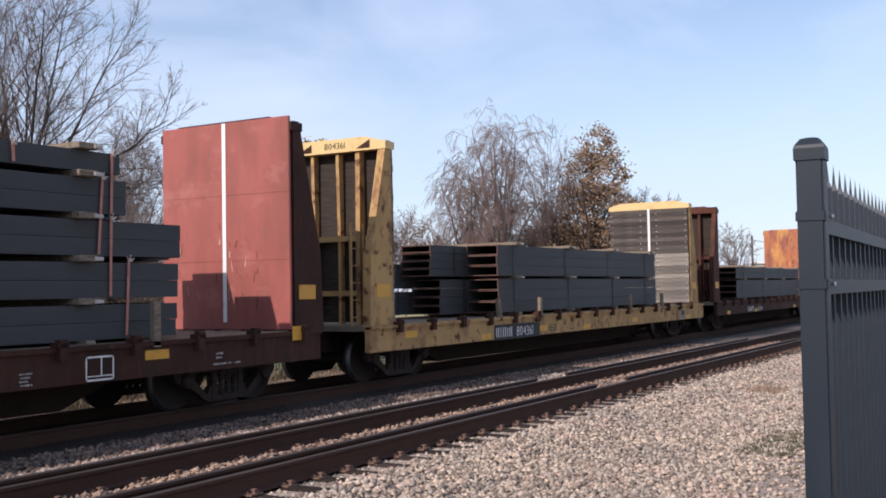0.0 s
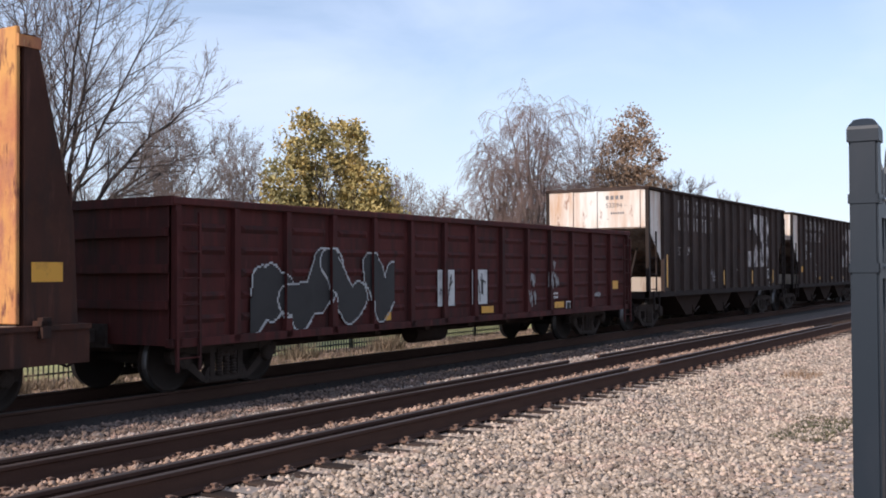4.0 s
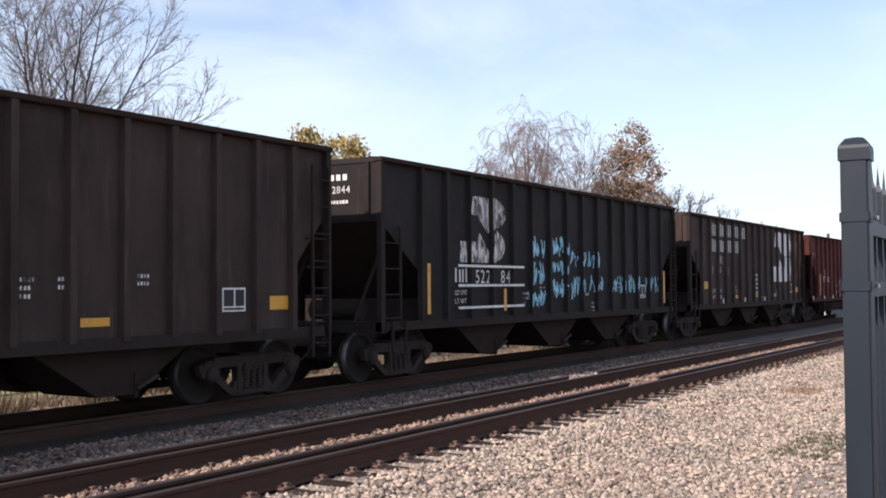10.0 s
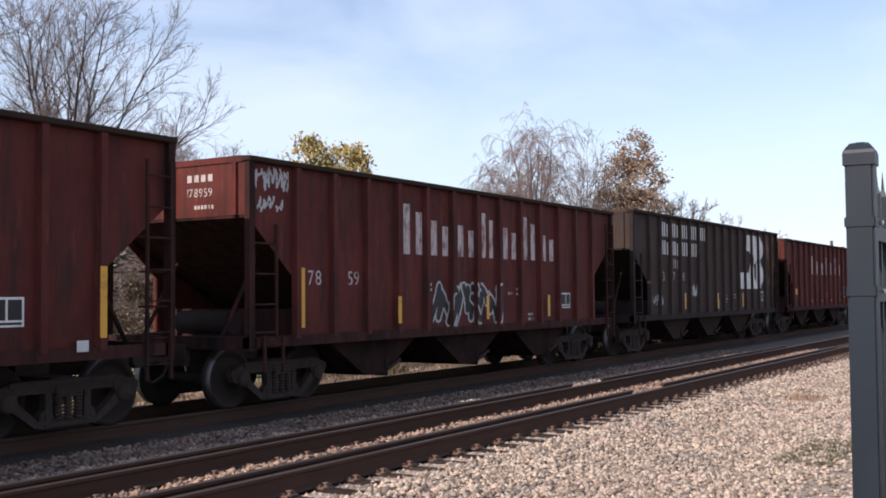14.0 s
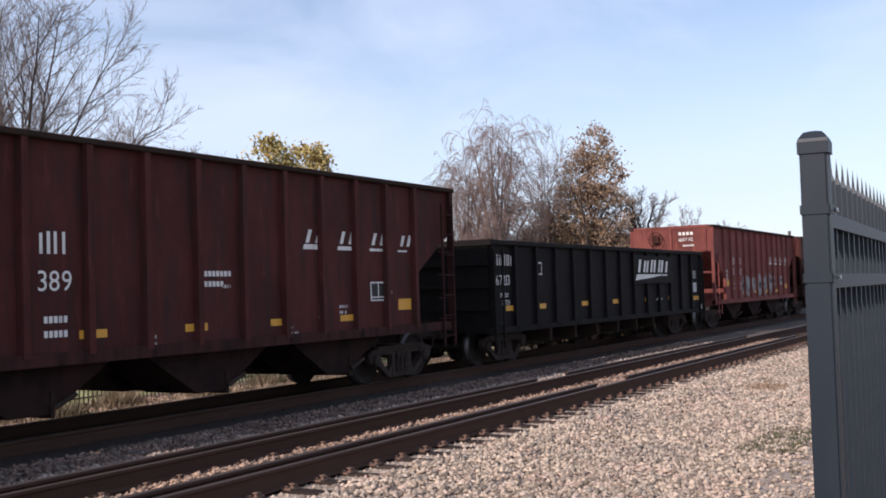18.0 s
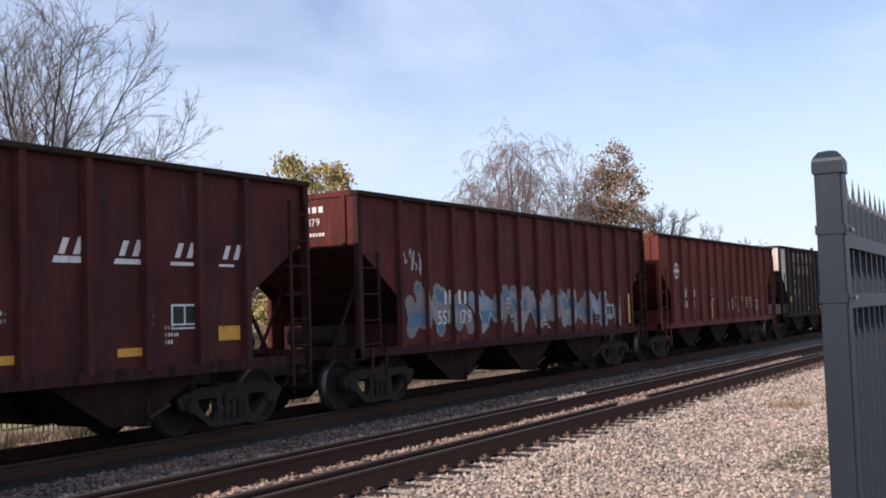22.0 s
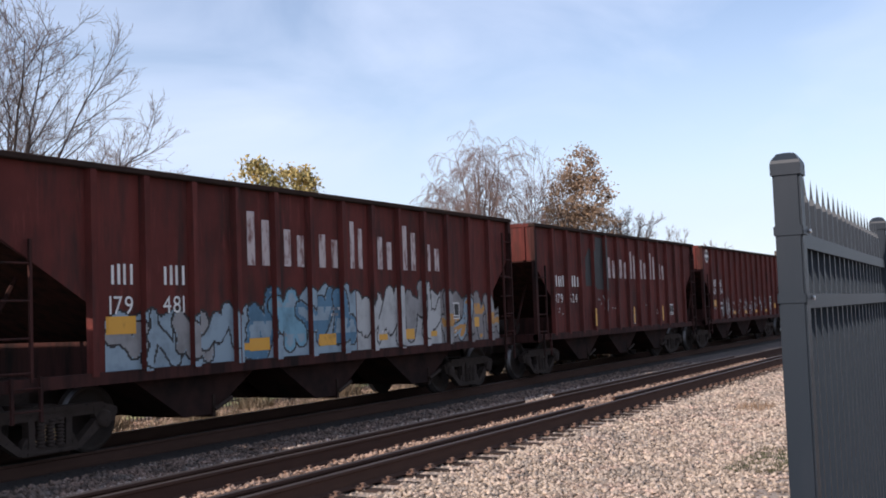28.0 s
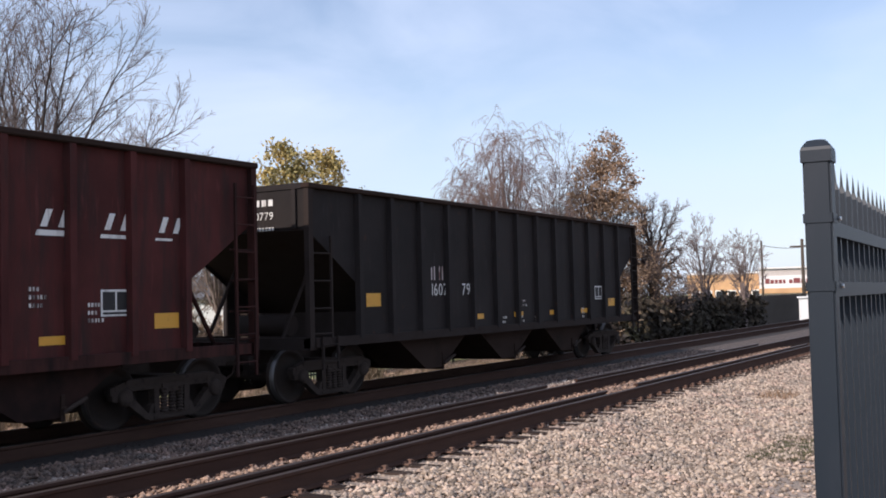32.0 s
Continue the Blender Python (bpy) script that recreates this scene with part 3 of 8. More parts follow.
def build_track(name, y_near, label, x_plates):
    track = tagged(new(name), label, "railway track", kind="structure")
    track.location = (0, y_near, 0)
    for k, y in enumerate((0.0, GAUGE)):
        part("rail", rail_mesh(-60, 420), None, track, m=pose(0, y, 0))
    rng = random.Random(5 + int(y_near))
    bm = bmesh.new()
    box(bm, -0.11, 0.11, -1.3, 1.3, -0.17, 0.0)
    bevelled(bm, 0.012)
    tie = mesh_of("tie", bm, TIE)
    bm = bmesh.new()
    box(bm, -0.09, 0.09, -0.17, 0.17, 0.0, 0.018)                 # plate
    for sx in (-1, 1):
        for sy in (-1, 1):
            dy, dz = 0.010 * sx * sy, 0.006 * (sx + sy)
            box(bm, sx * 0.05 - 0.010, sx * 0.05 + 0.010, sy * 0.10 - 0.010 + dy, sy * 0.10 + 0.010 + dy, 0.015, 0.038 + dz)      # spike
            box(bm, sx * 0.05 - 0.015, sx * 0.05 + 0.015, sy * 0.092 - 0.024 + dy, sy * 0.092 + 0.020 + dy, 0.034 + dz, 0.048 + dz)      # spike head
    for sy in (-1, 1):                                            # anchor that grips the rail foot
        box(bm, 0.10, 0.125, sy * 0.08 - 0.025, sy * 0.08 + 0.025, -0.05, 0.03)
        box(bm, -0.016, 0.016, sy * 0.135 - 0.016, sy * 0.135 + 0.016, 0.018, 0.052)
        box(bm, -0.024, 0.024, sy * 0.13 - 0.028, sy * 0.13 + 0.024, 0.046, 0.060)
    plate = mesh_of("tie_plate", bm, CLIP)
    x = -4.0
    while x < 62:
        if not (name == "track_far" and x > 44):
            part("tie", tie, None, track, m=pose(x, GAUGE / 2 + rng.uniform(-0.05, 0.05), -0.218 + rng.uniform(-0.012, 0.0), 0, 0, rng.uniform(-1.2, 1.2)))
        if x_plates[0] < x < x_plates[1]:
            for y in (0.0, GAUGE):
                part("tie_plate", plate, None, track, m=pose(x + rng.uniform(-0.03, 0.03), y + rng.uniform(-0.006, 0.006), -0.218, rng.uniform(-2.5, 2.5), rng.uniform(-2, 2), rng.uniform(-4, 4)))
        x += 0.52
    return track


NEAR_GAP, FAR_GAP = (17.45, 18.95), (18.2, 19.6)       # where the loose rails break off


def build_spare_rails():
    """Old rails laid beside the running rails of the near track, with a break in each."""
    for y, a, b in ((NEAR_RAIL + 0.17, NEAR_GAP[0], NEAR_GAP[1]), (NEAR_RAIL + GAUGE + 0.17, FAR_GAP[0], FAR_GAP[1])):
        for x0, x1 in ((-20, a), (b, 34)):
            ob = new("loose_rail", rail_mesh(x0, x1))
            ob.location = (0, y, 0.035)
            tagged(ob, "dark rusty rail laid along the track", "rail", "loose rails beside the track")
            bm = bmesh.new()
            box(bm, -0.06, 0.06, -0.08, 0.08, -0.262, -0.213)
            block = mesh_of("packing_block", bm, RAIL)
            x = max(x0, 2.0) + 0.3
            while x < min(x1, 33):
                part("packing_block", block, None, ob, m=pose(x, 0, 0))
                x += 1.56


# ---- trees ----
def tubes(name, rows, mat, thick=1.0, least=0.0):
    """Tapered branches as one mesh: rows of (start, end, r0, r1, level)."""
    vs, fs, k = [], [], 0
    for sides, pick in ((7, lambda v: v == 0), (4, lambda v: 0 < v < 3), (3, lambda v: v >= 3)):
        sel = [r for r in rows if pick(r[4])]
        if not sel:
            continue
        p, q = np.array([r[0] for r in sel]), np.array([r[1] for r in sel])
        r0 = np.maximum(np.array([r[2] for r in sel]) * thick, least)
        r1 = np.maximum(np.array([r[3] for r in sel]) * thick, least)
        d = q - p
        d /= np.maximum(np.linalg.norm(d, axis=1), 1e-6)[:, None]
        u = np.cross(d, np.where(np.abs(d[:, 2:]) < 0.9, np.array([[0.0, 0.0, 1.0]]), np.array([[1.0, 0.0, 0.0]])))
        u /= np.linalg.norm(u, axis=1)[:, None]
        w = np.cross(d, u)
        a = np.arange(sides) * (6.28318 / sides)
        ring = np.cos(a)[None, :, None] * u[:, None] + np.sin(a)[None, :, None] * w[:, None]
        v = np.concatenate([p[:, None] + ring * r0[:, None, None], q[:, None] + ring * r1[:, None, None]], 1)
        i = np.arange(sides)
        quad = np.stack([i, (i + 1) % sides, sides + (i + 1) % sides, sides + i], -1)
        fs.append((quad[None] + (k + 2 * sides * np.arange(len(sel)))[:, None, None]).reshape(-1, 4))
        vs.append(v.reshape(-1, 3))
        k += 2 * sides * len(sel)
    return raw_mesh(name, np.concatenate(vs), np.concatenate(fs), mat)


def grow(seed, height, radius, stems=1, lean=0.25, levels=4, up=0.35, droop=0.0, trunk=0.22, first=0.25, kids=4, spread=1.0, wild=1.0, fan=0.0, rise=0.0, angle=(0.42, 0.85)):
    """A branching skeleton of that height and crown radius: rows of (start, end, r0, r1, level)."""
    rng = np.random.default_rng(seed)
    out = []

    def branch(p, d, length, r, level):
        steps = 7 if level == 0 else 5 if level == 1 else 3
        bend = rng.normal(0, (0.055 + 0.03 * level) * wild, (steps, 3))
        bend[:, 2] += up * 0.06 if level < levels - 1 else up * 0.05 - droop
        pts = [p]
        for k in range(steps):
            d = d + bend[k]
            d = d / math.sqrt(d[0] * d[0] + d[1] * d[1] + d[2] * d[2])
            pts.append(pts[-1] + d * (length / steps))
            out.append((pts[k], pts[k + 1], r * (1 - 0.72 * k / steps), r * (1 - 0.72 * (k + 1) / steps), level))
        if level >= levels:
            return
        n = kids + (0 if level > 0 else 2)
        ts = (np.arange(n) + rng.uniform(0.1, 0.9, n)) / n * (1 - (first if level == 0 else 0.22)) + (first if level == 0 else 0.22)
        sides = rng.normal(0, 1, (n, 3))
        angs, lens, rads = rng.uniform(angle[0], angle[1], n), rng.uniform(0.42, 0.70, n), rng.uniform(0.45, 0.68, n)
        for k in range(n):
            t = ts[k]
            i = min(int(t * steps), steps - 1)
            at_p = pts[i] + (pts[i + 1] - pts[i]) * (t * steps - i)
            way = pts[i + 1] - pts[i]
            way = way / math.sqrt(float(way @ way))
            side = sides[k] - way * float(sides[k] @ way)
            side = side / math.sqrt(float(side @ side))
            nd = way * math.cos(angs[k]) + side * (math.sin(angs[k]) * spread)
            nd[2] += up * 0.20 * (1 if level < levels - 1 else 0.4) - droop
            nd = nd / math.sqrt(float(nd @ nd))
            branch(at_p, nd, length * lens[k] * (1.2 - 0.55 * t), max(r * (1 - 0.72 * t) * rads[k], 0.004), level + 1)

    for k in range(stems):
        a = 6.283 * k * (0.382 if fan else 1.0 / max(stems, 1)) + rng.uniform(-0.4, 0.4)
        ln = lean + fan * (k / max(stems - 1, 1))
        d = np.array((math.cos(a) * ln, math.sin(a) * ln, 1.0))
        branch(np.array((math.cos(a), math.sin(a), 0.0)) * (0.18 if stems > 1 else 0.0), d / np.linalg.norm(d), height * 0.72 * rng.uniform(0.85, 1.1), trunk * (0.75 if stems > 1 else 1.0), 0)
    ends = np.array([r[1] for r in out])
    kz = (height - rise) / ends[:, 2].max()
    kr = min(max(radius / np.quantile(np.hypot(ends[:, 0], ends[:, 1]), 0.97), 0.72 * kz), 1.4 * kz)
    k3, lift = np.array((kr, kr, kz)), np.array((0.0, 0.0, rise))
    rows = [(p * k3 + lift, q * k3 + lift, r0, r1, lv) for p, q, r0, r1, lv in out]
    if rise:      # short trunk under the fork
        rows += [(np.array((0.0, 0.0, 0.0)), np.array((0.06, 0.0, rise * 0.55)), trunk * 2.6, trunk * 2.1, 0), (np.array((0.06, 0.0, rise * 0.55)), np.array((0.0, 0.0, rise + 0.15)), trunk * 2.1, trunk * 1.8, 0)]
    return rows


def leaf_mesh(name, centres, size, mat, seed, per=1, scatter=0.0):
    """Small folded leaf clumps round the given places."""
    rng = np.random.default_rng(seed)
    c = np.repeat(np.asarray(centres), per, axis=0)
    n = len(c)
    c = c + rng.normal(0, scatter, (n, 3))
    u = rng.normal(0, 1, (n, 3))
    u /= np.linalg.norm(u, axis=1)[:, None]
    w = np.cross(u, rng.normal(0, 1, (n, 3)))
    w /= np.linalg.norm(w, axis=1)[:, None]
    k = np.cross(u, w)
    s = (size * rng.uniform(0.6, 1.3, n))[:, None]
    v = np.stack([c - u * s, c + w * s * 0.55 + k * s * 0.15, c + u * s, c - w * s * 0.55 + k * s * 0.15], 1).reshape(-1, 3)
    f = np.arange(4 * n).reshape(n, 4)
    tri = np.concatenate([f[:, [0, 1, 2]], f[:, [0, 2, 3]]])
    return raw_mesh(name, v, tri, mat)


def clumped(seed, lobes, per_m2, leaves, r):
    """Places of leaves in tufts over the skins of several lobes (cx, cy, cz, rx, ry, rz), with gaps between the tufts."""
    rng = np.random.default_rng(seed)
    out = []
    for cx, cy, cz, rx, ry, rz in lobes:
        n = int(per_m2 * 4.2 * (rx * ry + ry * rz + rz * rx))
        u = rng.normal(0, 1, (n, 3))
        u /= np.linalg.norm(u, axis=1)[:, None]
        c = np.array((cx, cy, cz)) + u * np.array((rx, ry, rz)) * (rng.uniform(0.45, 1.08, n) ** 0.6)[:, None]
        size = r * rng.uniform(0.6, 1.35, n)
        out.append((c[:, None] + rng.normal(0, 0.5, (n, leaves, 3)) * size[:, None, None] * np.array((1.0, 1.0, 0.8))).reshape(-1, 3))
    return np.concatenate(out)


def vase(seed, height, radius, limbs=16, fork=2.0, widest=0.42, wide=75, trunk=0.1, subs=11, twigs=5, crook=1.0, droop=0.0):
    """Curved limbs that fan out from a low fork to a domed crown: rows of (start, end, r0, r1, level)."""
    rng = np.random.default_rng(seed)
    out = []

    def unit(v):
        return v / math.sqrt(float(v @ v))

    def curve(p, d, length, bend, steps, r0, r1, level):
        pts = [p]
        for k in range(steps):
            d = unit(d + bend + rng.normal(0, 0.075 * crook, 3))
            q = pts[-1] + d * (length / steps)
            out.append((pts[-1], q, r0 + (r1 - r0) * k / steps, r0 + (r1 - r0) * (k + 1) / steps, level))
            pts.append(q)
        return pts

    def side_way(way, spread):
        v = rng.normal(0, 1, 3)
        return unit(way * math.cos(spread) + unit(v - way * float(v @ way)) * math.sin(spread))

    base = np.array((0.0, 0.0, fork))
    out.append((np.zeros(3), base * 0.55, trunk * 2.8, trunk * 2.3, 0))
    out.append((base * 0.55, base, trunk * 2.3, trunk * 2.0, 0))
    mid_z = fork + (height - fork) * widest
    for k in range(limbs):
        a = k * 2.39996 + rng.uniform(-0.3, 0.3)
        lean = radians(wide) * ((k + 0.5) / limbs) ** 0.75
        # where the limb ends on the dome
        end = np.array((radius * math.sin(lean) * math.cos(a), radius * math.sin(lean) * math.sin(a), mid_z + (height - mid_z) * math.cos(lean) - 0.25 * radius * (lean > 1.05)))
        end = base + (end - base) * rng.uniform(0.82, 1.0)
        knee = base + np.array((end[0] * 0.34, end[1] * 0.34, max(end[2] - fork, 1.6) * 0.58 + 0.3))
        n = 11
        pts = []
        for i in range(n + 1):
            t = i / n
            pts.append(base * (1 - t) ** 2 + knee * 2 * t * (1 - t) + end * t * t + rng.normal(0, 0.03 * crook, 3) * (t > 0))
        r = trunk * rng.uniform(0.75, 1.1)
        for i in range(n):
            out.append((pts[i], pts[i + 1], r * (1 - 0.86 * i / n), r * (1 - 0.86 * (i + 1) / n), 0 if i < 4 else 1))
        size = math.sqrt(float((end - base) @ (end - base)))
        for j in range(subs):
            t = 0.22 + 0.78 * ((j + rng.random()) / subs) ** 0.85
            i = min(int(t * n), n - 1)
            p = pts[i] + (pts[i + 1] - pts[i]) * (t * n - i)
            way = unit(pts[i + 1] - pts[i])
            ln = size * (0.36 - 0.15 * t) * rng.uniform(0.75, 1.1)
            d = side_way(way, rng.uniform(0.40, 0.95))
            rs = max(r * (1 - 0.86 * t) * 0.55, 0.010)
            sub = curve(p, d, ln, np.array((0, 0, 0.05 - 0.22 * droop)), 5, rs, 0.006, 2)
            for m in range(7):
                u = 0.18 + 0.82 * (m + rng.random()) / 7
                i2 = min(int(u * 5), 4)
                q = sub[i2] + (sub[i2 + 1] - sub[i2]) * (u * 5 - i2)
                w2 = unit(sub[i2 + 1] - sub[i2])
                l2 = ln * (0.52 - 0.22 * u) * rng.uniform(0.7, 1.2)
                tw = curve(q, side_way(w2, rng.uniform(0.4, 0.85)), l2 * (1 + 0.5 * droop), np.array((0, 0, 0.05 - 0.75 * droop)), 3, 0.007, 0.004, 3)
                for _ in range(twigs):
                    i3 = int(rng.integers(1, 4))
                    w3 = unit(tw[i3] - tw[i3 - 1])
                    curve(tw[i3], side_way(w3, rng.uniform(0.3, 0.9)), l2 * rng.uniform(0.3, 0.6) * (1 + droop), np.array((0, 0, 0.03 - 1.2 * droop)), 2, 0.0045, 0.003, 4)
    return out


def tree(name, label, place, rows, bark, twig, leaves=None, turn=0.0, least=0.0, group="", tufts=None):
    ob = thing(name, label, "tree", group, pose(*place, 0, 0, turn))
    part("trunk", tubes("trunk", [r for r in rows if r[4] == 0], bark), None, ob)
    tagged(part("limb_work", tubes("limb_work", [r for r in rows if 0 < r[4] < 3], bark, 1.0, least), None, ob), kind="stuff")
    fine = [r for r in rows if r[4] >= 3]
    if fine:
        tagged(part("bare_crown", tubes("bare_crown", fine, twig, 1.0, least), None, ob), kind="stuff")
    if tufts:
        places, mat, size = tufts
        part("crown", leaf_mesh("crown", places, size, mat, 11), None, ob)
    if leaves:
        mat, size, per, scatter, keep = leaves
        rng = np.random.default_rng(3)
        tips = np.array([r[1] for r in rows if r[4] >= 2])
        clump = np.sin(1.9 * tips[:, 0] + 0.7) * np.sin(2.1 * tips[:, 1] + 1.9) + np.sin(1.7 * tips[:, 2] + tips[:, 0])
        tips = tips[(rng.random(len(tips)) < keep) & (clump > -0.95)]
        part("crown", leaf_mesh("crown", tips, size, mat, 11, per, scatter), None, ob)
    return ob


def at(az, dist, z=-0.5):
    return (dist * math.cos(radians(az)), dist * math.sin(radians(az)), z)


def build_trees():
    tree("bare_tree", "large bare grey-brown tree with many spreading limbs", at(51.9, 29), vase(22, 10.5, 4.5, 22, 2.2, 0.42, 106, 0.085, 15, 6), BARK, TWIG, turn=15, least=0.0034)
    tree("bare_tree", "bare multi-stemmed tree behind the trackside fence", at(61.5, 33), vase(5, 13.8, 5.5, 18, 2.0, 0.4, 80, 0.12, 10, 4), BARK, TWIG, least=0.004)
    tree("bare_tree", "bare brownish tree in the hazy distance", at(46.6, 50), vase(8, 9.6, 4.3, 22, 1.5, 0.45, 88, 0.075, 11, 6), BARK_BIRCH, BARK_BIRCH, least=0.0072)
    tree("bare_tree", "small bare tree behind the houses", at(42.6, 56), vase(9, 9.3, 3.6, 16, 1.6, 0.48, 80, 0.085, 10, 5), BARK_BIRCH, BARK_BIRCH, least=0.0076)
    rows = grow(31, 8.2, 1.9, stems=5, lean=0.06, fan=0.22, levels=2, up=0.4, trunk=0.16, first=0.15, kids=6, wild=1.4)
    lobes = ((-1.0, 0, 8.0, 0.95, 0.95, 1.15), (0.75, 0, 7.8, 1.0, 0.95, 1.15), (-1.75, 0, 6.2, 1.05, 1.1, 1.2), (0.1, 0.5, 5.8, 1.5, 1.2, 1.5), (1.55, 0, 6.0, 1.1, 1.1, 1.2), (-1.9, 0, 4.6, 1.3, 1.2, 1.2),
             (2.1, 0, 4.5, 1.25, 1.2, 1.1), (0, 0, 4.0, 2.3, 1.8, 1.3), (0, 0, 2.4, 2.7, 2.0, 1.4))
    tree("yellow_maple_tree", "rounded tree full of golden yellow and green leaves", at(38.0, 47), rows, BARK, BARK, turn=38.0 - 90, tufts=(clumped(4, lobes, 6.0, 28, 0.36), LEAF_YELLOW, 0.095))
    rows = grow(33, 5.4, 1.3, stems=2, levels=2, up=0.4, trunk=0.12, first=0.12, kids=6, wild=1.4)
    lobes = ((0.2, 0, 4.6, 0.8, 0.8, 0.9), (-0.6, 0, 3.6, 1.1, 1.0, 1.0), (0.8, 0, 3.2, 1.1, 1.0, 1.1), (0, 0, 2.0, 1.6, 1.3, 1.2))
    tree("yellow_maple_tree", "smaller yellow-leaved tree beside a taller one", at(35.2, 48), rows, BARK, BARK, turn=35.2 - 90, tufts=(clumped(5, lobes, 5.0, 24, 0.34), LEAF_YELLOW, 0.08))
    tree("weeping_birch_tree", "bare purplish-brown tree with hanging fine branches", at(27.0, 46), vase(3, 9.95, 2.3, 16, 2.2, 0.5, 86, 0.085, 10, 4, 1.3, 0.7), BARK_BIRCH, WEEP, turn=27.0 - 90, least=0.0058)
    tree("weeping_birch_tree", "lower bare tree with hanging side branches", at(28.7, 47), vase(8, 7.9, 2.4, 14, 1.8, 0.5, 90, 0.075, 10, 4, 1.3, 0.7), BARK_BIRCH, WEEP, turn=28.8 - 90, least=0.0058)
    tree("bare_tree", "slender bare upright tree", at(24.2, 49), vase(15, 9.0, 1.5, 9, 1.5, 0.5, 60, 0.06, 8, 3), BARK_BIRCH, BARK_BIRCH, least=0.0068)
    lobes = ((0.15, 0, 8.5, 0.75, 0.8, 1.0), (0.55, 0, 7.4, 1.0, 1.0, 1.1), (-0.45, 0, 7.0, 0.95, 1.0, 1.3), (-0.6, 0, 5.4, 1.3, 1.2, 1.4), (0.7, 0, 5.4, 1.1, 1.1, 1.5), (-1.6, 0, 3.8, 1.1, 1.1, 1.3), (0.2, 0, 3.4, 1.9, 1.4, 1.5))
    tree("oak_tree", "oak with rust-brown leaves still hanging", at(21.8, 48), grow(16, 8.8, 1.6, stems=4, lean=0.06, fan=0.3, levels=3, up=0.5, trunk=0.13, kids=6, wild=1.4), BARK, BARK, turn=21.8 - 90, tufts=(clumped(6, lobes, 5.6, 26, 0.34), LEAF_RUST, 0.070))
    tree("bare_tree", "crooked bare tree with dark wide limbs", at(19.3, 50), vase(17, 6.8, 1.8, 13, 2.4, 0.45, 95, 0.11, 9, 5, 2.2), BARK, TWIG, least=0.0066)
    tree("bare_tree", "bare thin tree over the hedge", at(16.7, 56), vase(18, 5.6, 2.1, 10, 1.2, 0.45, 75, 0.07, 8, 4), BARK_BIRCH, BARK_BIRCH, least=0.0078)
    tree("bare_tree", "low bare tree near the shops", at(14.7, 62), vase(19, 5.2, 1.8, 9, 1.2, 0.45, 75, 0.06, 8, 4), BARK_BIRCH, BARK_BIRCH, least=0.0085)
    for k, (az, d, hgt, rad, mat, keep) in enumerate(((33.2, 60, 8.4, 3.0, LEAF_BROWN, 0.08), (30.8, 58, 6.6, 3.0, LEAF_BROWN, 0.25), (28.0, 52, 5.0, 2.4, LEAF_RUST, 0.5), (35.4, 64, 8.8, 3.2, LEAF_BROWN, 0.05),
                                                (24.6, 50, 6.4, 1.8, LEAF_RUST, 0.55), (23.0, 52, 5.6, 2.2, LEAF_BROWN, 0.5), (19.9, 50, 4.6, 2.4, LEAF_RUST, 0.45), (45.2, 60, 5.2, 3.0, LEAF_BROWN, 0.3),
                                                (48.6, 44, 4.6, 2.2, LEAF_BROWN, 0.6), (50.9, 42, 4.0, 2.0, LEAF_BROWN, 0.5), (46.6, 46, 4.2, 2.0, LEAF_BROWN, 0.5), (40.3, 55, 4.4, 2.4, LEAF_BROWN, 0.5))):
        rows = grow(60 + k, hgt, rad, stems=6, lean=0.15, fan=0.6, levels=3, up=0.35, trunk=0.06, kids=6)
        tree("brush_tree", "scrubby small tree with a few reddish-brown leaves", at(az, d), rows, BARK_BIRCH, BARK_BIRCH, (mat, 0.07, 2, 0.2, keep), least=0.010, group="scrub behind the railway")
    # twiggy brush along the back of the bank
    for k, x in enumerate((7.5, 9.6, 11.5, 13.2, 15.4, 17.1, 19.3, 21.6, 23.9, 26.4, 29.0, 32.0)):
        rows = grow(90 + k, 2.2 + 0.5 * math.sin(k * 2.1), 1.35, stems=9, lean=0.2, fan=0.8, levels=3, up=0.3, trunk=0.03, kids=5)
        tree("brush_shrub", "twiggy brown shrub with a few dry leaves on the far bank", (x * 1.25, 28.0 + 0.9 * math.sin(k * 1.7), -0.56), rows, BARK, TWIG, (LEAF_BROWN if k % 3 else LEAF_RUST, 0.045, 2, 0.14, 0.5), least=0.006, group="shrubs on the far bank")


# ---- far side of the railway ----
def build_back_fence():
    ob = thing("iron_fence", "dark green iron picket fence beyond the tracks", "fence")
    bm = bmesh.new()
    box(bm, -0.012, 0.012, -0.012, 0.012, 0, 1.15)
    picket = mesh_of("picket", bm, GREEN_FENCE)
    bm = bmesh.new()
    box(bm, -0.04, 0.04, -0.04, 0.04, 0, 1.3)
    post = mesh_of("post", bm, GREEN_FENCE)
    y, z = 18.6, -0.55
    x0, x1 = 8.0, 36.0
    n = 0
    x = x0
    while x < x1:
        if n < 220:
            part("picket", picket, None, ob, m=pose(x, y, z))
            n += 1
        x += 0.125
    x = x0
    while x < x1:
        part("post", post, None, ob, m=pose(x + 0.06, y, z))
        x += 2.4
    for zz in (0.16, 1.0):
        bm = bmesh.new()
        box(bm, x0, x1, y - 0.02, y + 0.02, z + zz, z + zz + 0.04)
        part("crossbar", bm, GREEN_FENCE, ob)


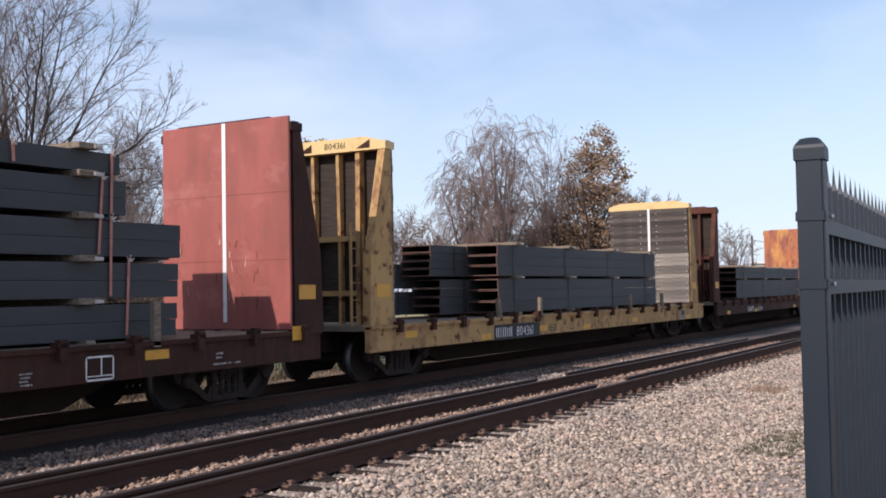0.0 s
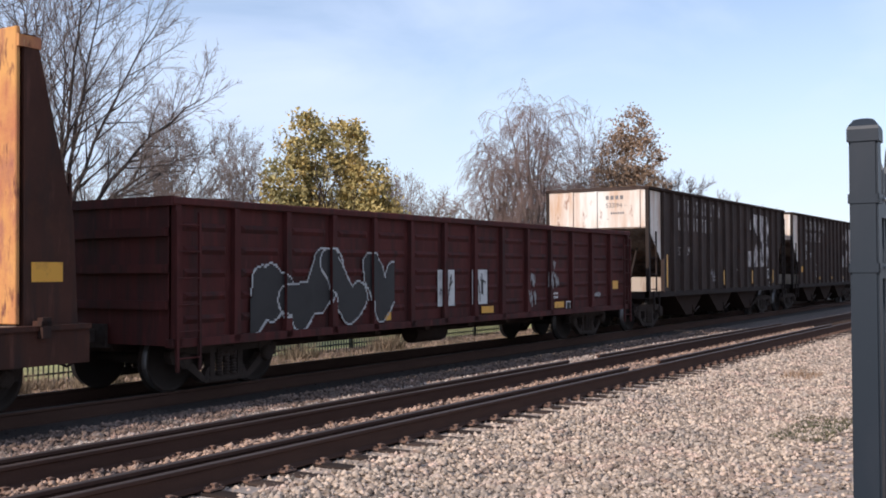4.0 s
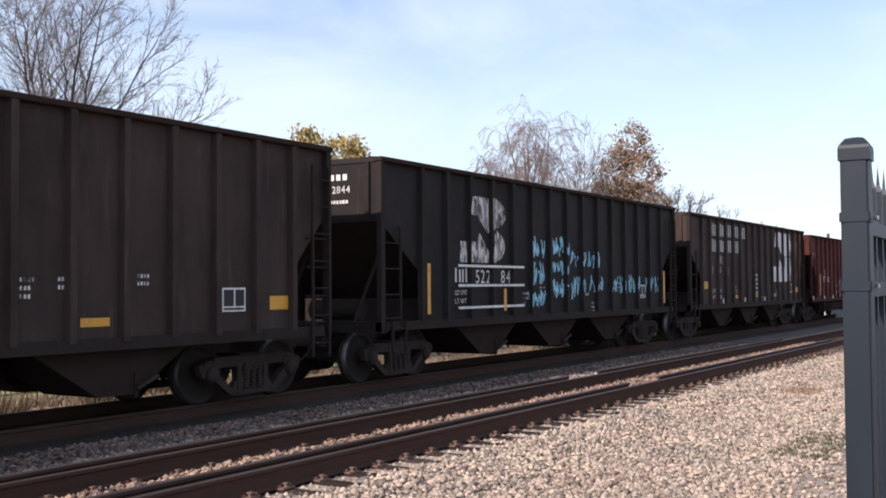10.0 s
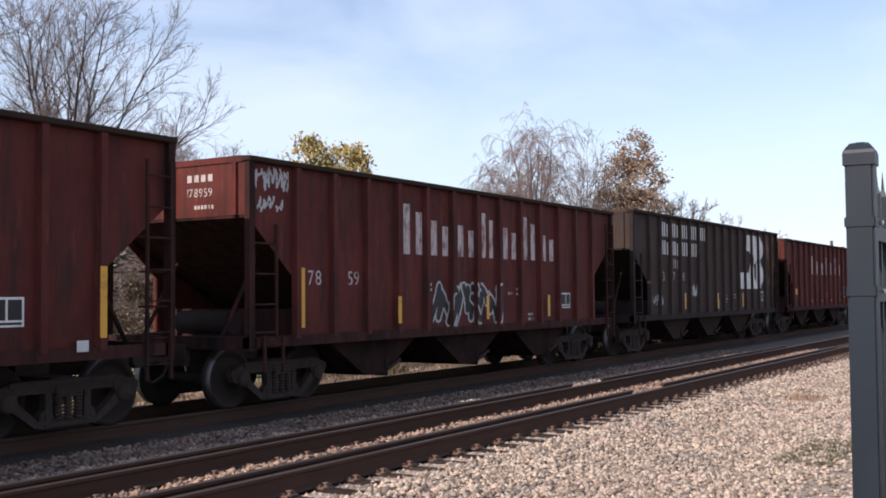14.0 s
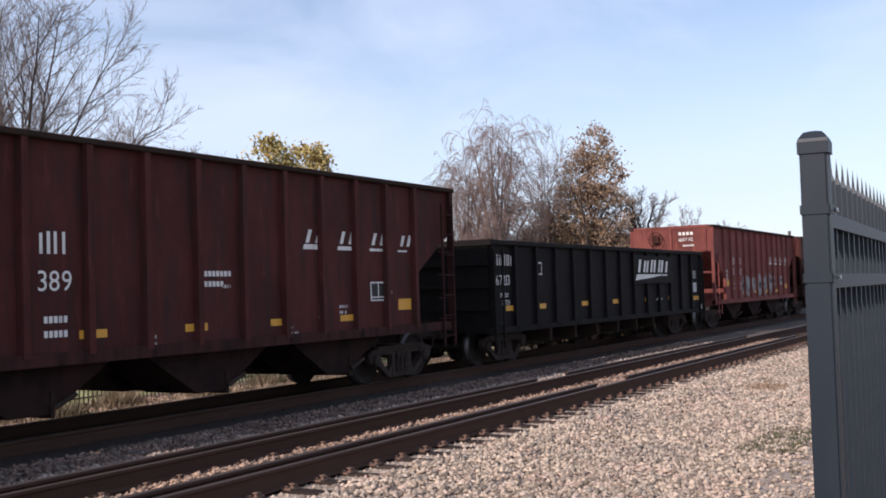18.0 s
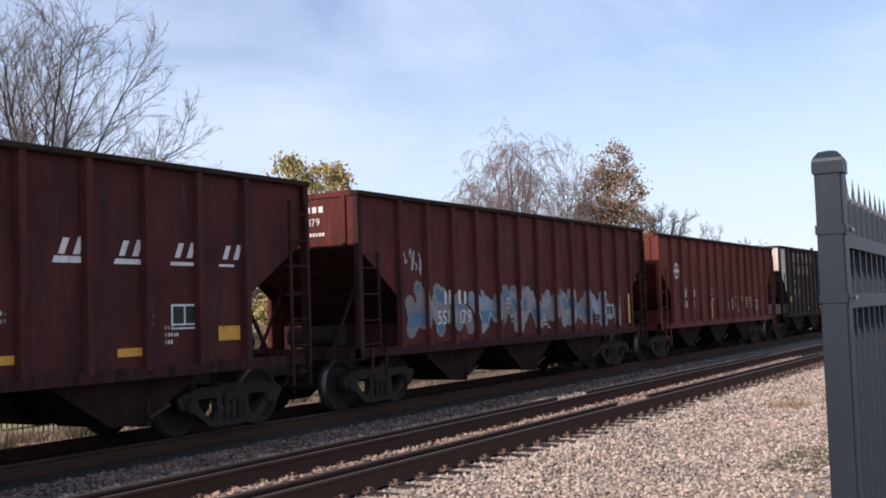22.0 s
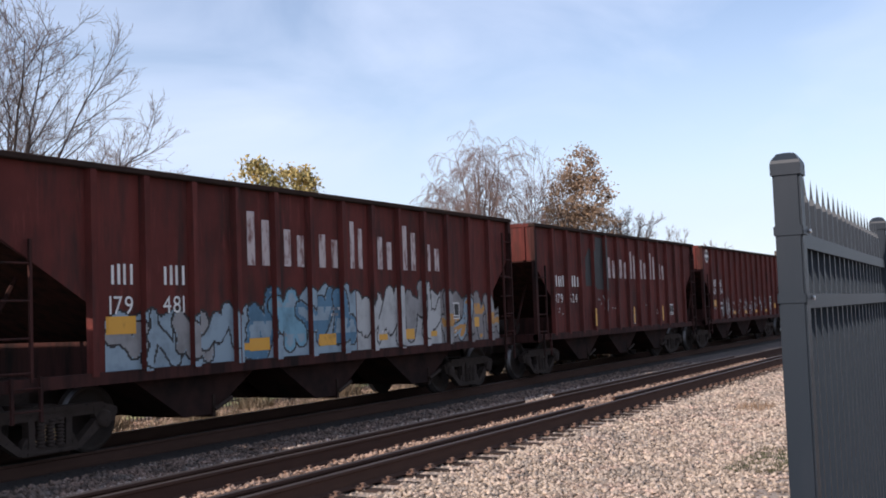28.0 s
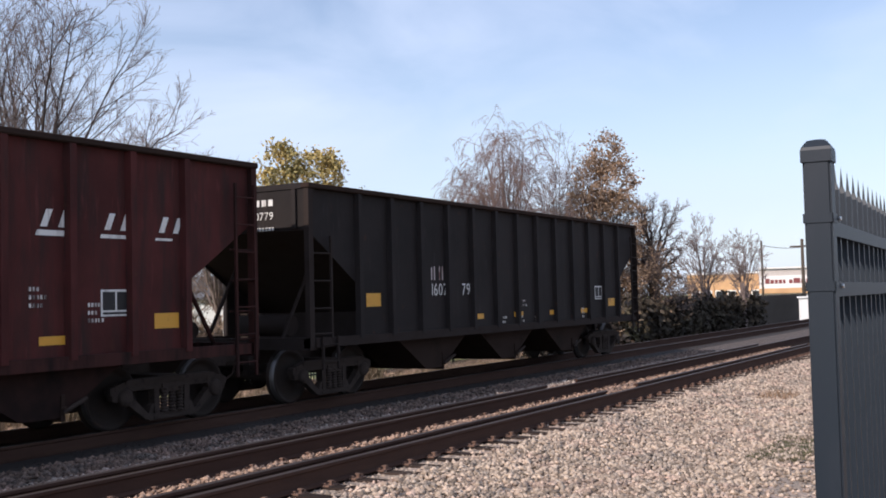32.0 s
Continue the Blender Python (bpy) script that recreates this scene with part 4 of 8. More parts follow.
def build_house(place, turn, w, d, h, name, label):
    ob = thing(name, label, "house", m=pose(*place, 0, 0, turn))
    bm = bmesh.new()
    box(bm, -w / 2, w / 2, -d / 2, d / 2, 0, h)
    part("wall", bm, SIDING, ob)
    bm = bmesh.new()
    k = 0.12
    while k < h - 0.1:
        box(bm, -w / 2 - 0.015, w / 2 + 0.015, -d / 2 - 0.02, -d / 2, k, k + 0.15)
        box(bm, -w / 2 - 0.02, -w / 2, -d / 2, d / 2, k, k + 0.15)
        k += 0.17
    part("siding", bm, SIDING, ob)
    bm = bmesh.new()
    r = h + w * 0.22
    for sx in (-1, 1):
        a = [bm.verts.new(p) for p in ((sx * (w / 2 + 0.35), -d / 2 - 0.3, h - 0.15), (sx * (w / 2 + 0.35), d / 2 + 0.3, h - 0.15), (0, d / 2 + 0.3, r), (0, -d / 2 - 0.3, r))]
        b = [bm.verts.new(v.co + Vector((0, 0, 0.12))) for v in a]
        bm.faces.new(a)
        bm.faces.new(b[::-1])
        for i in range(4):
            bm.faces.new((a[i], b[i], b[(i + 1) % 4], a[(i + 1) % 4]))
    bmesh.ops.recalc_face_normals(bm, faces=bm.faces)
    part("roof", bm, SHINGLE, ob)
    bm = bmesh.new()
    for sy in (-1, 1):
        a = [bm.verts.new(p) for p in ((-w / 2, sy * d / 2, h), (w / 2, sy * d / 2, h), (0, sy * d / 2, r - 0.02))]
        bm.faces.new(a)
    part("gable", bm, SIDING, ob)
    for k in range(2):
        bm = bmesh.new()
        x = -w / 4 + k * w / 2
        box(bm, x - 0.45, x + 0.45, -d / 2 - 0.045, -d / 2 - 0.01, 1.0, 2.1)
        win = part("window", bm, FASCIA, ob)
        bm = bmesh.new()
        box(bm, x - 0.38, x + 0.38, -d / 2 - 0.06, -d / 2 - 0.04, 1.07, 2.03)
        part("pane", bm, SHOP_GLASS, win)
    return ob


def build_shops():
    """Low shop row beyond the end of the hedge, seen down the track."""
    ob = thing("shop_building", "low tan stucco shop row with pale windows", "shop", m=pose(*at(15.6, 96, -0.5), 0, 0, 15.6 - 90))
    bm = bmesh.new()
    box(bm, -3.3, 3.1, 0, 9, 0, 3.7)
    part("wall", bm, STUCCO, ob)
    bm = bmesh.new()
    box(bm, -3.4, 3.2, -0.12, 9.1, 3.7, 3.86)
    part("parapet", bm, FASCIA, ob)
    for k in range(6):
        bm = bmesh.new()
        x = -2.6 + k * 1.02
        box(bm, x - 0.38, x + 0.38, -0.05, 0.02, 0.6, 2.3)
        win = part("window", bm, FASCIA, ob)
        bm = bmesh.new()
        box(bm, x - 0.30, x + 0.30, -0.08, -0.04, 0.7, 2.2)
        part("pane", bm, SHOP_GLASS, win)
    ob = thing("shop_building", "small white shop with dark red sign shapes and orange band", "shop", m=pose(*at(12.2, 88, -0.5), 0, 0, 12.2 - 90))
    bm = bmesh.new()
    box(bm, -2.6, 2.6, 0, 8, 0, 3.9)
    part("wall", bm, SIDING, ob)
    bm = bmesh.new()
    box(bm, -2.65, 2.65, -0.22, 0, 2.35, 3.35)
    fascia = part("fascia", bm, FASCIA, ob, "white fascia with dark red sign shapes")
    x = -2.2
    for w in (0.34, 0.26, 0.22, 0.26, 0.18, 0.26, 0.5, 0.3, 0.3, 0.3):
        bm = bmesh.new()
        box(bm, x, x + w, -0.25, -0.22, 2.72, 3.02 + 0.1 * (w > 0.3))
        bevelled(bm, 0.012)
        part("sign_shape", bm, SIGN_RED, fascia)
        x += w + 0.07 + (0.2 if w == 0.18 else 0)
    for z0, z1, mat, nm in ((3.35, 3.75, PAD, "cornice"), (1.95, 2.35, STUCCO, "awning_band"), (3.9, 4.02, FASCIA, "parapet")):
        bm = bmesh.new()
        box(bm, -2.68, 2.68, -0.30 if nm != "cornice" else -0.12, 0 if nm != "parapet" else 8, z0, z1)
        part(nm, bm, mat, ob)
    for k in range(4):
        bm = bmesh.new()
        x = -1.95 + k * 1.3
        box(bm, x - 0.55, x + 0.55, -0.05, 0.02, 0.35, 1.35)
        win = part("window", bm, FASCIA, ob)
        bm = bmesh.new()
        box(bm, x - 0.48, x + 0.48, -0.08, -0.04, 0.42, 1.28)
        part("pane", bm, SHOP_GLASS, win)
    pole = thing("utility_pole", "dark wooden utility pole with a crossarm", "pole", m=pose(*at(11.75, 84, -0.5)))
    bm = bmesh.new()
    bar(bm, (0, 0, 0), (0, 0, 6.0), 0.15, 10, 0.11)
    part("mast", bm, POLE_WOOD, pole)
    bm = bmesh.new()
    box(bm, -0.06, 0.06, -0.9, 0.9, 5.4, 5.52)
    part("crossarm", bm, POLE_WOOD, pole)
    pole2 = thing("utility_pole", "thin pale pole with a wire", "pole", m=pose(*at(13.75, 80, -0.5)))
    bm = bmesh.new()
    bar(bm, (0, 0, 0), (0, 0, 5.8), 0.09, 8, 0.07)
    part("mast", bm, POLE_WOOD, pole2)
    bm = bmesh.new()
    a, b = Vector(at(11.75, 84, 4.9)), Vector(at(13.75, 80, 5.0))
    rings = []
    for k in range(9):
        p = a.lerp(b, k / 8)
        p.z -= 0.6 * (k / 8) * (1 - k / 8)
        rings.append([bm.verts.new(p + Vector((0, 0.02 * math.cos(q * 1.5708), 0.02 * math.sin(q * 1.5708)))) for q in range(4)])
    for lo, hi in zip(rings, rings[1:]):
        for q in range(4):
            bm.faces.new((lo[q], lo[(q + 1) % 4], hi[(q + 1) % 4], hi[q]))
    tagged(new("overhead_wire", mesh_of("overhead_wire", bm, POLE_WOOD)), "thin overhead wire between two poles", "wire")
    cab = thing("signal_cabinet", "white painted trackside signal cabinet", "cabinet", m=pose(*at(11.55, 66, -0.5), 0, 0, 8))
    bm = bmesh.new()
    box(bm, -0.55, 0.55, -0.5, 0.5, 0.05, 1.7)
    bevelled(bm, 0.03)
    part("body", bm, CABINET_WHITE, cab)
    bm = bmesh.new()
    box(bm, -0.65, 0.65, -0.6, 0.6, 1.7, 1.8)
    part("roof", bm, CABINET_WHITE, cab)
    bm = bmesh.new()
    box(bm, -0.575, -0.555, -0.4, 0.4, 0.2, 1.6)
    part("door", bm, CABINET_WHITE, cab)


def build_hedge():
    rng = np.random.default_rng(77)
    for k, (x0, x1, y, h, mat, label) in enumerate(((33, 64, 16.15, 2.1, LEAF_HEDGE, "dark overgrown hedge along the far track"),
                                                    (38, 42, 16.0, 1.7, LEAF_BROWN, "brownish bush in front of the hedge"))):
        n = 5200 if k == 0 else 700
        x = rng.uniform(x0, x1, n)
        top = h * (0.82 + 0.18 * np.sin(x * 0.9) * np.sin(x * 2.3 + 1))
        z = rng.random(n) ** 0.8 * top - 0.55
        yy = y + rng.normal(0, 0.3, n)
        ob = thing("hedge" if k == 0 else "bush", label, "hedge" if k == 0 else "bush")
        part("foliage", leaf_mesh("foliage", np.stack([x, yy, z], -1), 0.16, mat, 5 + k, 3, 0.12), None, ob)
        bm = bmesh.new()
        for i in range(60 if k == 0 else 10):
            px = rng.uniform(x0, x1)
            bar(bm, (px, y + rng.normal(0, 0.3), -0.55), (px + rng.normal(0, 0.4), y + rng.normal(0, 0.4), h * 0.9 * rng.uniform(0.7, 1.1)), 0.03, 4, 0.012)
        part("stems", bm, BARK, ob)
    fence = thing("board_fence", "dark weathered board fence overgrown by the hedge", "fence")
    bm = bmesh.new()
    box(bm, -0.07, 0.07, -0.012, 0.012, 0, 1.95)
    board = mesh_of("board", bm, POLE_WOOD)
    for k in range(238):
        part("board", board, None, fence, m=pose(42.0 + k * 0.15, 16.0 + 0.01 * math.sin(k * 3.1), -0.55 + 0.05 * math.sin(k * 1.7)))
    bm = bmesh.new()
    for zz in (-0.2, 0.9):
        box(bm, 41.9, 77.8, 16.03, 16.09, zz, zz + 0.09)
    part("crossbar", bm, POLE_WOOD, fence)


def build_grass():
    """Dry tufts on the far bank and a few by the near verge."""
    rng = np.random.default_rng(12)

    def tufts(name, n, area, h, seed, mat, label):
        x = rng.uniform(area[0], area[1], n)
        y = rng.uniform(area[2], area[3], n)
        vs, fs = [], []
        base = np.stack([x, y, ground_height(y) - 0.02], -1)
        d = np.stack([rng.normal(0, 0.4, n), rng.normal(0, 0.4, n), np.ones(n)], -1) * (h * rng.uniform(0.4, 1.2, n))[:, None]
        w = np.stack([rng.normal(0, 1, n), rng.normal(0, 1, n), np.zeros(n)], -1)
        w = w / np.linalg.norm(w, axis=1)[:, None] * 0.012
        v = np.stack([base - w, base + w, base + d], 1).reshape(-1, 3)
        ob = new(name, raw_mesh(name, v, np.arange(3 * n).reshape(n, 3), mat))
        tagged(ob, label, "grass", kind="stuff")

    tufts("dry_grass", 11000, (4, 40, 15.9, 18.4), 0.15, 1, DRY_GRASS, "dry straw-coloured grass on the far bank")
    for k, (x, y) in enumerate(((8.8, 16.6), (10.4, 17.6), (11.6, 16.4), (13.1, 17.5), (14.2, 16.9), (16.4, 17.7), (18.8, 17.2), (21.5, 17.8), (25.0, 17.4))):
        tufts("dry_weed_clump", 420, (x - 0.55, x + 0.55, y - 0.3, y + 0.3), 0.36 + 0.1 * (k % 3), 1, DRY_GRASS, "clump of tall dry weeds on the far bank")
    tufts("grass_patch", 2600, (13.3, 15.6, 2.9, 3.55), 0.08, 2, GREEN_GRASS, "thin grass growing through the ballast")
    tufts("weed_patch", 320, (20.4, 21.5, 4.6, 5.2), 0.16, 3, LEAF_RUST, "small rusty weed growing in the ballast")
    x = rng.uniform(5, 40, 16000)
    y = rng.uniform(14.9, 18.9, 16000)
    ob = new("fallen_leaves", leaf_mesh("fallen_leaves", np.stack([x, y, ground_height(y) + 0.02], -1), 0.05, LITTER, 4))
    tagged(ob, "fallen brown leaves on the far bank", "leaves", kind="stuff")


# ---- near fence ----
def build_near_fence():
    fence = thing("ornamental_fence", "black steel picket fence with capped square posts", "fence", m=pose(2.635, 0.487, -0.0085, 0, 0, 2.2))
    z0 = -0.42
    posts = [0.0, 2.44, 4.88, 7.32]
    for k, x in enumerate(posts):
        bm = bmesh.new()
        box(bm, -0.0318, 0.0318, -0.0318, 0.0318, z0, 2.035)
        bmesh.ops.bevel(bm, geom=[e for e in bm.edges if abs(e.verts[0].co.z - e.verts[1].co.z) > 1], offset=0.005, segments=2, affect="EDGES")
        post = part("post", bm, FENCE, fence, m=pose(x, 0, 0))
        bm = bmesh.new()
        c = 0.0355
        rings = []
        for hw, z in ((c, 2.03), (c, 2.058), (c * 0.93, 2.066), (c * 0.6, 2.082), (c * 0.2, 2.086)):
            rings.append([bm.verts.new((sx * hw, sy * hw, z)) for sx, sy in ((-1, -1), (1, -1), (1, 1), (-1, 1))])
        for a, b in zip(rings, rings[1:]):
            for i in range(4):
                bm.faces.new((a[i], a[(i + 1) % 4], b[(i + 1) % 4], b[i]))
        bm.faces.new(rings[0][::-1])
        bm.faces.new(rings[-1])
        part("cap", bm, FENCE, post)
        for z in (1.896, 1.734, 0.02):
            bm = bmesh.new()
            w = 0.0345
            for a in ((-w, w, -w, -0.0312), (-w, w, 0.0312, w), (-w, -0.0312, -w, w), (0.0312, w, -w, w)):
                box(bm, a[0], a[1], a[2], a[3], z - 0.011, z + 0.011)
            part("clamp", bm, FENCE, post)
            bm = bmesh.new()
            bar(bm, (0.036, -0.036, z), (0.036, -0.043, z), 0.005, 8)
            part("bolt", bm, BOLT, post)
    bm = bmesh.new()
    w = 0.0095
    box(bm, -w, w, -w, w, z0 + 0.06, 1.985)
    top = [bm.verts.new(p) for p in ((-w, -w, 1.985), (w, -w, 1.985), (w, w, 1.985), (-w, w, 1.985))]
    mid = [bm.verts.new((v.co.x * 0.42, v.co.y * 0.42, 2.003)) for v in top]
    tip = bm.verts.new((0, 0, 2.058))
    for i in range(4):
        bm.faces.new((top[i], top[(i + 1) % 4], mid[(i + 1) % 4], mid[i]))
        bm.faces.new((mid[i], mid[(i + 1) % 4], tip))
    picket = mesh_of("picket", bm, FENCE)
    for k in range(3):
        for i in range(19):
            part("picket", picket, None, fence, m=pose(posts[k] + 0.14 + i * 0.12, 0, 0))
        for z in (1.896, 1.734, 0.02):
            bm = bmesh.new()
            for sy in (-1, 1):
                box(bm, posts[k] + 0.034, posts[k + 1] - 0.034, sy * 0.0175 - 0.002, sy * 0.0175 + 0.002, z - 0.018, z + 0.018)
            box(bm, posts[k] + 0.034, posts[k + 1] - 0.034, -0.0175, 0.0175, z + 0.0155, z + 0.0185)
            for v in bm.verts:
                v.co.z -= 0.020 if z > 1.8 else 0.008
            part("crossbar", bm, FENCE, fence)


# ---- train ----
MOVERS = []     # (car, place at the start)
SPINNERS = []   # (wheelset, place on its truck, place of the truck on its car, car's place)
R_WHEEL = 0.457


def make_truck_meshes():
    out = {}
    bm = bmesh.new()
    box(bm, -0.19, 0.19, -0.98, 0.98, 0.47, 0.72)
    box(bm, -0.26, 0.26, -0.35, 0.35, 0.66, 0.86)
    out["truck"] = mesh_of("truck", bm, STEEL)
    bm = bmesh.new()
    prism(bm, [(-1.14, 0.60), (-1.14, 0.50), (-0.70, 0.54), (0.70, 0.54), (1.14, 0.50), (1.14, 0.60), (0.80, 0.70), (-0.80, 0.70)], -0.14, -0.02)
    prism(bm, [(-0.44, 0.10), (0.44, 0.10), (0.50, 0.20), (-0.50, 0.20)], -0.14, -0.02)
    # raised flanges along the members, so that the openings read as deep
    for sx in (-1, 1):
        prism(bm, [(sx * 0.24, 0.18), (sx * 0.34, 0.18), (sx * 0.35, 0.56), (sx * 0.25, 0.56)], -0.145, -0.02)
        prism(bm, [(sx * 0.36, 0.12), (sx * 0.50, 0.12), (sx * 0.98, 0.46), (sx * 0.92, 0.56), (sx * 0.80, 0.50)], -0.142, -0.02)
        prism(bm, [(sx * 0.72, 0.56), (sx * 0.80, 0.40), (sx * 0.98, 0.40), (sx * 1.10, 0.42), (sx * 1.12, 0.56)], -0.138, -0.02)
        prism(bm, [(sx * 0.36, 0.20), (sx * 0.46, 0.18), (sx * 0.40, 0.30), (sx * 0.34, 0.34)], -0.135, -0.03)
        lathe_part = [(0.0, -0.20), (0.10, -0.20), (0.125, -0.17), (0.125, -0.09)]
        sub = bmesh.new()
        lathe(sub, lathe_part, sides=16)
        for v in sub.verts:
            v.co.x += sx * 0.89
            v.co.z += R_WHEEL
        tmp = bpy.data.meshes.new("tmp")
        sub.to_mesh(tmp)
        sub.free()
        bm.from_mesh(tmp)
        bpy.data.meshes.remove(tmp)
        box(bm, sx * 0.89 - 0.17, sx * 0.89 + 0.17, -0.15, -0.03, 0.55, 0.64)
    box(bm, -0.88, 0.88, -0.165, -0.13, 0.635, 0.69)
    box(bm, -0.36, 0.36, -0.155, -0.13, 0.115, 0.15)
    box(bm, -0.20, 0.20, -0.165, -0.06, 0.48, 0.60)
    bmesh.ops.recalc_face_normals(bm, faces=bm.faces)
    out["side_frame"] = mesh_of("side_frame", bm, STEEL)
    bm = bmesh.new()
    prof = []
    for k in range(8):
        prof += [(0.044, 0.19 + k * 0.045), (0.062, 0.20 + k * 0.045), (0.062, 0.218 + k * 0.045), (0.044, 0.228 + k * 0.045)]
    lathe(bm, prof, sides=10)
    for v in bm.verts:
        v.co = Vector((v.co.x, v.co.z, v.co.y))
    bmesh.ops.recalc_face_normals(bm, faces=bm.faces)
    out["spring"] = mesh_of("spring", bm, STEEL)
    bm = bmesh.new()
    prof = [(0.0, -0.83), (0.075, -0.83), (0.085, -0.80), (0.16, -0.79), (0.30, -0.745), (0.37, -0.755), (0.40, -0.815), (0.455, -0.815), (0.458, -0.72), (0.487, -0.685), (0.487, -0.67), (0.40, -0.67), (0.30, -0.70), (0.12, -0.69), (0.085, -0.66), (0.08, 0.0)]
    idx = [0, 0, 0, 0, 0, 0, 0, 1, 0, 0, 0, 0, 0, 0, 0]
    for side in (1, -1):
        sub = [(r, y * side) for r, y in prof]
        lathe(bm, sub, sides=30, mats=idx)
    bmesh.ops.recalc_face_normals(bm, faces=bm.faces)
    out["wheelset"] = mesh_of("wheelset", bm, [WHEEL, TREAD])
    bm = bmesh.new()
    box(bm, -0.62, 0.10, -0.075, 0.075, 0.74, 0.92)
    prism(bm, [(-0.62, 0.70), (-0.85, 0.68), (-0.92, 0.76), (-0.92, 0.92), (-0.80, 0.97), (-0.62, 0.95)], -0.15, 0.12)
    prism(bm, [(-0.02, 0.66), (0.10, 0.66), (0.10, 1.0), (-0.02, 1.0)], -0.28, 0.28)
    bmesh.ops.recalc_face_normals(bm, faces=bm.faces)
    out["coupler"] = mesh_of("coupler", bm, STEEL)
    bm = bmesh.new()
    pts = [(-0.35, -0.3, 0.78), (-0.5, -0.32, 0.55), (-0.7, -0.33, 0.46), (-0.86, -0.34, 0.52)]
    for a, b in zip(pts, pts[1:]):
        bar(bm, a, b, 0.022, 6)
    out["air_hose"] = mesh_of("air_hose", bm, UNDER)
    return out


TRUCK = make_truck_meshes()
PLANK_BACK = material("dark_plank_backs", (0.05, 0.035, 0.026), 0.9, var=(((0.02, 0.016, 0.014), 3.0, 0.4, 0.7, (1, 1, 8)),), bump=0.3, bump_scale=30)
# red of the bays, darkened to paint in the shadow below the car
BAY_SHADE_RED = material("shade_dark_red_bay_paint", (0.038, 0.0195, 0.0165), 0.95, spec=0.08, var=(((0.016, 0.012, 0.011), 2.0, 0.4, 0.7, ONE),), bump=0.2, bump_scale=12)


def panel_mid(rib_x, x):
    """The middle of the panel between two ribs that is nearest to x."""
    mids = [(a + b) / 2 for a, b in zip(rib_x, rib_x[1:])]
    return min(mids, key=lambda m: abs(m - x))


def running_gear(car, length, c0, inset=1.32):
    """Two trucks, couplers and air hoses; c0 is the car's place at the start."""
    for k, x in enumerate((inset, length - inset)):
        tr = part("truck", TRUCK["truck"], None, car, m=pose(x, 0, 0))
        for side in (1, -1):
            part("side_frame", TRUCK["side_frame"], None, tr, m=pose(0, -side * 0.93, 0, 0, 0, 0 if side == 1 else 180))
            for sx in (-0.15, 0.0, 0.15):
                part("spring", TRUCK["spring"], None, tr, m=pose(sx, -side * 1.06, 0))
        for dx in (-0.89, 0.89):
            ws = part("wheelset", TRUCK["wheelset"], None, tr, m=pose(dx, 0, R_WHEEL))
            SPINNERS.append((ws, dx, c0 + x + dx))
        e = 0.0 if k == 0 else length
        part("coupler", TRUCK["coupler"], None, car, m=pose(e, 0, 0, 0, 0, 0 if k == 0 else 180))
        part("air_hose", TRUCK["air_hose"], None, car, m=pose(e, 0, 0, 0, 0, 0 if k == 0 else 180))


def slabs(car, rows, mat, name, label="", y=None, slant=0.0, parent=None):
    """Thin flat marks on the near side: rows of (x0, x1, z0, z1)."""
    bm = bmesh.new()
    for x0, x1, z0, z1 in rows:
        dx = slant * (z1 - z0)
        vs = [bm.verts.new(p) for p in ((x0, y, z0), (x1, y, z0), (x1 + dx, y, z1), (x0 + dx, y, z1))]
        bm.faces.new(vs)
    return part(name, bm, mat, parent or car, label)


MARKS = (((0, 0, 0.26, 1), (0.70, 0, 0.96, 1)), ((0, 0, 0.30, 1), (0.72, 0, 1, 0.9)), ((0.04, 0, 0.30, 0.92), (0.64, 0, 0.92, 1)))   # plain bars, no letters


def stencil(car, groups, z, h, y, mat, gap=0.16, name="number", label=""):
    """Stencilled digits on the near side: groups of (text, x of its start)."""
    for text, x0 in groups:
        bm = bmesh.new()
        cx = x0
        for ch in text:
            co, polys, w = GLYPHS[ch]
            vs = [bm.verts.new((cx + p[0] * h, y, z + p[1] * h)) for p in co]
            for poly in polys:
                bm.faces.new([vs[i] for i in poly])
            cx += (w + gap) * h
        part(name, bm, mat, car, label)


def marks(car, groups, z, h, y, mat, name="letter_mark", label="", slant=0.0, gap=0.22):
    """Letters drawn as plain marks of their size: groups of (how many, x of the start, x of the end)."""
    for n, xa, xb in groups:
        w = (xb - xa) / (n + gap * (n - 1))
        for k in range(n):
            x = xa + k * w * (1 + gap)
            bm = bmesh.new()
            for a, b, c, d in MARKS[(k + int(xa * 3)) % 3]:
                bm.faces.new([bm.verts.new((x + px * w + slant * pz * h, y, z + pz * h)) for px, pz in ((a, b), (c, b), (c, d), (a, d))])
            part(name, bm, mat, car, label)


def sprayed(car, kind, gx, gz, ribs, cell, mats, label, y_panel, y_rib):
    """Turns a grid of paint kinds into thin paint that follows the panels and the ribs."""
    rib = np.zeros(gx.shape, bool)
    for rx in ribs:
        rib |= np.abs(gx - rx) < 0.066
    ii, jj = np.nonzero(kind >= 0)
    xs, zs = gx[ii, jj], gz[ii, jj]
    ys = np.where(rib[ii, jj], y_rib, y_panel)
    c = cell / 2
    v = np.stack([np.stack([xs + sx * c, ys, zs + sz * c], -1) for sx, sz in ((-1, -1), (1, -1), (1, 1), (-1, 1))], 1).reshape(-1, 3)
    return tagged(part("graffiti", raw_mesh("graffiti", v, np.arange(len(v)).reshape(-1, 4), mats, kind[ii, jj]), None, car), label, kind="stuff")


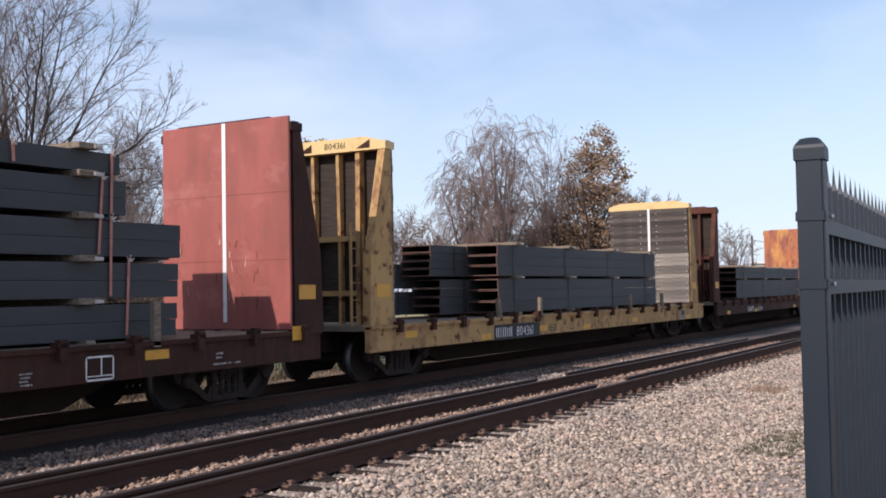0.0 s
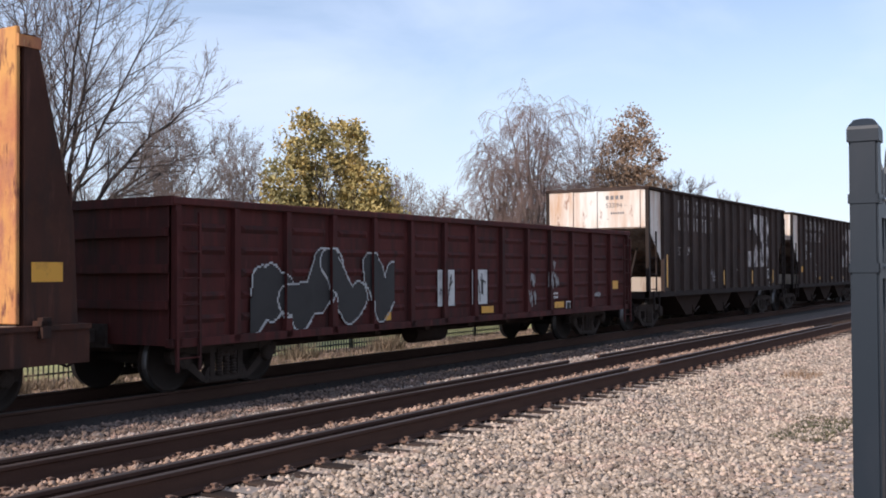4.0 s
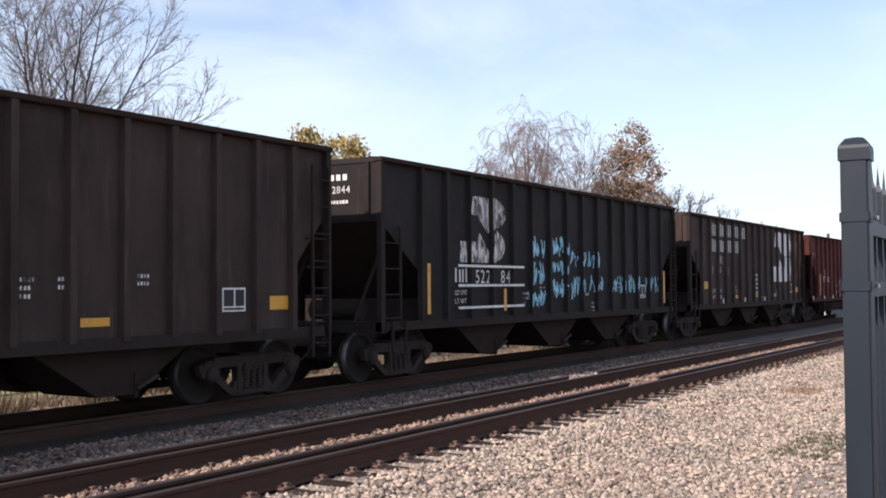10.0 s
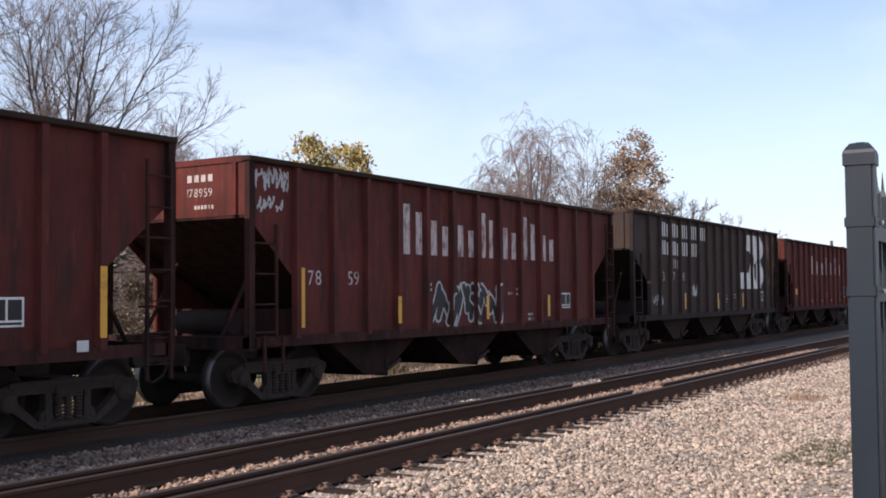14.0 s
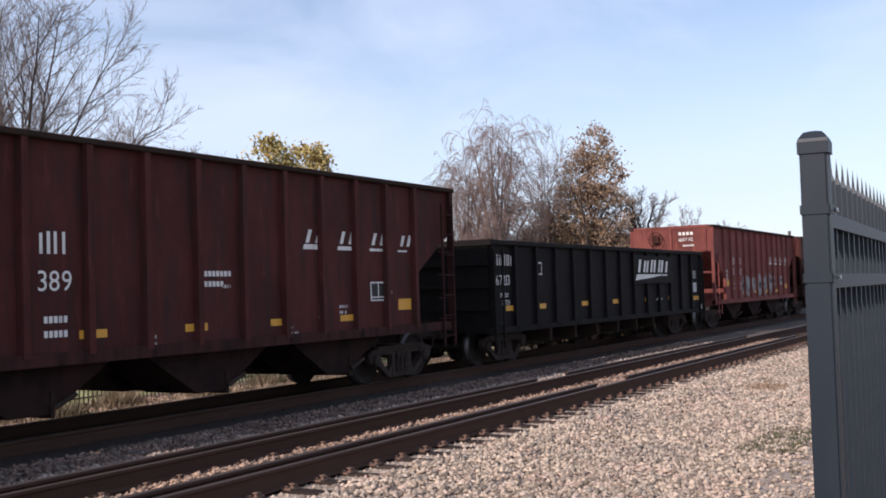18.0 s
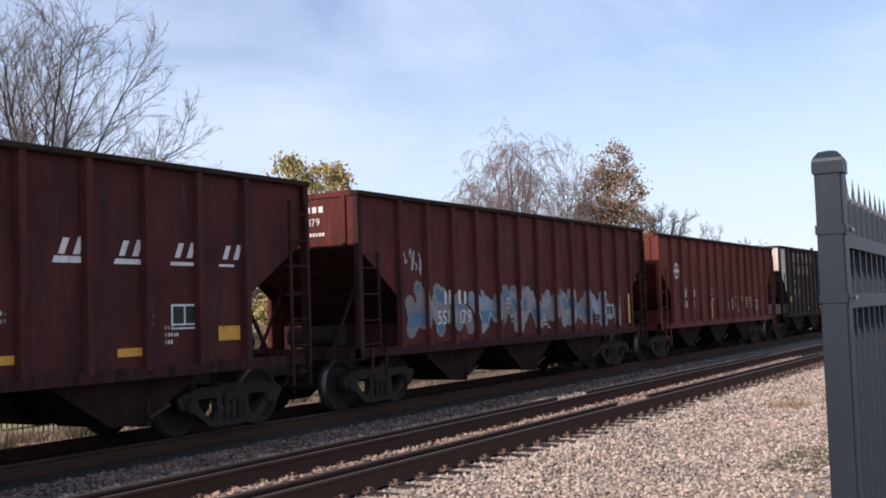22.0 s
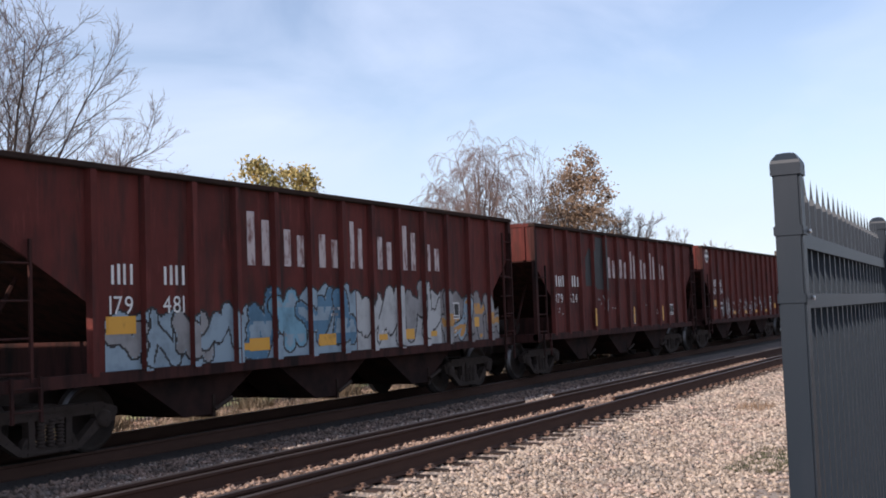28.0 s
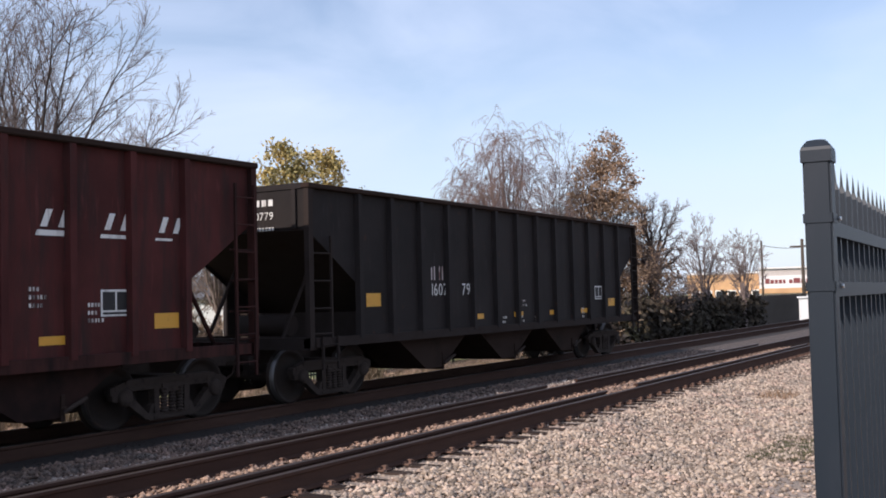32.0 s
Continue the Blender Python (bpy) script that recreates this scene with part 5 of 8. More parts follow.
def scrawl(rng):
    """A loose zigzag of strokes across a cell, from -0.5 to 0.5 and 0 to 1."""
    n = int(rng.integers(5, 8))
    xs = np.linspace(-0.42, 0.42, n) + rng.uniform(-0.26, 0.26, n)
    zs = np.where(np.arange(n) % 2 == int(rng.integers(2)), rng.uniform(0.0, 0.35, n), rng.uniform(0.62, 1.0, n))
    zs[int(rng.integers(1, n - 1))] = rng.uniform(0.35, 0.65)
    return list(zip(xs, zs))



def graffiti(car, x0, x1, z0, z1, ribs, seed, fills, letters=8, weight=0.10, cell=0.026, y_panel=-1.51, y_rib=-1.604, outline="black", back=None, label="", jag=0.5, hollow=False, edge=0.03, tilt=0.0, shine=None):
    """Sprayed shapes along a side: heavy strokes filled with paint, with an outline; hollow leaves the outline alone."""
    rng = np.random.default_rng(seed)
    nx, nz = int((x1 - x0) / cell), int((z1 - z0 + 0.25) / cell)
    gx, gz = np.meshgrid(x0 + (np.arange(nx) + 0.5) * cell, z0 + (np.arange(nz) + 0.5) * cell, indexing="ij")
    kind = np.full((nx, nz), -1)
    wl = (x1 - x0) / letters
    names = list(dict.fromkeys([*fills, outline or fills[0], back or fills[0], shine or fills[0]]))
    H = (z1 - z0) * (1 + tilt * (gx - x0) / (x1 - x0))
    if back is not None:
        tooth = np.abs((gx * 1.9 + seed) % 1.0 - 0.5) * 2
        top = z0 + H * (0.72 + 0.16 * np.sin(gx * 1.1 + seed) + 0.14 * tooth)
        kind[gz < top] = names.index(back)
        if outline:
            kind[(gz >= top) & (gz < top + edge)] = names.index(outline)
    grain = rng.random((nx, nz))
    for k in range(letters):
        cx = x0 + (k + 0.5) * wl
        hk = (z1 - z0) * (1 + tilt * (k + 0.5) / letters)
        steps = scrawl(rng)
        pts = [np.array((cx + a * wl, z0 + weight + (hk - 2 * weight) * b)) for a, b in steps]
        d = np.full((nx, nz), 9.0)
        for a, b in zip(pts, pts[1:]):
            ab = b - a
            t = np.clip(((gx - a[0]) * ab[0] + (gz - a[1]) * ab[1]) / max(ab @ ab, 1e-6), 0, 1)
            bow = np.sin(t * 3.1416) * jag * 0.14 * wl
            d = np.minimum(d, np.hypot(gx - a[0] - ab[0] * t - bow, gz - a[1] - ab[1] * t))
        ring = (d >= weight) & (d < weight + edge)
        if hollow:
            kind[d < weight] = -1
            kind[ring & (grain < 0.93)] = names.index(outline)
            continue
        if outline is not None:
            kind[ring] = names.index(outline)
        kind[d < weight * (1.0 - 0.12 * grain ** 3)] = names.index(fills[k % len(fills)])
        if shine:
            kind[(d < weight * 0.55) & (np.sin(gz * 9 + k * 2.1) > 0.45)] = names.index(shine)
    return sprayed(car, kind, gx, gz, ribs, cell, [GRAF[n] for n in names], label, y_panel, y_rib)


def ladder(car, x, z0, z1, y, paint, n=6, w=0.42, name="ladder"):
    lad = None
    for dx in (0, w):
        bm = bmesh.new()
        box(bm, x + dx - 0.02, x + dx + 0.02, y - 0.03, y + 0.01, z0, z1)
        side = part(name if lad is None else "stile", bm, paint, lad or car)
        lad = lad or side
    bm = bmesh.new()
    bar(bm, (0, 0, 0), (w, 0, 0), 0.013, 6)
    rung = mesh_of("rung", bm, paint)
    for k in range(n):
        part("rung", rung, None, lad, m=pose(x, y - 0.02, z0 + (k + 0.5) * (z1 - z0) / n))
    return lad


def hopper_car(c0, c1, paint, top, label, ribs=13, sill=1.08, white_end=False, style="pockets", end_z=2.94, tape="h", span=None):
    """An open coal hopper; c0 and c1 are its ends at the start."""
    L = c1 - c0
    P = PAINT[paint]
    car = thing("hopper_car", label, "freight car", "hopper cars of the train", pose(c0, FAR_C, 0))
    MOVERS.append((car, c0))
    S = SHADED_STEEL if paint in ("black", "coal") else P if paint in ("clean_red", "brown", "orange") else SHADED_RED      # colour of the end framing and the sills: paint, or grime with shade darkened in
    yo, yp = -HALF, -HALF + 0.095            # outer face of the ribs, face of the panels
    zt = top
    rim = 0.085
    mid = (sill + end_z) / 2 + 0.02
    a0, b0 = span or (1.3, L - 1.2)          # first and last rib
    cf, cr = a0 - 0.06, L - b0 - 0.06        # how far the open corners reach in
    out = [(cf, sill), (cf, mid), (0.03, end_z), (0.03, zt - rim), (L - 0.03, zt - rim), (L - 0.03, end_z), (L - cr, mid), (L - cr, sill)]
    rib_x = [a0 + (b0 - a0) * k / (ribs - 1) for k in range(ribs)]
    rib_x += [0.07, L - 0.07]
    rib_x = sorted(rib_x)
    panels = []
    for side in (1, -1):
        bm = bmesh.new()
        prism(bm, out, yp * side, (yp + 0.012) * side)
        bmesh.ops.recalc_face_normals(bm, faces=bm.faces)
        panels.append(part("side_sheet", bm, P, car))
    # ribs of the near side, wider at the foot
    bm = bmesh.new()
    a = [(-0.075, yp), (0.075, yp), (0.052, yo), (-0.052, yo)]
    lo = [bm.verts.new((x, y, sill - 0.02)) for x, y in a]
    hi = [bm.verts.new((x, y, zt - rim)) for x, y in a]
    for i in range(4):
        bm.faces.new((lo[i], lo[(i + 1) % 4], hi[(i + 1) % 4], hi[i]))
    bm.faces.new(lo)
    bm.faces.new(hi)
    bmesh.ops.recalc_face_normals(bm, faces=bm.faces)
    rib = mesh_of("rib", bm, P)
    for x in rib_x[1:-1]:
        part("rib", rib, None, car, m=pose(x, 0, 0))
        part("rib", rib, None, car, m=pose(x, 0, 0, 0, 0, 180))
    # top rim
    for side in (1, -1):
        bm = bmesh.new()
        box(bm, -0.02, L + 0.02, min(side * (yo - 0.02), side * (yp + 0.06)), max(side * (yo - 0.02), side * (yp + 0.06)), zt - rim, zt)
        bevelled(bm, 0.015)
        part("top_rail", bm, UNDER, car)
    for x in (0.0, L):
        s = 1 if x == 0 else -1
        cut = cf if s > 0 else cr
        bm = bmesh.new()
        box(bm, min(x, x + s * 0.10), max(x, x + s * 0.10), yp + 0.06, -yp - 0.06, zt - rim, zt + 0.01)
        part("end_rail", bm, P, car)
        bm = bmesh.new()          # upright end panel
        box(bm, x + s * 0.02 if s > 0 else x - 0.035, x + 0.035 if s > 0 else x - 0.02, yp + 0.012, -yp - 0.012, end_z, zt - rim)
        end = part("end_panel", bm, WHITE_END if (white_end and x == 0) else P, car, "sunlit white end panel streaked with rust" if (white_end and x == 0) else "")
        for yy in (-1.3, 0.0, 0.75):
            bm = bmesh.new()
            box(bm, x - 0.03 if s > 0 else x + 0.02, x + 0.02 if s > 0 else x + 0.03, yy - 0.04, yy + 0.04, end_z, zt - rim)
            part("end_stiffener", bm, WHITE_END if (white_end and x == 0) else P, end)
        # slope sheet under the end panel
        bm = bmesh.new()
        x_in = 2.6 if paint == "clean_red" and s > 0 else 3.3
        vs = [(x + s * 0.03, end_z), (x + s * x_in, sill + 0.05), (x + s * (x_in + 0.02), sill + 0.02), (x + s * 0.03, end_z - 0.04)]
        prism(bm, vs, yp + 0.012, -yp - 0.012)
        bmesh.ops.recalc_face_normals(bm, faces=bm.faces)
        # white-ended cars: bounced light is put into the slope sheet's tan
        part("slope_sheet", bm, LIT_TAN if (white_end and x == 0) else S, car)
        bm = bmesh.new()          # upright web under the slope sheet
        a, b = sorted((x + s * (cut + 0.30), x + s * (cut + 0.33)))
        box(bm, a, b, yp + 0.03, -yp - 0.03, sill - 0.1, sill + 0.44)
        # cream web only at the leading end of white-ended cars
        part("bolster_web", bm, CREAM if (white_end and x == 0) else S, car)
        if paint == "clean_red" and s > 0:
            bm = bmesh.new()
            box(bm, 0.32, 0.62, yp + 0.06, -yp - 0.06, sill + 1.02, sill + 1.10)
            bevelled(bm, 0.012)
            part("end_crossbeam", bm, P, car)
        # corner posts, end sill and platform
        for yy in (yo + 0.06, -yo - 0.06):
            bm = bmesh.new()
            box(bm, min(x, x + s * 0.12), max(x, x + s * 0.12), yy - 0.05, yy + 0.05, sill - 0.12, zt - rim)
            part("corner_post", bm, S, car)
        bm = bmesh.new()
        box(bm, min(x, x + s * 0.16), max(x, x + s * 0.16), yo + 0.02, -yo - 0.02, sill - 0.16, sill + 0.04)
        part("end_sill", bm, S, car)
        bm = bmesh.new()
        box(bm, min(x + s * 0.16, x + s * cut), max(x + s * 0.16, x + s * cut), -0.45, 0.45, sill - 0.14, sill - 0.02)
        part("end_platform", bm, UNDER, car)
        # diagonal struts between platform and slope sheet
        for yy in (-0.85, 0.85):
            bm = bmesh.new()
            bar(bm, (x + s * 0.18, yy, sill), (x + s * 1.0, yy, end_z - 0.55), 0.034, 6)
            part("strut", bm, S, car)
        # ladder beside the corner post
        if s > 0:
            bm = bmesh.new()
            box(bm, 0.60, 0.64, yo + 0.01, yo + 0.05, sill - 0.02, end_z - 0.12)
            part("stile", bm, S, car)
        for zz in (sill + 0.10, sill + 0.52, sill + 0.98, sill + 1.44):
            bm = bmesh.new()
            bar(bm, (x + s * 0.10, yo + 0.03, zz), (x + s * 0.62, yo + 0.03, zz), 0.016, 6)
            part("grab_iron", bm, S, car)
        # brake gear: reservoir, valve and rods in the open end
        bm = bmesh.new()
        bar(bm, (x + s * 0.55, -0.75, sill + 0.24), (x + s * 0.55, 0.35, sill + 0.24), 0.19 if s > 0 else 0.13, 14)
        # clean red cars: sunlight on the reservoir is painted as tan
        part("air_reservoir", bm, LIT_TAN if paint == "clean_red" else SHADED_STEEL, car)
    # side sill
    for side in (1, -1):
        bm = bmesh.new()
        box(bm, 0.0, L, min(side * (yo + 0.02), side * (yp + 0.05)), max(side * (yo + 0.02), side * (yp + 0.05)), sill - 0.13, sill + 0.03)
        part("side_sill", bm, S, car)
    bm = bmesh.new()
    box(bm, 0.05, L - 0.05, -0.20, 0.20, 0.66, 0.95)
    part("centre_sill", bm, UNDER, car)
    # coal-dust dark floor inside, so that the body is closed
    bm = bmesh.new()
    box(bm, 3.0, L - 3.0, yp + 0.02, -yp - 0.02, sill - 0.02, sill + 0.03)
    part("floor_sheet", bm, UNDER, car)
    if style == "pockets":
        for k, bx in enumerate((L / 2 - 3.25, L / 2, L / 2 + 3.25)):
            bm = bmesh.new()
            prism(bm, [(bx - 1.45, sill - 0.05), (bx + 1.45, sill - 0.05), (bx + 0.42, 0.40), (bx + 0.30, 0.33), (bx - 0.30, 0.33), (bx - 0.42, 0.40)], -1.28, -0.22)
            prism(bm, [(bx - 1.45, sill - 0.05), (bx + 1.45, sill - 0.05), (bx + 0.42, 0.40), (bx + 0.30, 0.33), (bx - 0.30, 0.33), (bx - 0.42, 0.40)], 0.22, 1.28)
            bmesh.ops.recalc_face_normals(bm, faces=bm.faces)
            bay = part("hopper_bay", bm, UNDER if paint in ("black", "coal") else BAY_SHADE_RED, car)
            bm = bmesh.new()
            box(bm, bx + 0.30, bx + 0.36, -1.30, 1.30, 0.28, 0.62)
            bar(bm, (bx + 0.34, -1.36, 0.44), (bx + 0.34, 1.36, 0.44), 0.035, 8)
            part("gate_door", bm, UNDER, bay)
            bm = bmesh.new()
            bar(bm, (bx + 0.30, -1.34, 0.40), (bx + 0.62, -1.40, 0.56), 0.03, 6)
            part("gate_latch", bm, STEEL, bay)
    else:
        bm = bmesh.new()
        prism(bm, [(3.1, sill - 0.05), (L - 3.1, sill - 0.05), (L - 3.9, 0.48), (3.9, 0.48)], -0.9, 0.9)
        bmesh.ops.recalc_face_normals(bm, faces=bm.faces)
        part("discharge_door", bm, UNDER, car)
        for k in range(2):
            xa = 2.9 + k * (L - 5.8) / 2 + 0.25
            xb = xa + (L - 5.8) / 2 - 0.5
            for zz in (0.52, 0.66, 0.80):
                bm = bmesh.new()
                bar(bm, (xa, -1.36, zz), (xb, -1.36, zz), 0.055, 8)
                part("operating_rod", bm, UNDER, car)
            for xx in (xa, xb):
                bm = bmesh.new()
                box(bm, xx - 0.08, xx + 0.08, -1.45, -1.2, 0.45, sill)
                part("rod_bracket", bm, S, car)
    ladder(car, L - 0.52, sill - 0.45, zt - 0.35, yo - 0.005, S, 7)
    if style == "pockets":
        ladder(car, 0.30, sill - 0.5, sill + 0.05, yo - 0.005, S, 2)
    # tape, data plates and small stencils
    rng = random.Random(int(c0 * 7))
    ymark = yp - 0.006
    if tape == "h":
        newer = ribs < 14
        slabs(car, [(a0 + 0.25, a0 + 0.71, sill + 0.52, sill + 0.76)], STRIPE, "reflective_tape", "", ymark)
        xr = L - 2.07 if newer else b0 - 0.5
        slabs(car, [(xr, xr + 0.46, sill + 0.32, sill + 0.53)], STRIPE, "reflective_tape", "", ymark)
        for x in ([L - 9.65, L - 7.75, L - 5.85, L - 3.96] if newer else [panel_mid(rib_x, a0 + dx + 0.25) - 0.25 for dx in (3.2, 5.9, 8.5)]):
            slabs(car, [(x, x + 0.46, sill + 0.18, sill + 0.29)], STRIPE, "reflective_tape", "", ymark)
    elif tape == "v":
        for x, tall in ((a0 + 0.13, 0.95), (a0 + 2.72, 0.48), (a0 + 5.9, 0.48), (a0 + 8.7, 0.48), (b0 + 0.12, 0.95)):
            slabs(car, [(x, x + 0.11, sill + 0.14, sill + 0.14 + tall)], STRIPE, "reflective_tape", "", ymark - 0.004 if tall > 0.5 else yo - 0.010)
    else:
        for x, tall in tape:
            slabs(car, [(x, x + 0.11, sill + 0.14, sill + 0.14 + tall)], STRIPE, "reflective_tape", "", yo - 0.010)
    x = L - 3.0 if ribs < 14 and tape == "h" else panel_mid(rib_x, b0 - 1.35) - 0.27
    zb = sill + (0.20 if ribs < 14 and tape == "h" else 0.0)
    plate = slabs(car, [(x, x + 0.49, zb + 0.31, zb + 0.66)], LETTER, "stencil_box", "black data plate with a white border", ymark)
    slabs(car, [(x + 0.03, x + 0.24, zb + 0.39, zb + 0.63), (x + 0.27, x + 0.46, zb + 0.39, zb + 0.63), (x + 0.03, x + 0.46, zb + 0.335, zb + 0.365)], GRAF["black"], "plate_field", "", ymark - 0.002, parent=plate)
    rows = []
    for k in range(6):
        x = a0 + 3.0 + rng.random() * (b0 - a0 - 4.0)
        z = sill + 0.10 + rng.random() * 0.75
        for j in range(rng.choice((1, 2, 3))):
            xx = x
            for i in range(rng.choice((3, 4, 5))):
                rows.append((xx, xx + 0.035, z - j * 0.10, z - j * 0.10 + 0.05))
                xx += 0.055
    tagged(slabs(car, rows, WORN, "stencil_text", "", ymark - 0.001), "small unreadable white stencils", kind="stuff")
    running_gear(car, L, c0)
    return car, L, rib_x, ymark


def brake_wheel(car, y, z, paint):
    """A hand brake wheel with spokes on the end that faces the sun."""
    bm = bmesh.new()
    ring = [[bm.verts.new((-0.13 + 0.018 * math.cos(b), y + (0.27 + 0.018 * math.sin(b)) * math.cos(a), z + (0.27 + 0.018 * math.sin(b)) * math.sin(a))) for b in [q * 1.2566 for q in range(5)]] for a in [k * 6.2832 / 24 for k in range(24)]]
    for k in range(24):
        for q in range(5):
            bm.faces.new((ring[k][q], ring[(k + 1) % 24][q], ring[(k + 1) % 24][(q + 1) % 5], ring[k][(q + 1) % 5]))
    wheel = part("brake_wheel", bm, paint, car, "dark hand brake wheel")
    for k in range(5):
        bm = bmesh.new()
        a = k * 1.2566
        bar(bm, (-0.10, y, z), (-0.13, y + 0.26 * math.cos(a), z + 0.26 * math.sin(a)), 0.012, 5)
        part("spoke", bm, paint, wheel)
    bm = bmesh.new()
    box(bm, -0.11, 0.0, y - 0.13, y + 0.13, z - 0.16, z + 0.12)
    bevelled(bm, 0.03)
    part("brake_housing", bm, paint, wheel)


def end_text(car, top, digits, mat=LETTER):
    """Bars over a number on the end panel that faces the sun."""
    bm = bmesh.new()
    for k in range(4):
        y = -0.30 - 0.145 * k
        vs = [bm.verts.new(p) for p in ((0.012, y, top - 0.34), (0.012, y - 0.095, top - 0.34), (0.012, y - 0.095, top - 0.23), (0.012, y, top - 0.23))]
        bm.faces.new(vs)
    for k in range(6):
        y = -0.45 - 0.07 * k
        vs = [bm.verts.new(p) for p in ((0.012, y, top - 0.76), (0.012, y - 0.05, top - 0.76), (0.012, y - 0.05, top - 0.70), (0.012, y, top - 0.70))]
        bm.faces.new(vs)
    part("end_lettering", bm, mat, car)
    bm = bmesh.new()
    cx = 0.0
    for ch in digits:
        co, polys, w = GLYPHS[ch]
        vs = [bm.verts.new((0.011, -0.30 - cx - p[0] * 0.14, top - 0.57 + p[1] * 0.14)) for p in co]
        for poly in polys:
            bm.faces.new([vs[i] for i in poly])
        cx += (w + 0.15) * 0.14
    part("end_number", bm, mat, car)


def painted(car, name, polys, rib_x, mat, label="", cell=0.03, y_panel=-1.512, y_rib=-1.606):
    """Paint that covers panels and rib faces alike, inside the given outlines in x and z."""
    pts = np.array([p for poly in polys for p in poly])
    lo, hi = pts.min(0), pts.max(0)
    nx, nz = int((hi[0] - lo[0]) / cell), int((hi[1] - lo[1]) / cell)
    gx, gz = np.meshgrid(lo[0] + (np.arange(nx) + 0.5) * cell, lo[1] + (np.arange(nz) + 0.5) * cell, indexing="ij")
    inside = np.zeros(gx.shape, bool)
    for poly in polys:
        m = np.zeros(gx.shape, bool)
        for (xa, za), (xb, zb) in zip(poly, poly[1:] + poly[:1]):
            if za != zb:
                cross = ((gz < za) != (gz < zb)) & (gx < xa + (gz - za) * (xb - xa) / (zb - za))
                m ^= cross
        inside |= m
    rib = np.zeros(gx.shape, bool)
    for rx in rib_x:
        rib |= np.abs(gx - rx) < 0.052
    edge = np.zeros(gx.shape, bool)
    for rx in rib_x:
        edge |= (np.abs(gx - rx) >= 0.052) & (np.abs(gx - rx) < 0.075)
    inside &= ~edge
    ii, jj = np.nonzero(inside)
    xs, zs, ys = gx[ii, jj], gz[ii, jj], np.where(rib[ii, jj], y_rib, y_panel)
    c = cell / 2
    v = np.stack([np.stack([xs - c, ys, zs - c], -1), np.stack([xs + c, ys, zs - c], -1), np.stack([xs + c, ys, zs + c], -1), np.stack([xs - c, ys, zs + c], -1)], 1).reshape(-1, 3)
    return part(name, raw_mesh(name, v, np.arange(len(v)).reshape(-1, 4), mat), None, car, label)


def emblem(car, x, z, w, h, y, mat, rib_x):
    """The large pale emblem, as plain shapes: two bars, a tall rounded bow and a diagonal."""
    def arc(cx, cz, rx, rz):
        return [(cx + rx * math.sin(a), cz + rz * math.cos(a)) for a in [i * 3.1416 / 8 for i in range(9)]]
    polys = [
        [(0.00, 0.00), (0.64, 0.00), (0.64, 0.10), (0.40, 0.46), (0.33, 0.30), (0.00, 0.30)],
        [(0.13, 0.70), (0.36, 0.70), (0.58, 0.44), (0.64, 0.52), (0.64, 1.00), (0.20, 1.00)],
        [(0.62, 0.52)] + arc(0.66, 0.76, 0.32, 0.24)[::-1],
        [(0.62, 0.0)] + arc(0.66, 0.26, 0.30, 0.26)[::-1]]
    return painted(car, "emblem", [[(x + px * w, z + pz * h) for px, pz in poly] for poly in polys], rib_x, mat, "large pale flaking painted emblem")


def old_black_lettering(car, top, y, mat, groups, mid=((2, 3.0, 3.53),), x=2.18, small=None):
    """Two rows of tall pale letters near the leading end, as plain marks, over a short mark and the number."""
    step, w = 0.855, 0.64
    cols = [(2, x + k * step, x + k * step + w) for k in range(5)]
    marks(car, cols, top - 0.63, 0.41, y, mat)
    marks(car, cols[:4], top - 1.16, 0.41, y, mat)
    marks(car, mid, top - 1.55, 0.27, y, small or mat)
    stencil(car, groups, top - 1.91, 0.27, y, small or mat)


def modern_lettering(car, y, digits, xa, xb, z=2.44, zn=2.04, length=None, wz=2.50, mat=LETTER):
    """Two pairs of letters as plain marks over the number, the weights, and the spaced slanted word as shapes."""
    marks(car, ((2, xa, xa + 0.47), (2, xb, xb + 0.41)), z, 0.28, y, mat)
    stencil(car, ((digits[0], xa - 0.02), (digits[1], xb - 0.02)), zn, 0.27, y, mat, gap=0.13)
    stencil(car, (("LD_LMT", xa),), zn - 0.40, 0.085, y, mat, name="load_limit_stencil")
    stencil(car, (("LT_WT", xa),), zn - 0.58, 0.085, y, mat, name="light_weight_stencil")
    slabs(car, [(xb + 0.06 + k * 0.075, xb + 0.115 + k * 0.075, zz, zz + 0.085) for k in range(5) for zz in (zn - 0.40, zn - 0.58)], mat, "weight_figures", "", y)
    if length:
        for back, w, thick in ((4.97, 0.55, 0.085), (4.0, 0.56, 0.07), (3.0, 0.47, 0.05), (2.04, 0.32, 0.035)):
            x = length - back
            slabs(car, [(x, x + w, wz, wz + thick)], mat, "slanted_underline", "", y, slant=0.35)
            marks(car, ((1, x + 0.07, x + 0.45),), wz + 0.11, 0.22, y, mat, "slanted_mark", slant=0.42)


def tall_faded_word(car, rows, z, y, mat):
    """Tall serif letters, as plain upright marks: rows of (start, end, height)."""
    for xa, xb, h in rows:
        w = xb - xa
        slabs(car, [(xa, xa + 0.34 * w, z, z + h), (xb - 0.34 * w, xb, z, z + h * 0.86)], mat, "faded_mark", "", y)


def tag(car, x0, x1, z0, z1, ribs, seed, label="small white sprayed tag", ink="white", letters=4, weight=0.02):
    graffiti(car, x0, x1, z0, z1, ribs, seed, [ink], letters=letters, weight=weight, outline=None, label=label, cell=0.02, jag=0.8)


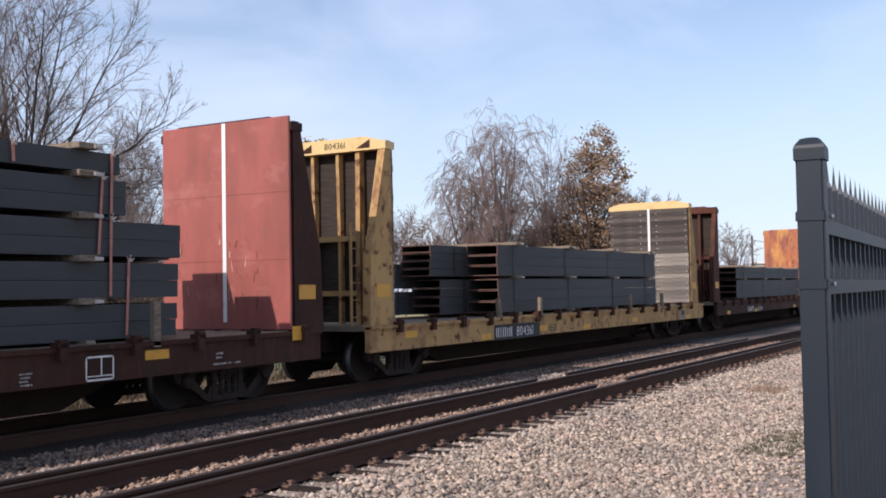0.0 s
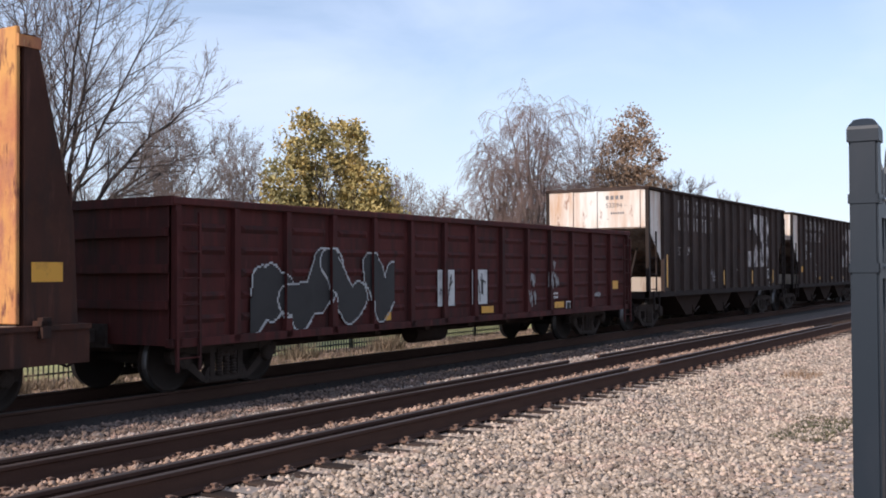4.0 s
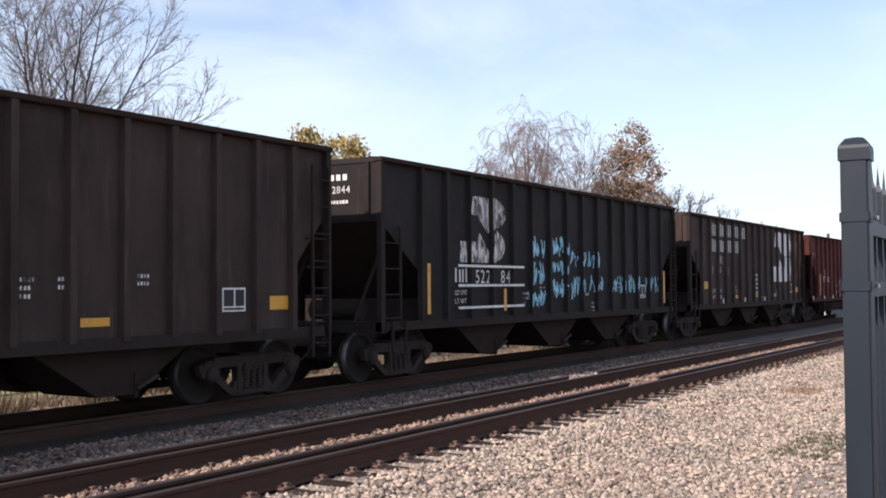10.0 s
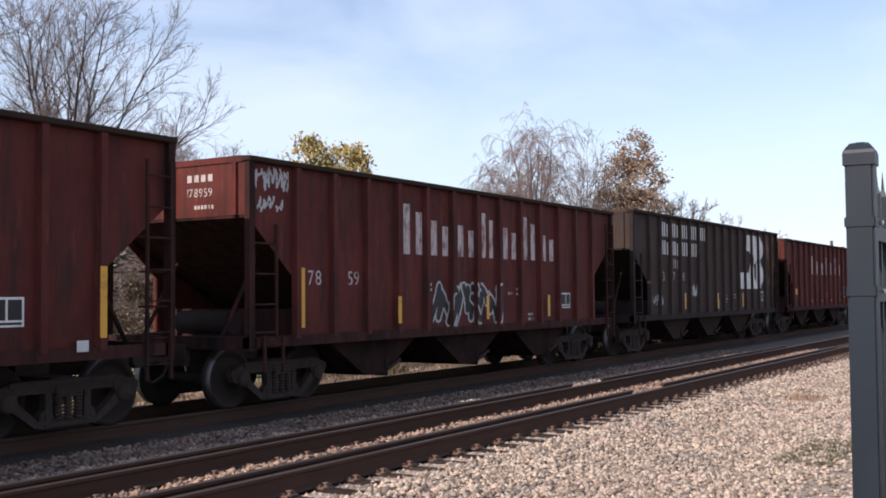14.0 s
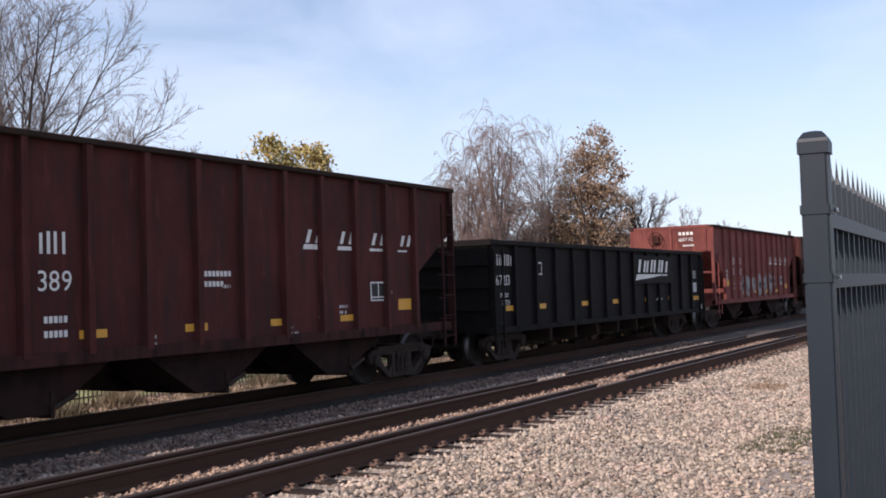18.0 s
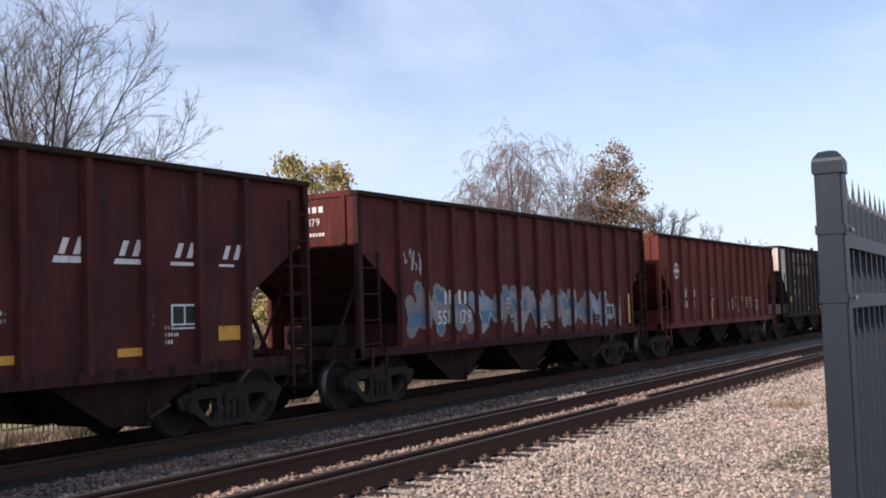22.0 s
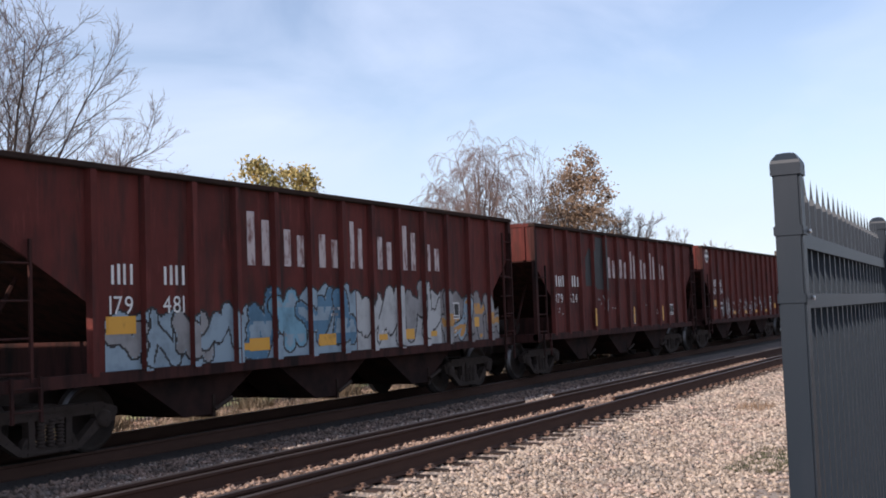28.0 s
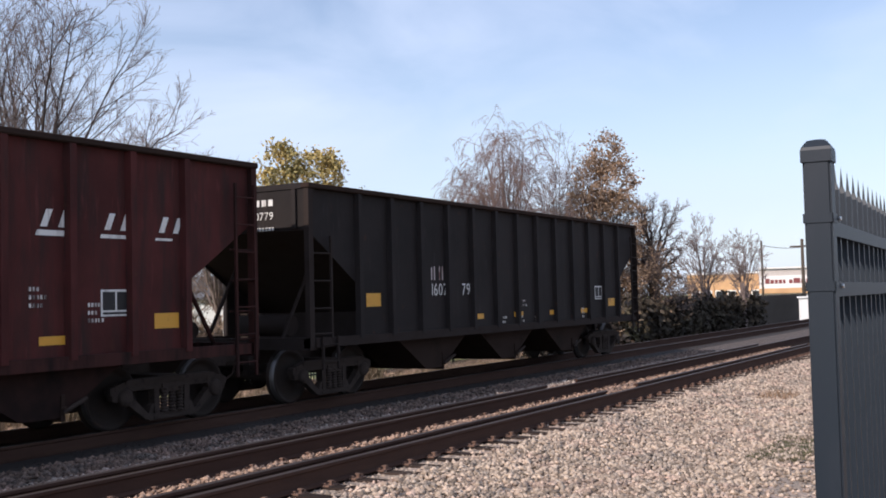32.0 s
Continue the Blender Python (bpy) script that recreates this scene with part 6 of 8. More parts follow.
WORD_A = [(4.17, 4.79, 0.92), (5.10, 5.71, 0.66), (6.08, 6.70, 0.62), (7.03, 7.49, 0.92), (7.94, 8.50, 0.66), (8.84, 9.40, 0.94), (9.74, 10.34, 0.58)]


def build_hoppers():
    # black cars with white-painted ends
    car, L, rb, y = hopper_car(78.8, 93.85, "black", 4.08, "black hopper car with rusty white ends and flaking lettering", 16, white_end=True, tape=((1.36, 0.95), (6.84, 0.48), (10.25, 0.48), (13.1, 0.48)), span=(1.25, 14.0))
    old_black_lettering(car, 4.08, y, WORN, (("533", 2.65), ("194", 3.5)), (), x=2.68)
    emblem(car, 9.96, 1.82, 3.1, 1.92, y, WORN, rb)
    white_corner(car, 4.08, y)
    end_text(car, 4.08, "533194", GRAF["grey"])
    tag(car, 5.45, 6.2, 1.3, 1.75, rb, 3, ink="grey")
    car, L, rb, y = hopper_car(95.2, 110.22, "black", 4.08, "black hopper car with a white end and flaking emblem", 16, white_end=True, span=(1.33, 14.05))
    old_black_lettering(car, 4.08, y, WORN, (("533", 2.22), ("207", 3.03)), ((1, 2.62, 2.80), (1, 3.10, 3.29)), x=2.25, small=LETTER)
    emblem(car, 10.06, 1.82, 3.0, 1.9, y, WORN, rb)
    white_corner(car, 4.08, y)
    end_text(car, 4.08, "533207", GRAF["grey"])
    car, L, rb, y = hopper_car(111.6, 125.56, "clean_red", 3.86, "oxide red hopper car with white numbers", 12, span=(1.45, 12.47))
    modern_lettering(car, y, ("617", "611"), 2.65, 3.70, 2.55, 2.07, L, 2.67)
    end_text(car, 3.86, "617611")
    car, L, rb, y = hopper_car(126.9, 141.78, "black", 4.04, "black hopper car with a bright white end", 16, white_end=True, span=(1.35, 13.95))
    stencil(car, (("533", 2.33), ("027", 3.23)), 1.98, 0.27, y, LETTER)
    marks(car, ((1, 2.76, 2.95), (1, 3.23, 3.41)), 2.32, 0.23, y, CHALK)
    white_corner(car, 4.04, y)
    end_text(car, 4.04, "533027", GRAF["grey"])
    car, L, rb, y = hopper_car(143.2, 158.36, "coal", 4.04, "black hopper car with pale blue sprayed scribbles", 15, tape=((1.46, 0.95), (4.45, 0.46), (14.05, 0.92)), span=(1.36, 14.0))
    emblem(car, 2.82, 2.22, 1.95, 1.36, y, WORN, rb)
    for z in (2.12, 1.73, 1.29):
        slabs(car, [(2.59, 5.39, z, z + 0.05)], LETTER, "white_rule", "", -1.607)
    marks(car, ((2, 2.62, 3.10),), 1.82, 0.28, y, LETTER)
    stencil(car, (("522", 3.43), ("844", 4.5)), 1.80, 0.29, y, LETTER, gap=0.2)
    stencil(car, (("LD_LMT", 2.62),), 1.57, 0.10, y, LETTER, name="load_limit_stencil")
    stencil(car, (("LT_WT", 2.62),), 1.40, 0.10, y, LETTER, name="light_weight_stencil")
    for k, (xa, xb, za, zb, n) in enumerate(((5.75, 6.65, 2.35, 2.86, 3), (5.8, 6.6, 1.75, 2.3, 3), (5.7, 6.67, 1.25, 1.66, 4), (6.95, 7.75, 2.4, 2.9, 4), (6.95, 7.7, 1.95, 2.35, 3), (6.95, 7.7, 1.45, 1.9, 4), (7.95, 9.6, 2.15, 2.6, 5), (8.0, 8.8, 1.4, 2.05, 3))):
        tag(car, xa, xb, za, zb, rb, 40 + k, "pale blue sprayed scribble", "cyan", n, 0.022)
    for k, (xa, xb) in enumerate(((9.05, 9.95), (10.3, 11.3), (11.6, 12.5), (12.8, 13.9))):
        tag(car, xa, xb, 1.5, 2.02, rb, 60 + k, "pale blue sprayed scribble", "cyan", 3, 0.024)
    end_text(car, 4.00, "522844")
    car, L, rb, y = hopper_car(159.7, 174.54, "black", 3.99, "black hopper car with bold white lettering and emblem", 16, span=(1.25, 13.98))
    old_black_lettering(car, 3.99, y, LETTER, (("53", 2.19), ("19", 3.12), ("20", 3.88)), small=CHALK)
    emblem(car, 9.86, 1.83, 3.1, 1.96, y, LETTER, rb)
    painted(car, "rust_patch", [[(13.2, 3.80), (13.6, 2.75), (13.5, 2.1), (14.1, 1.9), (14.55, 2.6), (14.62, 3.84)]], rb, RUST_PATCH, "rust and scraped paint patch")
    stencil(car, (("LD_LMT", 2.2), ("00", 3.25)), 1.47, 0.12, y, LETTER, name="load_limit_stencil")
    stencil(car, (("LT_WT", 2.2), ("00", 3.25)), 1.27, 0.12, y, LETTER, name="light_weight_stencil")
    slabs(car, [(7.3 + 0.1 * k, 7.38 + 0.1 * k, z, z + 0.08) for k in range(5) for z in (1.4, 1.56, 1.72, 1.88, 2.04)], LETTER, "stencil_lines", "five short lines of white stencils", y)
    for x in (3.2, 5.76, 8.35):
        slabs(car, [(x, x + 0.16, 1.12, 1.27)], PLATE, "sill_marker", "small white square on the sill", -1.607)
    end_text(car, 3.99, "531920")
    car, L, rb, y = hopper_car(175.9, 190.73, "red", 3.90, "orange-red hopper car with outline graffiti", 15, style="rods", tape=((1.53, 0.95), (11.73, 0.48), (13.55, 0.9)), end_z=3.0, span=(1.31, 13.62))
    marks(car, ((1, 2.92, 3.12), (1, 3.36, 3.52)), 2.16, 0.26, y, LETTER)
    stencil(car, (("957", 2.46), ("962", 3.36)), 1.84, 0.275, y, LETTER)
    graffiti(car, 5.2, 10.05, 1.12, 1.98, rb, 23, ["white"], letters=6, weight=0.10, outline="white", hollow=True, edge=0.035, label="white outline graffiti letters", cell=0.022)
    for x in (0.1, 2.35, 4.16, 8.6, 11.0, 13.2):
        slabs(car, [(x, x + 0.18, 1.06, 1.20)], PLATE, "sill_marker", "small white square on the sill", -1.606)
    tag(car, 0.45, 1.2, 2.95, 3.2, rb, 6, "faint pale scribble", "grey", 3, 0.012)
    end_text(car, 3.90, "957962", CHALK)
    car, L, rb, y = hopper_car(192.2, 205.88, "red", 3.82, "red hopper car with faded white letters and a sprayed tag", 13, tape="v", span=(1.13, 12.4))
    tall_faded_word(car, WORD_A, 2.47, y, CHALK)
    stencil(car, (("78", 1.45), ("59", 2.5)), 1.90, 0.25, y, CHALK)
    graffiti(car, 5.15, 7.73, 1.1, 1.95, rb, 31, ["black"], letters=5, weight=0.075, outline="white", label="black tag with white outline", cell=0.02, edge=0.045)
    tag(car, 0.12, 0.98, 3.32, 3.72, rb, 14, letters=5)
    tag(car, 0.25, 0.85, 2.98, 3.28, rb, 16, letters=3)
    end_text(car, 3.82, "178959", CHALK)
    car, L, rb, y = hopper_car(207.25, 222.13, "black", 3.99, "black hopper car with bold white lettering and rust patch", 16, tape="v", span=(1.30, 14.02))
    old_black_lettering(car, 3.99, y, LETTER, (("53", 2.26), ("17", 3.22), ("18", 4.06)), ((2, 3.14, 3.73),), x=2.25, small=CHALK)
    emblem(car, 10.15, 1.84, 3.05, 1.94, y, LETTER, rb)
    tag(car, 1.6, 2.2, 1.35, 1.7, rb, 3, letters=3)
    graffiti(car, 4.75, 5.45, 1.55, 2.0, rb, 5, ["white"], letters=2, weight=0.06, outline=None, label="small white tag", cell=0.025)
    painted(car, "rust_patch", [[(13.3, 3.80), (13.7, 2.75), (13.6, 2.1), (14.1, 1.9), (14.55, 2.6), (14.62, 3.84)]], rb, RUST_PATCH, "rust and scraped paint patch")
    end_text(car, 3.99, "531718")
    car, L, rb, y = hopper_car(223.5, 237.3, "red", 3.85, "red hopper car with faded white letters", 13, span=(1.25, 12.55))
    tall_faded_word(car, WORD_A, 2.47, y, CHALK)
    end_text(car, 3.85, "615203")
    car, L, rb, y = hopper_car(238.7, 252.66, "maroon", 3.84, "maroon hopper car with clean white numbers", 12, span=(1.45, 12.47))
    modern_lettering(car, y, ("616", "389"), 2.66, 3.71, 2.34, 1.88, L, 2.50)
    slabs(car, [(6.62 + 0.085 * k, 6.685 + 0.085 * k, z, z + 0.08) for k in range(7) for z in (2.05, 1.9) if k < 5 or z > 2], LETTER, "stencil_lines", "short lines of white stencils", y)
    end_text(car, 3.84, "616389")
    car, L, rb, y = hopper_car(272.0, 285.97, "clean_red", 3.88, "red hopper car with grey graffiti", 12, span=(1.52, 12.48))
    modern_lettering(car, y, ("615", "792"), 2.66, 3.63, 2.43, 2.03, L, 2.48)
    graffiti(car, 4.15, 9.85, 1.08, 2.10, rb, 44, ["grey", "haze"], letters=6, weight=0.17, outline="haze", edge=0.03, shine="black", label="silver-grey graffiti letters with pale edges", tilt=0.08)
    slabs(car, [(1.62 + 0.095 * k, 1.695 + 0.095 * k, z, z + 0.09) for k in range(5) for z in (1.86, 1.99, 2.12)], WORN, "stencil_lines", "three short lines of white stencils", y)
    end_text(car, 3.88, "615792")
    brake_wheel(car, 0.55, 3.42, SHADED_RED)
    car, L, rb, y = hopper_car(287.5, 301.14, "maroon", 3.90, "dull maroon hopper car with small tags", 12, span=(1.28, 12.15))
    modern_lettering(car, y, ("617", "642"), 2.39, 3.38, 2.43, 2.00, L, 2.48)
    tag(car, 3.26, 4.05, 1.42, 1.88, rb, 6, letters=4)
    tag(car, 5.14, 5.86, 1.38, 2.05, rb, 8, letters=2)
    end_text(car, 3.90, "617642")
    car, L, rb, y = hopper_car(302.5, 316.58, "red", 3.88, "red hopper car with long grey and blue graffiti", 13, tape=((12.62, 0.8),), span=(1.36, 12.95))
    graffiti(car, 1.5, 12.1, 1.15, 2.38, rb, 52, ["grey", "haze", "grey", "pale_blue", "grey", "haze", "haze"], letters=12, weight=0.17, outline=None, shine="blue", label="long grey and blue graffiti piece", tilt=-0.22)
    marks(car, ((1, 2.97, 3.25), (1, 3.52, 3.84)), 1.85, 0.28, y - 0.004, LETTER)
    stencil(car, (("551", 2.70), ("179", 3.57)), 1.46, 0.29, y - 0.004, LETTER)
    tag(car, 1.54, 2.2, 2.42, 2.92, rb, 4, letters=2)
    end_text(car, 3.88, "551179")
    car, L, rb, y = hopper_car(317.8, 331.47, "orange", 3.83, "faded orange-red hopper car with a round emblem", 13, tape=(), span=(1.25, 12.5))
    marks(car, ((2, 2.35, 2.72), (2, 3.08, 3.53)), 1.89, 0.28, y, LETTER)
    stencil(car, (("314", 2.35), ("38", 3.18)), 1.55, 0.26, y, LETTER)
    round_emblem(car, 1.80, 2.72, 0.25, y)
    for xa, xb, z in ((5.08, 5.49, 2.09), (5.10, 5.45, 1.93), (5.01, 5.51, 1.76), (5.85, 6.07, 2.07), (5.78, 6.05, 1.86)):
        n = round((xb - xa) / 0.066)
        slabs(car, [(xa + 0.066 * k, xa + 0.066 * k + 0.045, z, z + 0.085) for k in range(n)], WORN, "stencil_lines", "short lines of white stencils", y)
    for x, z0, z1 in ((4.98, 1.17, 1.77), (7.46, 1.40, 1.84), (9.33, 1.47, 1.88)):
        slabs(car, [(x, x + 0.10, z0, z1)], STRIPE, "reflective_tape", "", y - 0.1)
    plate = slabs(car, [(8.58, 9.04, 1.31, 1.62)], LETTER, "stencil_box", "black data plate with a white border", y)
    slabs(car, [(8.60, 9.02, 1.38, 1.60)], GRAF["black"], "plate_field", "", y - 0.002, parent=plate)
    slabs(car, [(10.14 + 0.1 * k, 10.18 + 0.1 * k, z, z + 0.05) for k in range(4) for z in (1.80, 1.68, 1.56, 1.44)], WORN, "stencil_lines", "", y)
    tag(car, 7.18, 7.44, 1.25, 1.82, rb, 61, "faint pale scribble", "grey", 2, 0.014)
    tag(car, 7.84, 8.28, 1.25, 1.9, rb, 63, "faint pale scribble", "grey", 2, 0.016)
    tag(car, 8.6, 9.1, 1.66, 1.95, rb, 62, "faint yellowish scribble", "orange", 4, 0.014)
    end_text(car, 3.2, "31438")
    car, L, rb, y = hopper_car(332.8, 347.6, "black", 3.98, "black hopper car with a white end and white numbers", 16, white_end=True, span=(1.33, 13.98))
    old_black_lettering(car, 3.98, y, WORN, (), (), x=2.30)
    marks(car, ((2, 2.30, 2.77),), 2.34, 0.24, y, LETTER)
    stencil(car, (("533", 2.29), ("100", 3.14)), 1.93, 0.265, y, LETTER)
    emblem(car, 10.23, 1.80, 3.0, 1.95, y, WORN, rb)
    white_corner(car, 3.98, y)
    end_text(car, 3.98, "533100", GRAF["grey"])
    car, L, rb, y = hopper_car(349.0, 362.75, "red", 3.83, "red hopper car with white outline graffiti", 12, span=(1.35, 12.26))
    modern_lettering(car, y, ("615", "531"), 2.55, 3.5, 2.43, 2.03, L, 2.48)
    graffiti(car, 6.0, 10.9, 1.15, 2.15, rb, 71, ["white"], letters=4, weight=0.13, outline="white", hollow=True, edge=0.03, label="white outline graffiti", cell=0.024)
    tag(car, 11.5, 12.3, 1.6, 2.05, rb, 9, letters=4)
    end_text(car, 3.83, "615531")
    car, L, rb, y = hopper_car(364.1, 376.39, "brown", 3.83, "weathered brown hopper car with yellow marker strips", 12, style="rods", tape=((1.46, 0.9), (3.1, 0.5), (4.85, 0.5), (6.62, 0.5), (8.42, 0.5), (10.2, 0.45), (11.6, 0.9)), end_z=3.35, span=(1.1, 11.3))
    marks(car, ((1, 2.79, 2.98), (1, 3.18, 3.36)), 2.13, 0.24, y, CHALK)
    stencil(car, (("958", 2.30), ("756", 3.2)), 1.82, 0.265, y, CHALK)
    graffiti(car, 4.0, 10.6, 1.3, 2.3, rb, 12, ["grey"], letters=8, weight=0.022, outline=None, label="faint sprayed scribble", cell=0.026)
    for x in (0.3, 4.1, 8.2, 11.6):
        slabs(car, [(x, x + 0.18, 0.97, 1.09)], PLATE, "sill_marker", "small white square on the sill", -1.606)
    end_text(car, 3.83, "958756")
    car, L, rb, y = hopper_car(377.9, 392.11, "red", 3.87, "red hopper car with blue and white graffiti along the side", 13, span=(1.62, 13.1))
    tall_faded_word(car, [(xa + 0.62, xb + 0.55, h * 0.93) for xa, xb, h in WORD_A], 2.59, y, CHALK)
    marks(car, ((2, 1.97, 2.37), (2, 2.95, 3.38)), 2.27, 0.28, y, LETTER)
    stencil(car, (("179", 1.93), ("481", 2.92)), 1.87, 0.26, y - 0.008, LETTER)
    graffiti(car, 1.85, 4.5, 1.08, 1.88, rb, 87, ["haze", "pale_blue"], letters=4, weight=0.11, outline="black", back="pale_blue", label="pale blue graffiti letters with dark outlines", edge=0.035, tilt=0.2)
    graffiti(car, 4.5, 7.8, 1.08, 2.3, rb, 88, ["blue", "cyan_dull", "blue"], letters=4, weight=0.15, outline="black", back="pale_blue", label="blue graffiti letters with dark outlines", edge=0.035, shine="pale_blue")
    graffiti(car, 7.8, 10.9, 1.08, 2.38, rb, 89, ["white", "white", "haze"], letters=4, weight=0.14, outline="black", back="white", label="white graffiti letters with dark outlines", edge=0.035)
    graffiti(car, 10.9, 13.6, 1.08, 2.2, rb, 90, ["haze", "pale_blue", "grey"], letters=4, weight=0.12, outline="black", back="grey", label="grey and blue graffiti letters with dark outlines", edge=0.035, shine="orange")
    for x in (1.9, 4.78, 6.62, 9.3):
        slabs(car, [(x, x + 0.5, 1.24 if x > 2 else 1.60, 1.44 if x > 2 else 1.84)], STRIPE, "tape_over_graffiti", "yellow reflective tape", -1.518)
    end_text(car, 3.87, "179481")
    car, L, rb, y = hopper_car(393.45, 407.19, "red", 3.86, "red hopper car with a dark painted-out patch", 13, tape="v", span=(1.14, 12.54))
    tall_faded_word(car, [(xa + 0.14, xb + 0.1, h * 0.9) for xa, xb, h in WORD_A[1:]], 2.56, y, CHALK)
    marks(car, ((2, 1.41, 1.94), (2, 2.28, 2.94)), 2.30, 0.29, y, LETTER)
    stencil(car, (("179", 1.40), ("624", 2.27)), 1.88, 0.25, y, LETTER, gap=0.2)
    painted(car, "painted_patch", [[(3.47, 2.33), (4.0, 2.3), (4.07, 3.30), (3.8, 3.37), (3.5, 3.1)], [(4.25, 2.25), (5.0, 2.2), (5.08, 3.73), (4.3, 3.7)]], rb, GRAF["black"], "dark painted-out patch")
    tag(car, 4.25, 4.95, 1.5, 2.2, rb, 2, "small pale sprayed figure", "haze", 1, 0.03)
    tag(car, 1.42, 1.9, 1.5, 1.8, rb, 11, letters=1)
    end_text(car, 3.86, "179624")
    car, L, rb, y = hopper_car(408.42, 422.44, "red", 3.87, "red hopper car with a round white emblem and graffiti", 13, span=(1.20, 12.53))
    modern_lettering(car, y, ("618", "054"), 1.50, 2.38, 2.36, 2.06)
    round_emblem(car, 0.86, 3.50, 0.25, y)
    graffiti(car, 2.9, 11.4, 1.1, 1.95, rb, 95, ["white"], letters=10, weight=0.03, outline="white", hollow=True, edge=0.026, label="thin pale sprayed outlines", cell=0.024, jag=1.0)
    graffiti(car, 2.7, 3.4, 1.15, 1.9, rb, 96, ["haze"], letters=1, weight=0.07, outline=None, label="pale sprayed figure")
    end_text(car, 3.87, "618054")
    car, L, rb, y = hopper_car(423.9, 437.92, "maroon", 3.87, "dark maroon hopper car with white numbers", 12, span=(1.50, 12.53))
    modern_lettering(car, y, ("618", "350"), 2.75, 3.77, 2.56, 2.17, L, 2.61)
    for xg in (4.75, 6.55, 8.25):
        slabs(car, [(xg + 0.085 * k, xg + 0.065 + 0.085 * k, z, z + 0.08) for k in range(6) for z in (2.06, 1.9)], WORN, "stencil_lines", "short lines of white stencils", y)
    end_text(car, 3.87, "618350")
    car, L, rb, y = hopper_car(439.2, 454.5, "coal", 3.68, "plain black hopper car at the end of the train", 13, span=(1.48, 13.9))
    marks(car, ((1, 3.97, 4.14), (1, 4.28, 4.44), (1, 4.58, 4.73)), 2.08, 0.27, y, CHALK)
    stencil(car, (("1607", 4.0), ("79", 5.2)), 1.78, 0.25, y, LETTER)
    end_text(car, 3.68, "160779")


def white_corner(car, top, y):
    """White paint that wraps from the end on to the first side panels, cut along the slope."""
    bm = bmesh.new()
    bm.faces.new([bm.verts.new((x, y + 0.003, z)) for x, z in ((0.13, 2.96), (1.16, 2.0), (1.16, top - 0.10), (0.13, top - 0.10))])
    part("white_corner", bm, WHITE_END, car, "white painted corner streaked with rust")


def round_emblem(car, x, z, r, y):
    bm = bmesh.new()
    bm.faces.new([bm.verts.new((x + r * math.cos(a), y, z + r * math.sin(a))) for a in [i * 6.2832 / 24 for i in range(24)]])
    disc = part("round_emblem", bm, LETTER, car, "round white painted emblem")
    bm = bmesh.new()
    for q in range(4):
        a0 = q * 1.5708 + 0.28
        arc = [a0 + i * (1.5708 - 0.56) / 5 for i in range(6)]
        ring = [(x + 0.86 * r * math.cos(a), z + 0.86 * r * math.sin(a)) for a in arc] + [(x + 0.40 * r * math.cos(a), z + 0.40 * r * math.sin(a)) for a in arc[::-1]]
        bm.faces.new([bm.verts.new((px, y - 0.003, pz)) for px, pz in ring])
    part("emblem_quarter", bm, PAINT["coal"], disc)


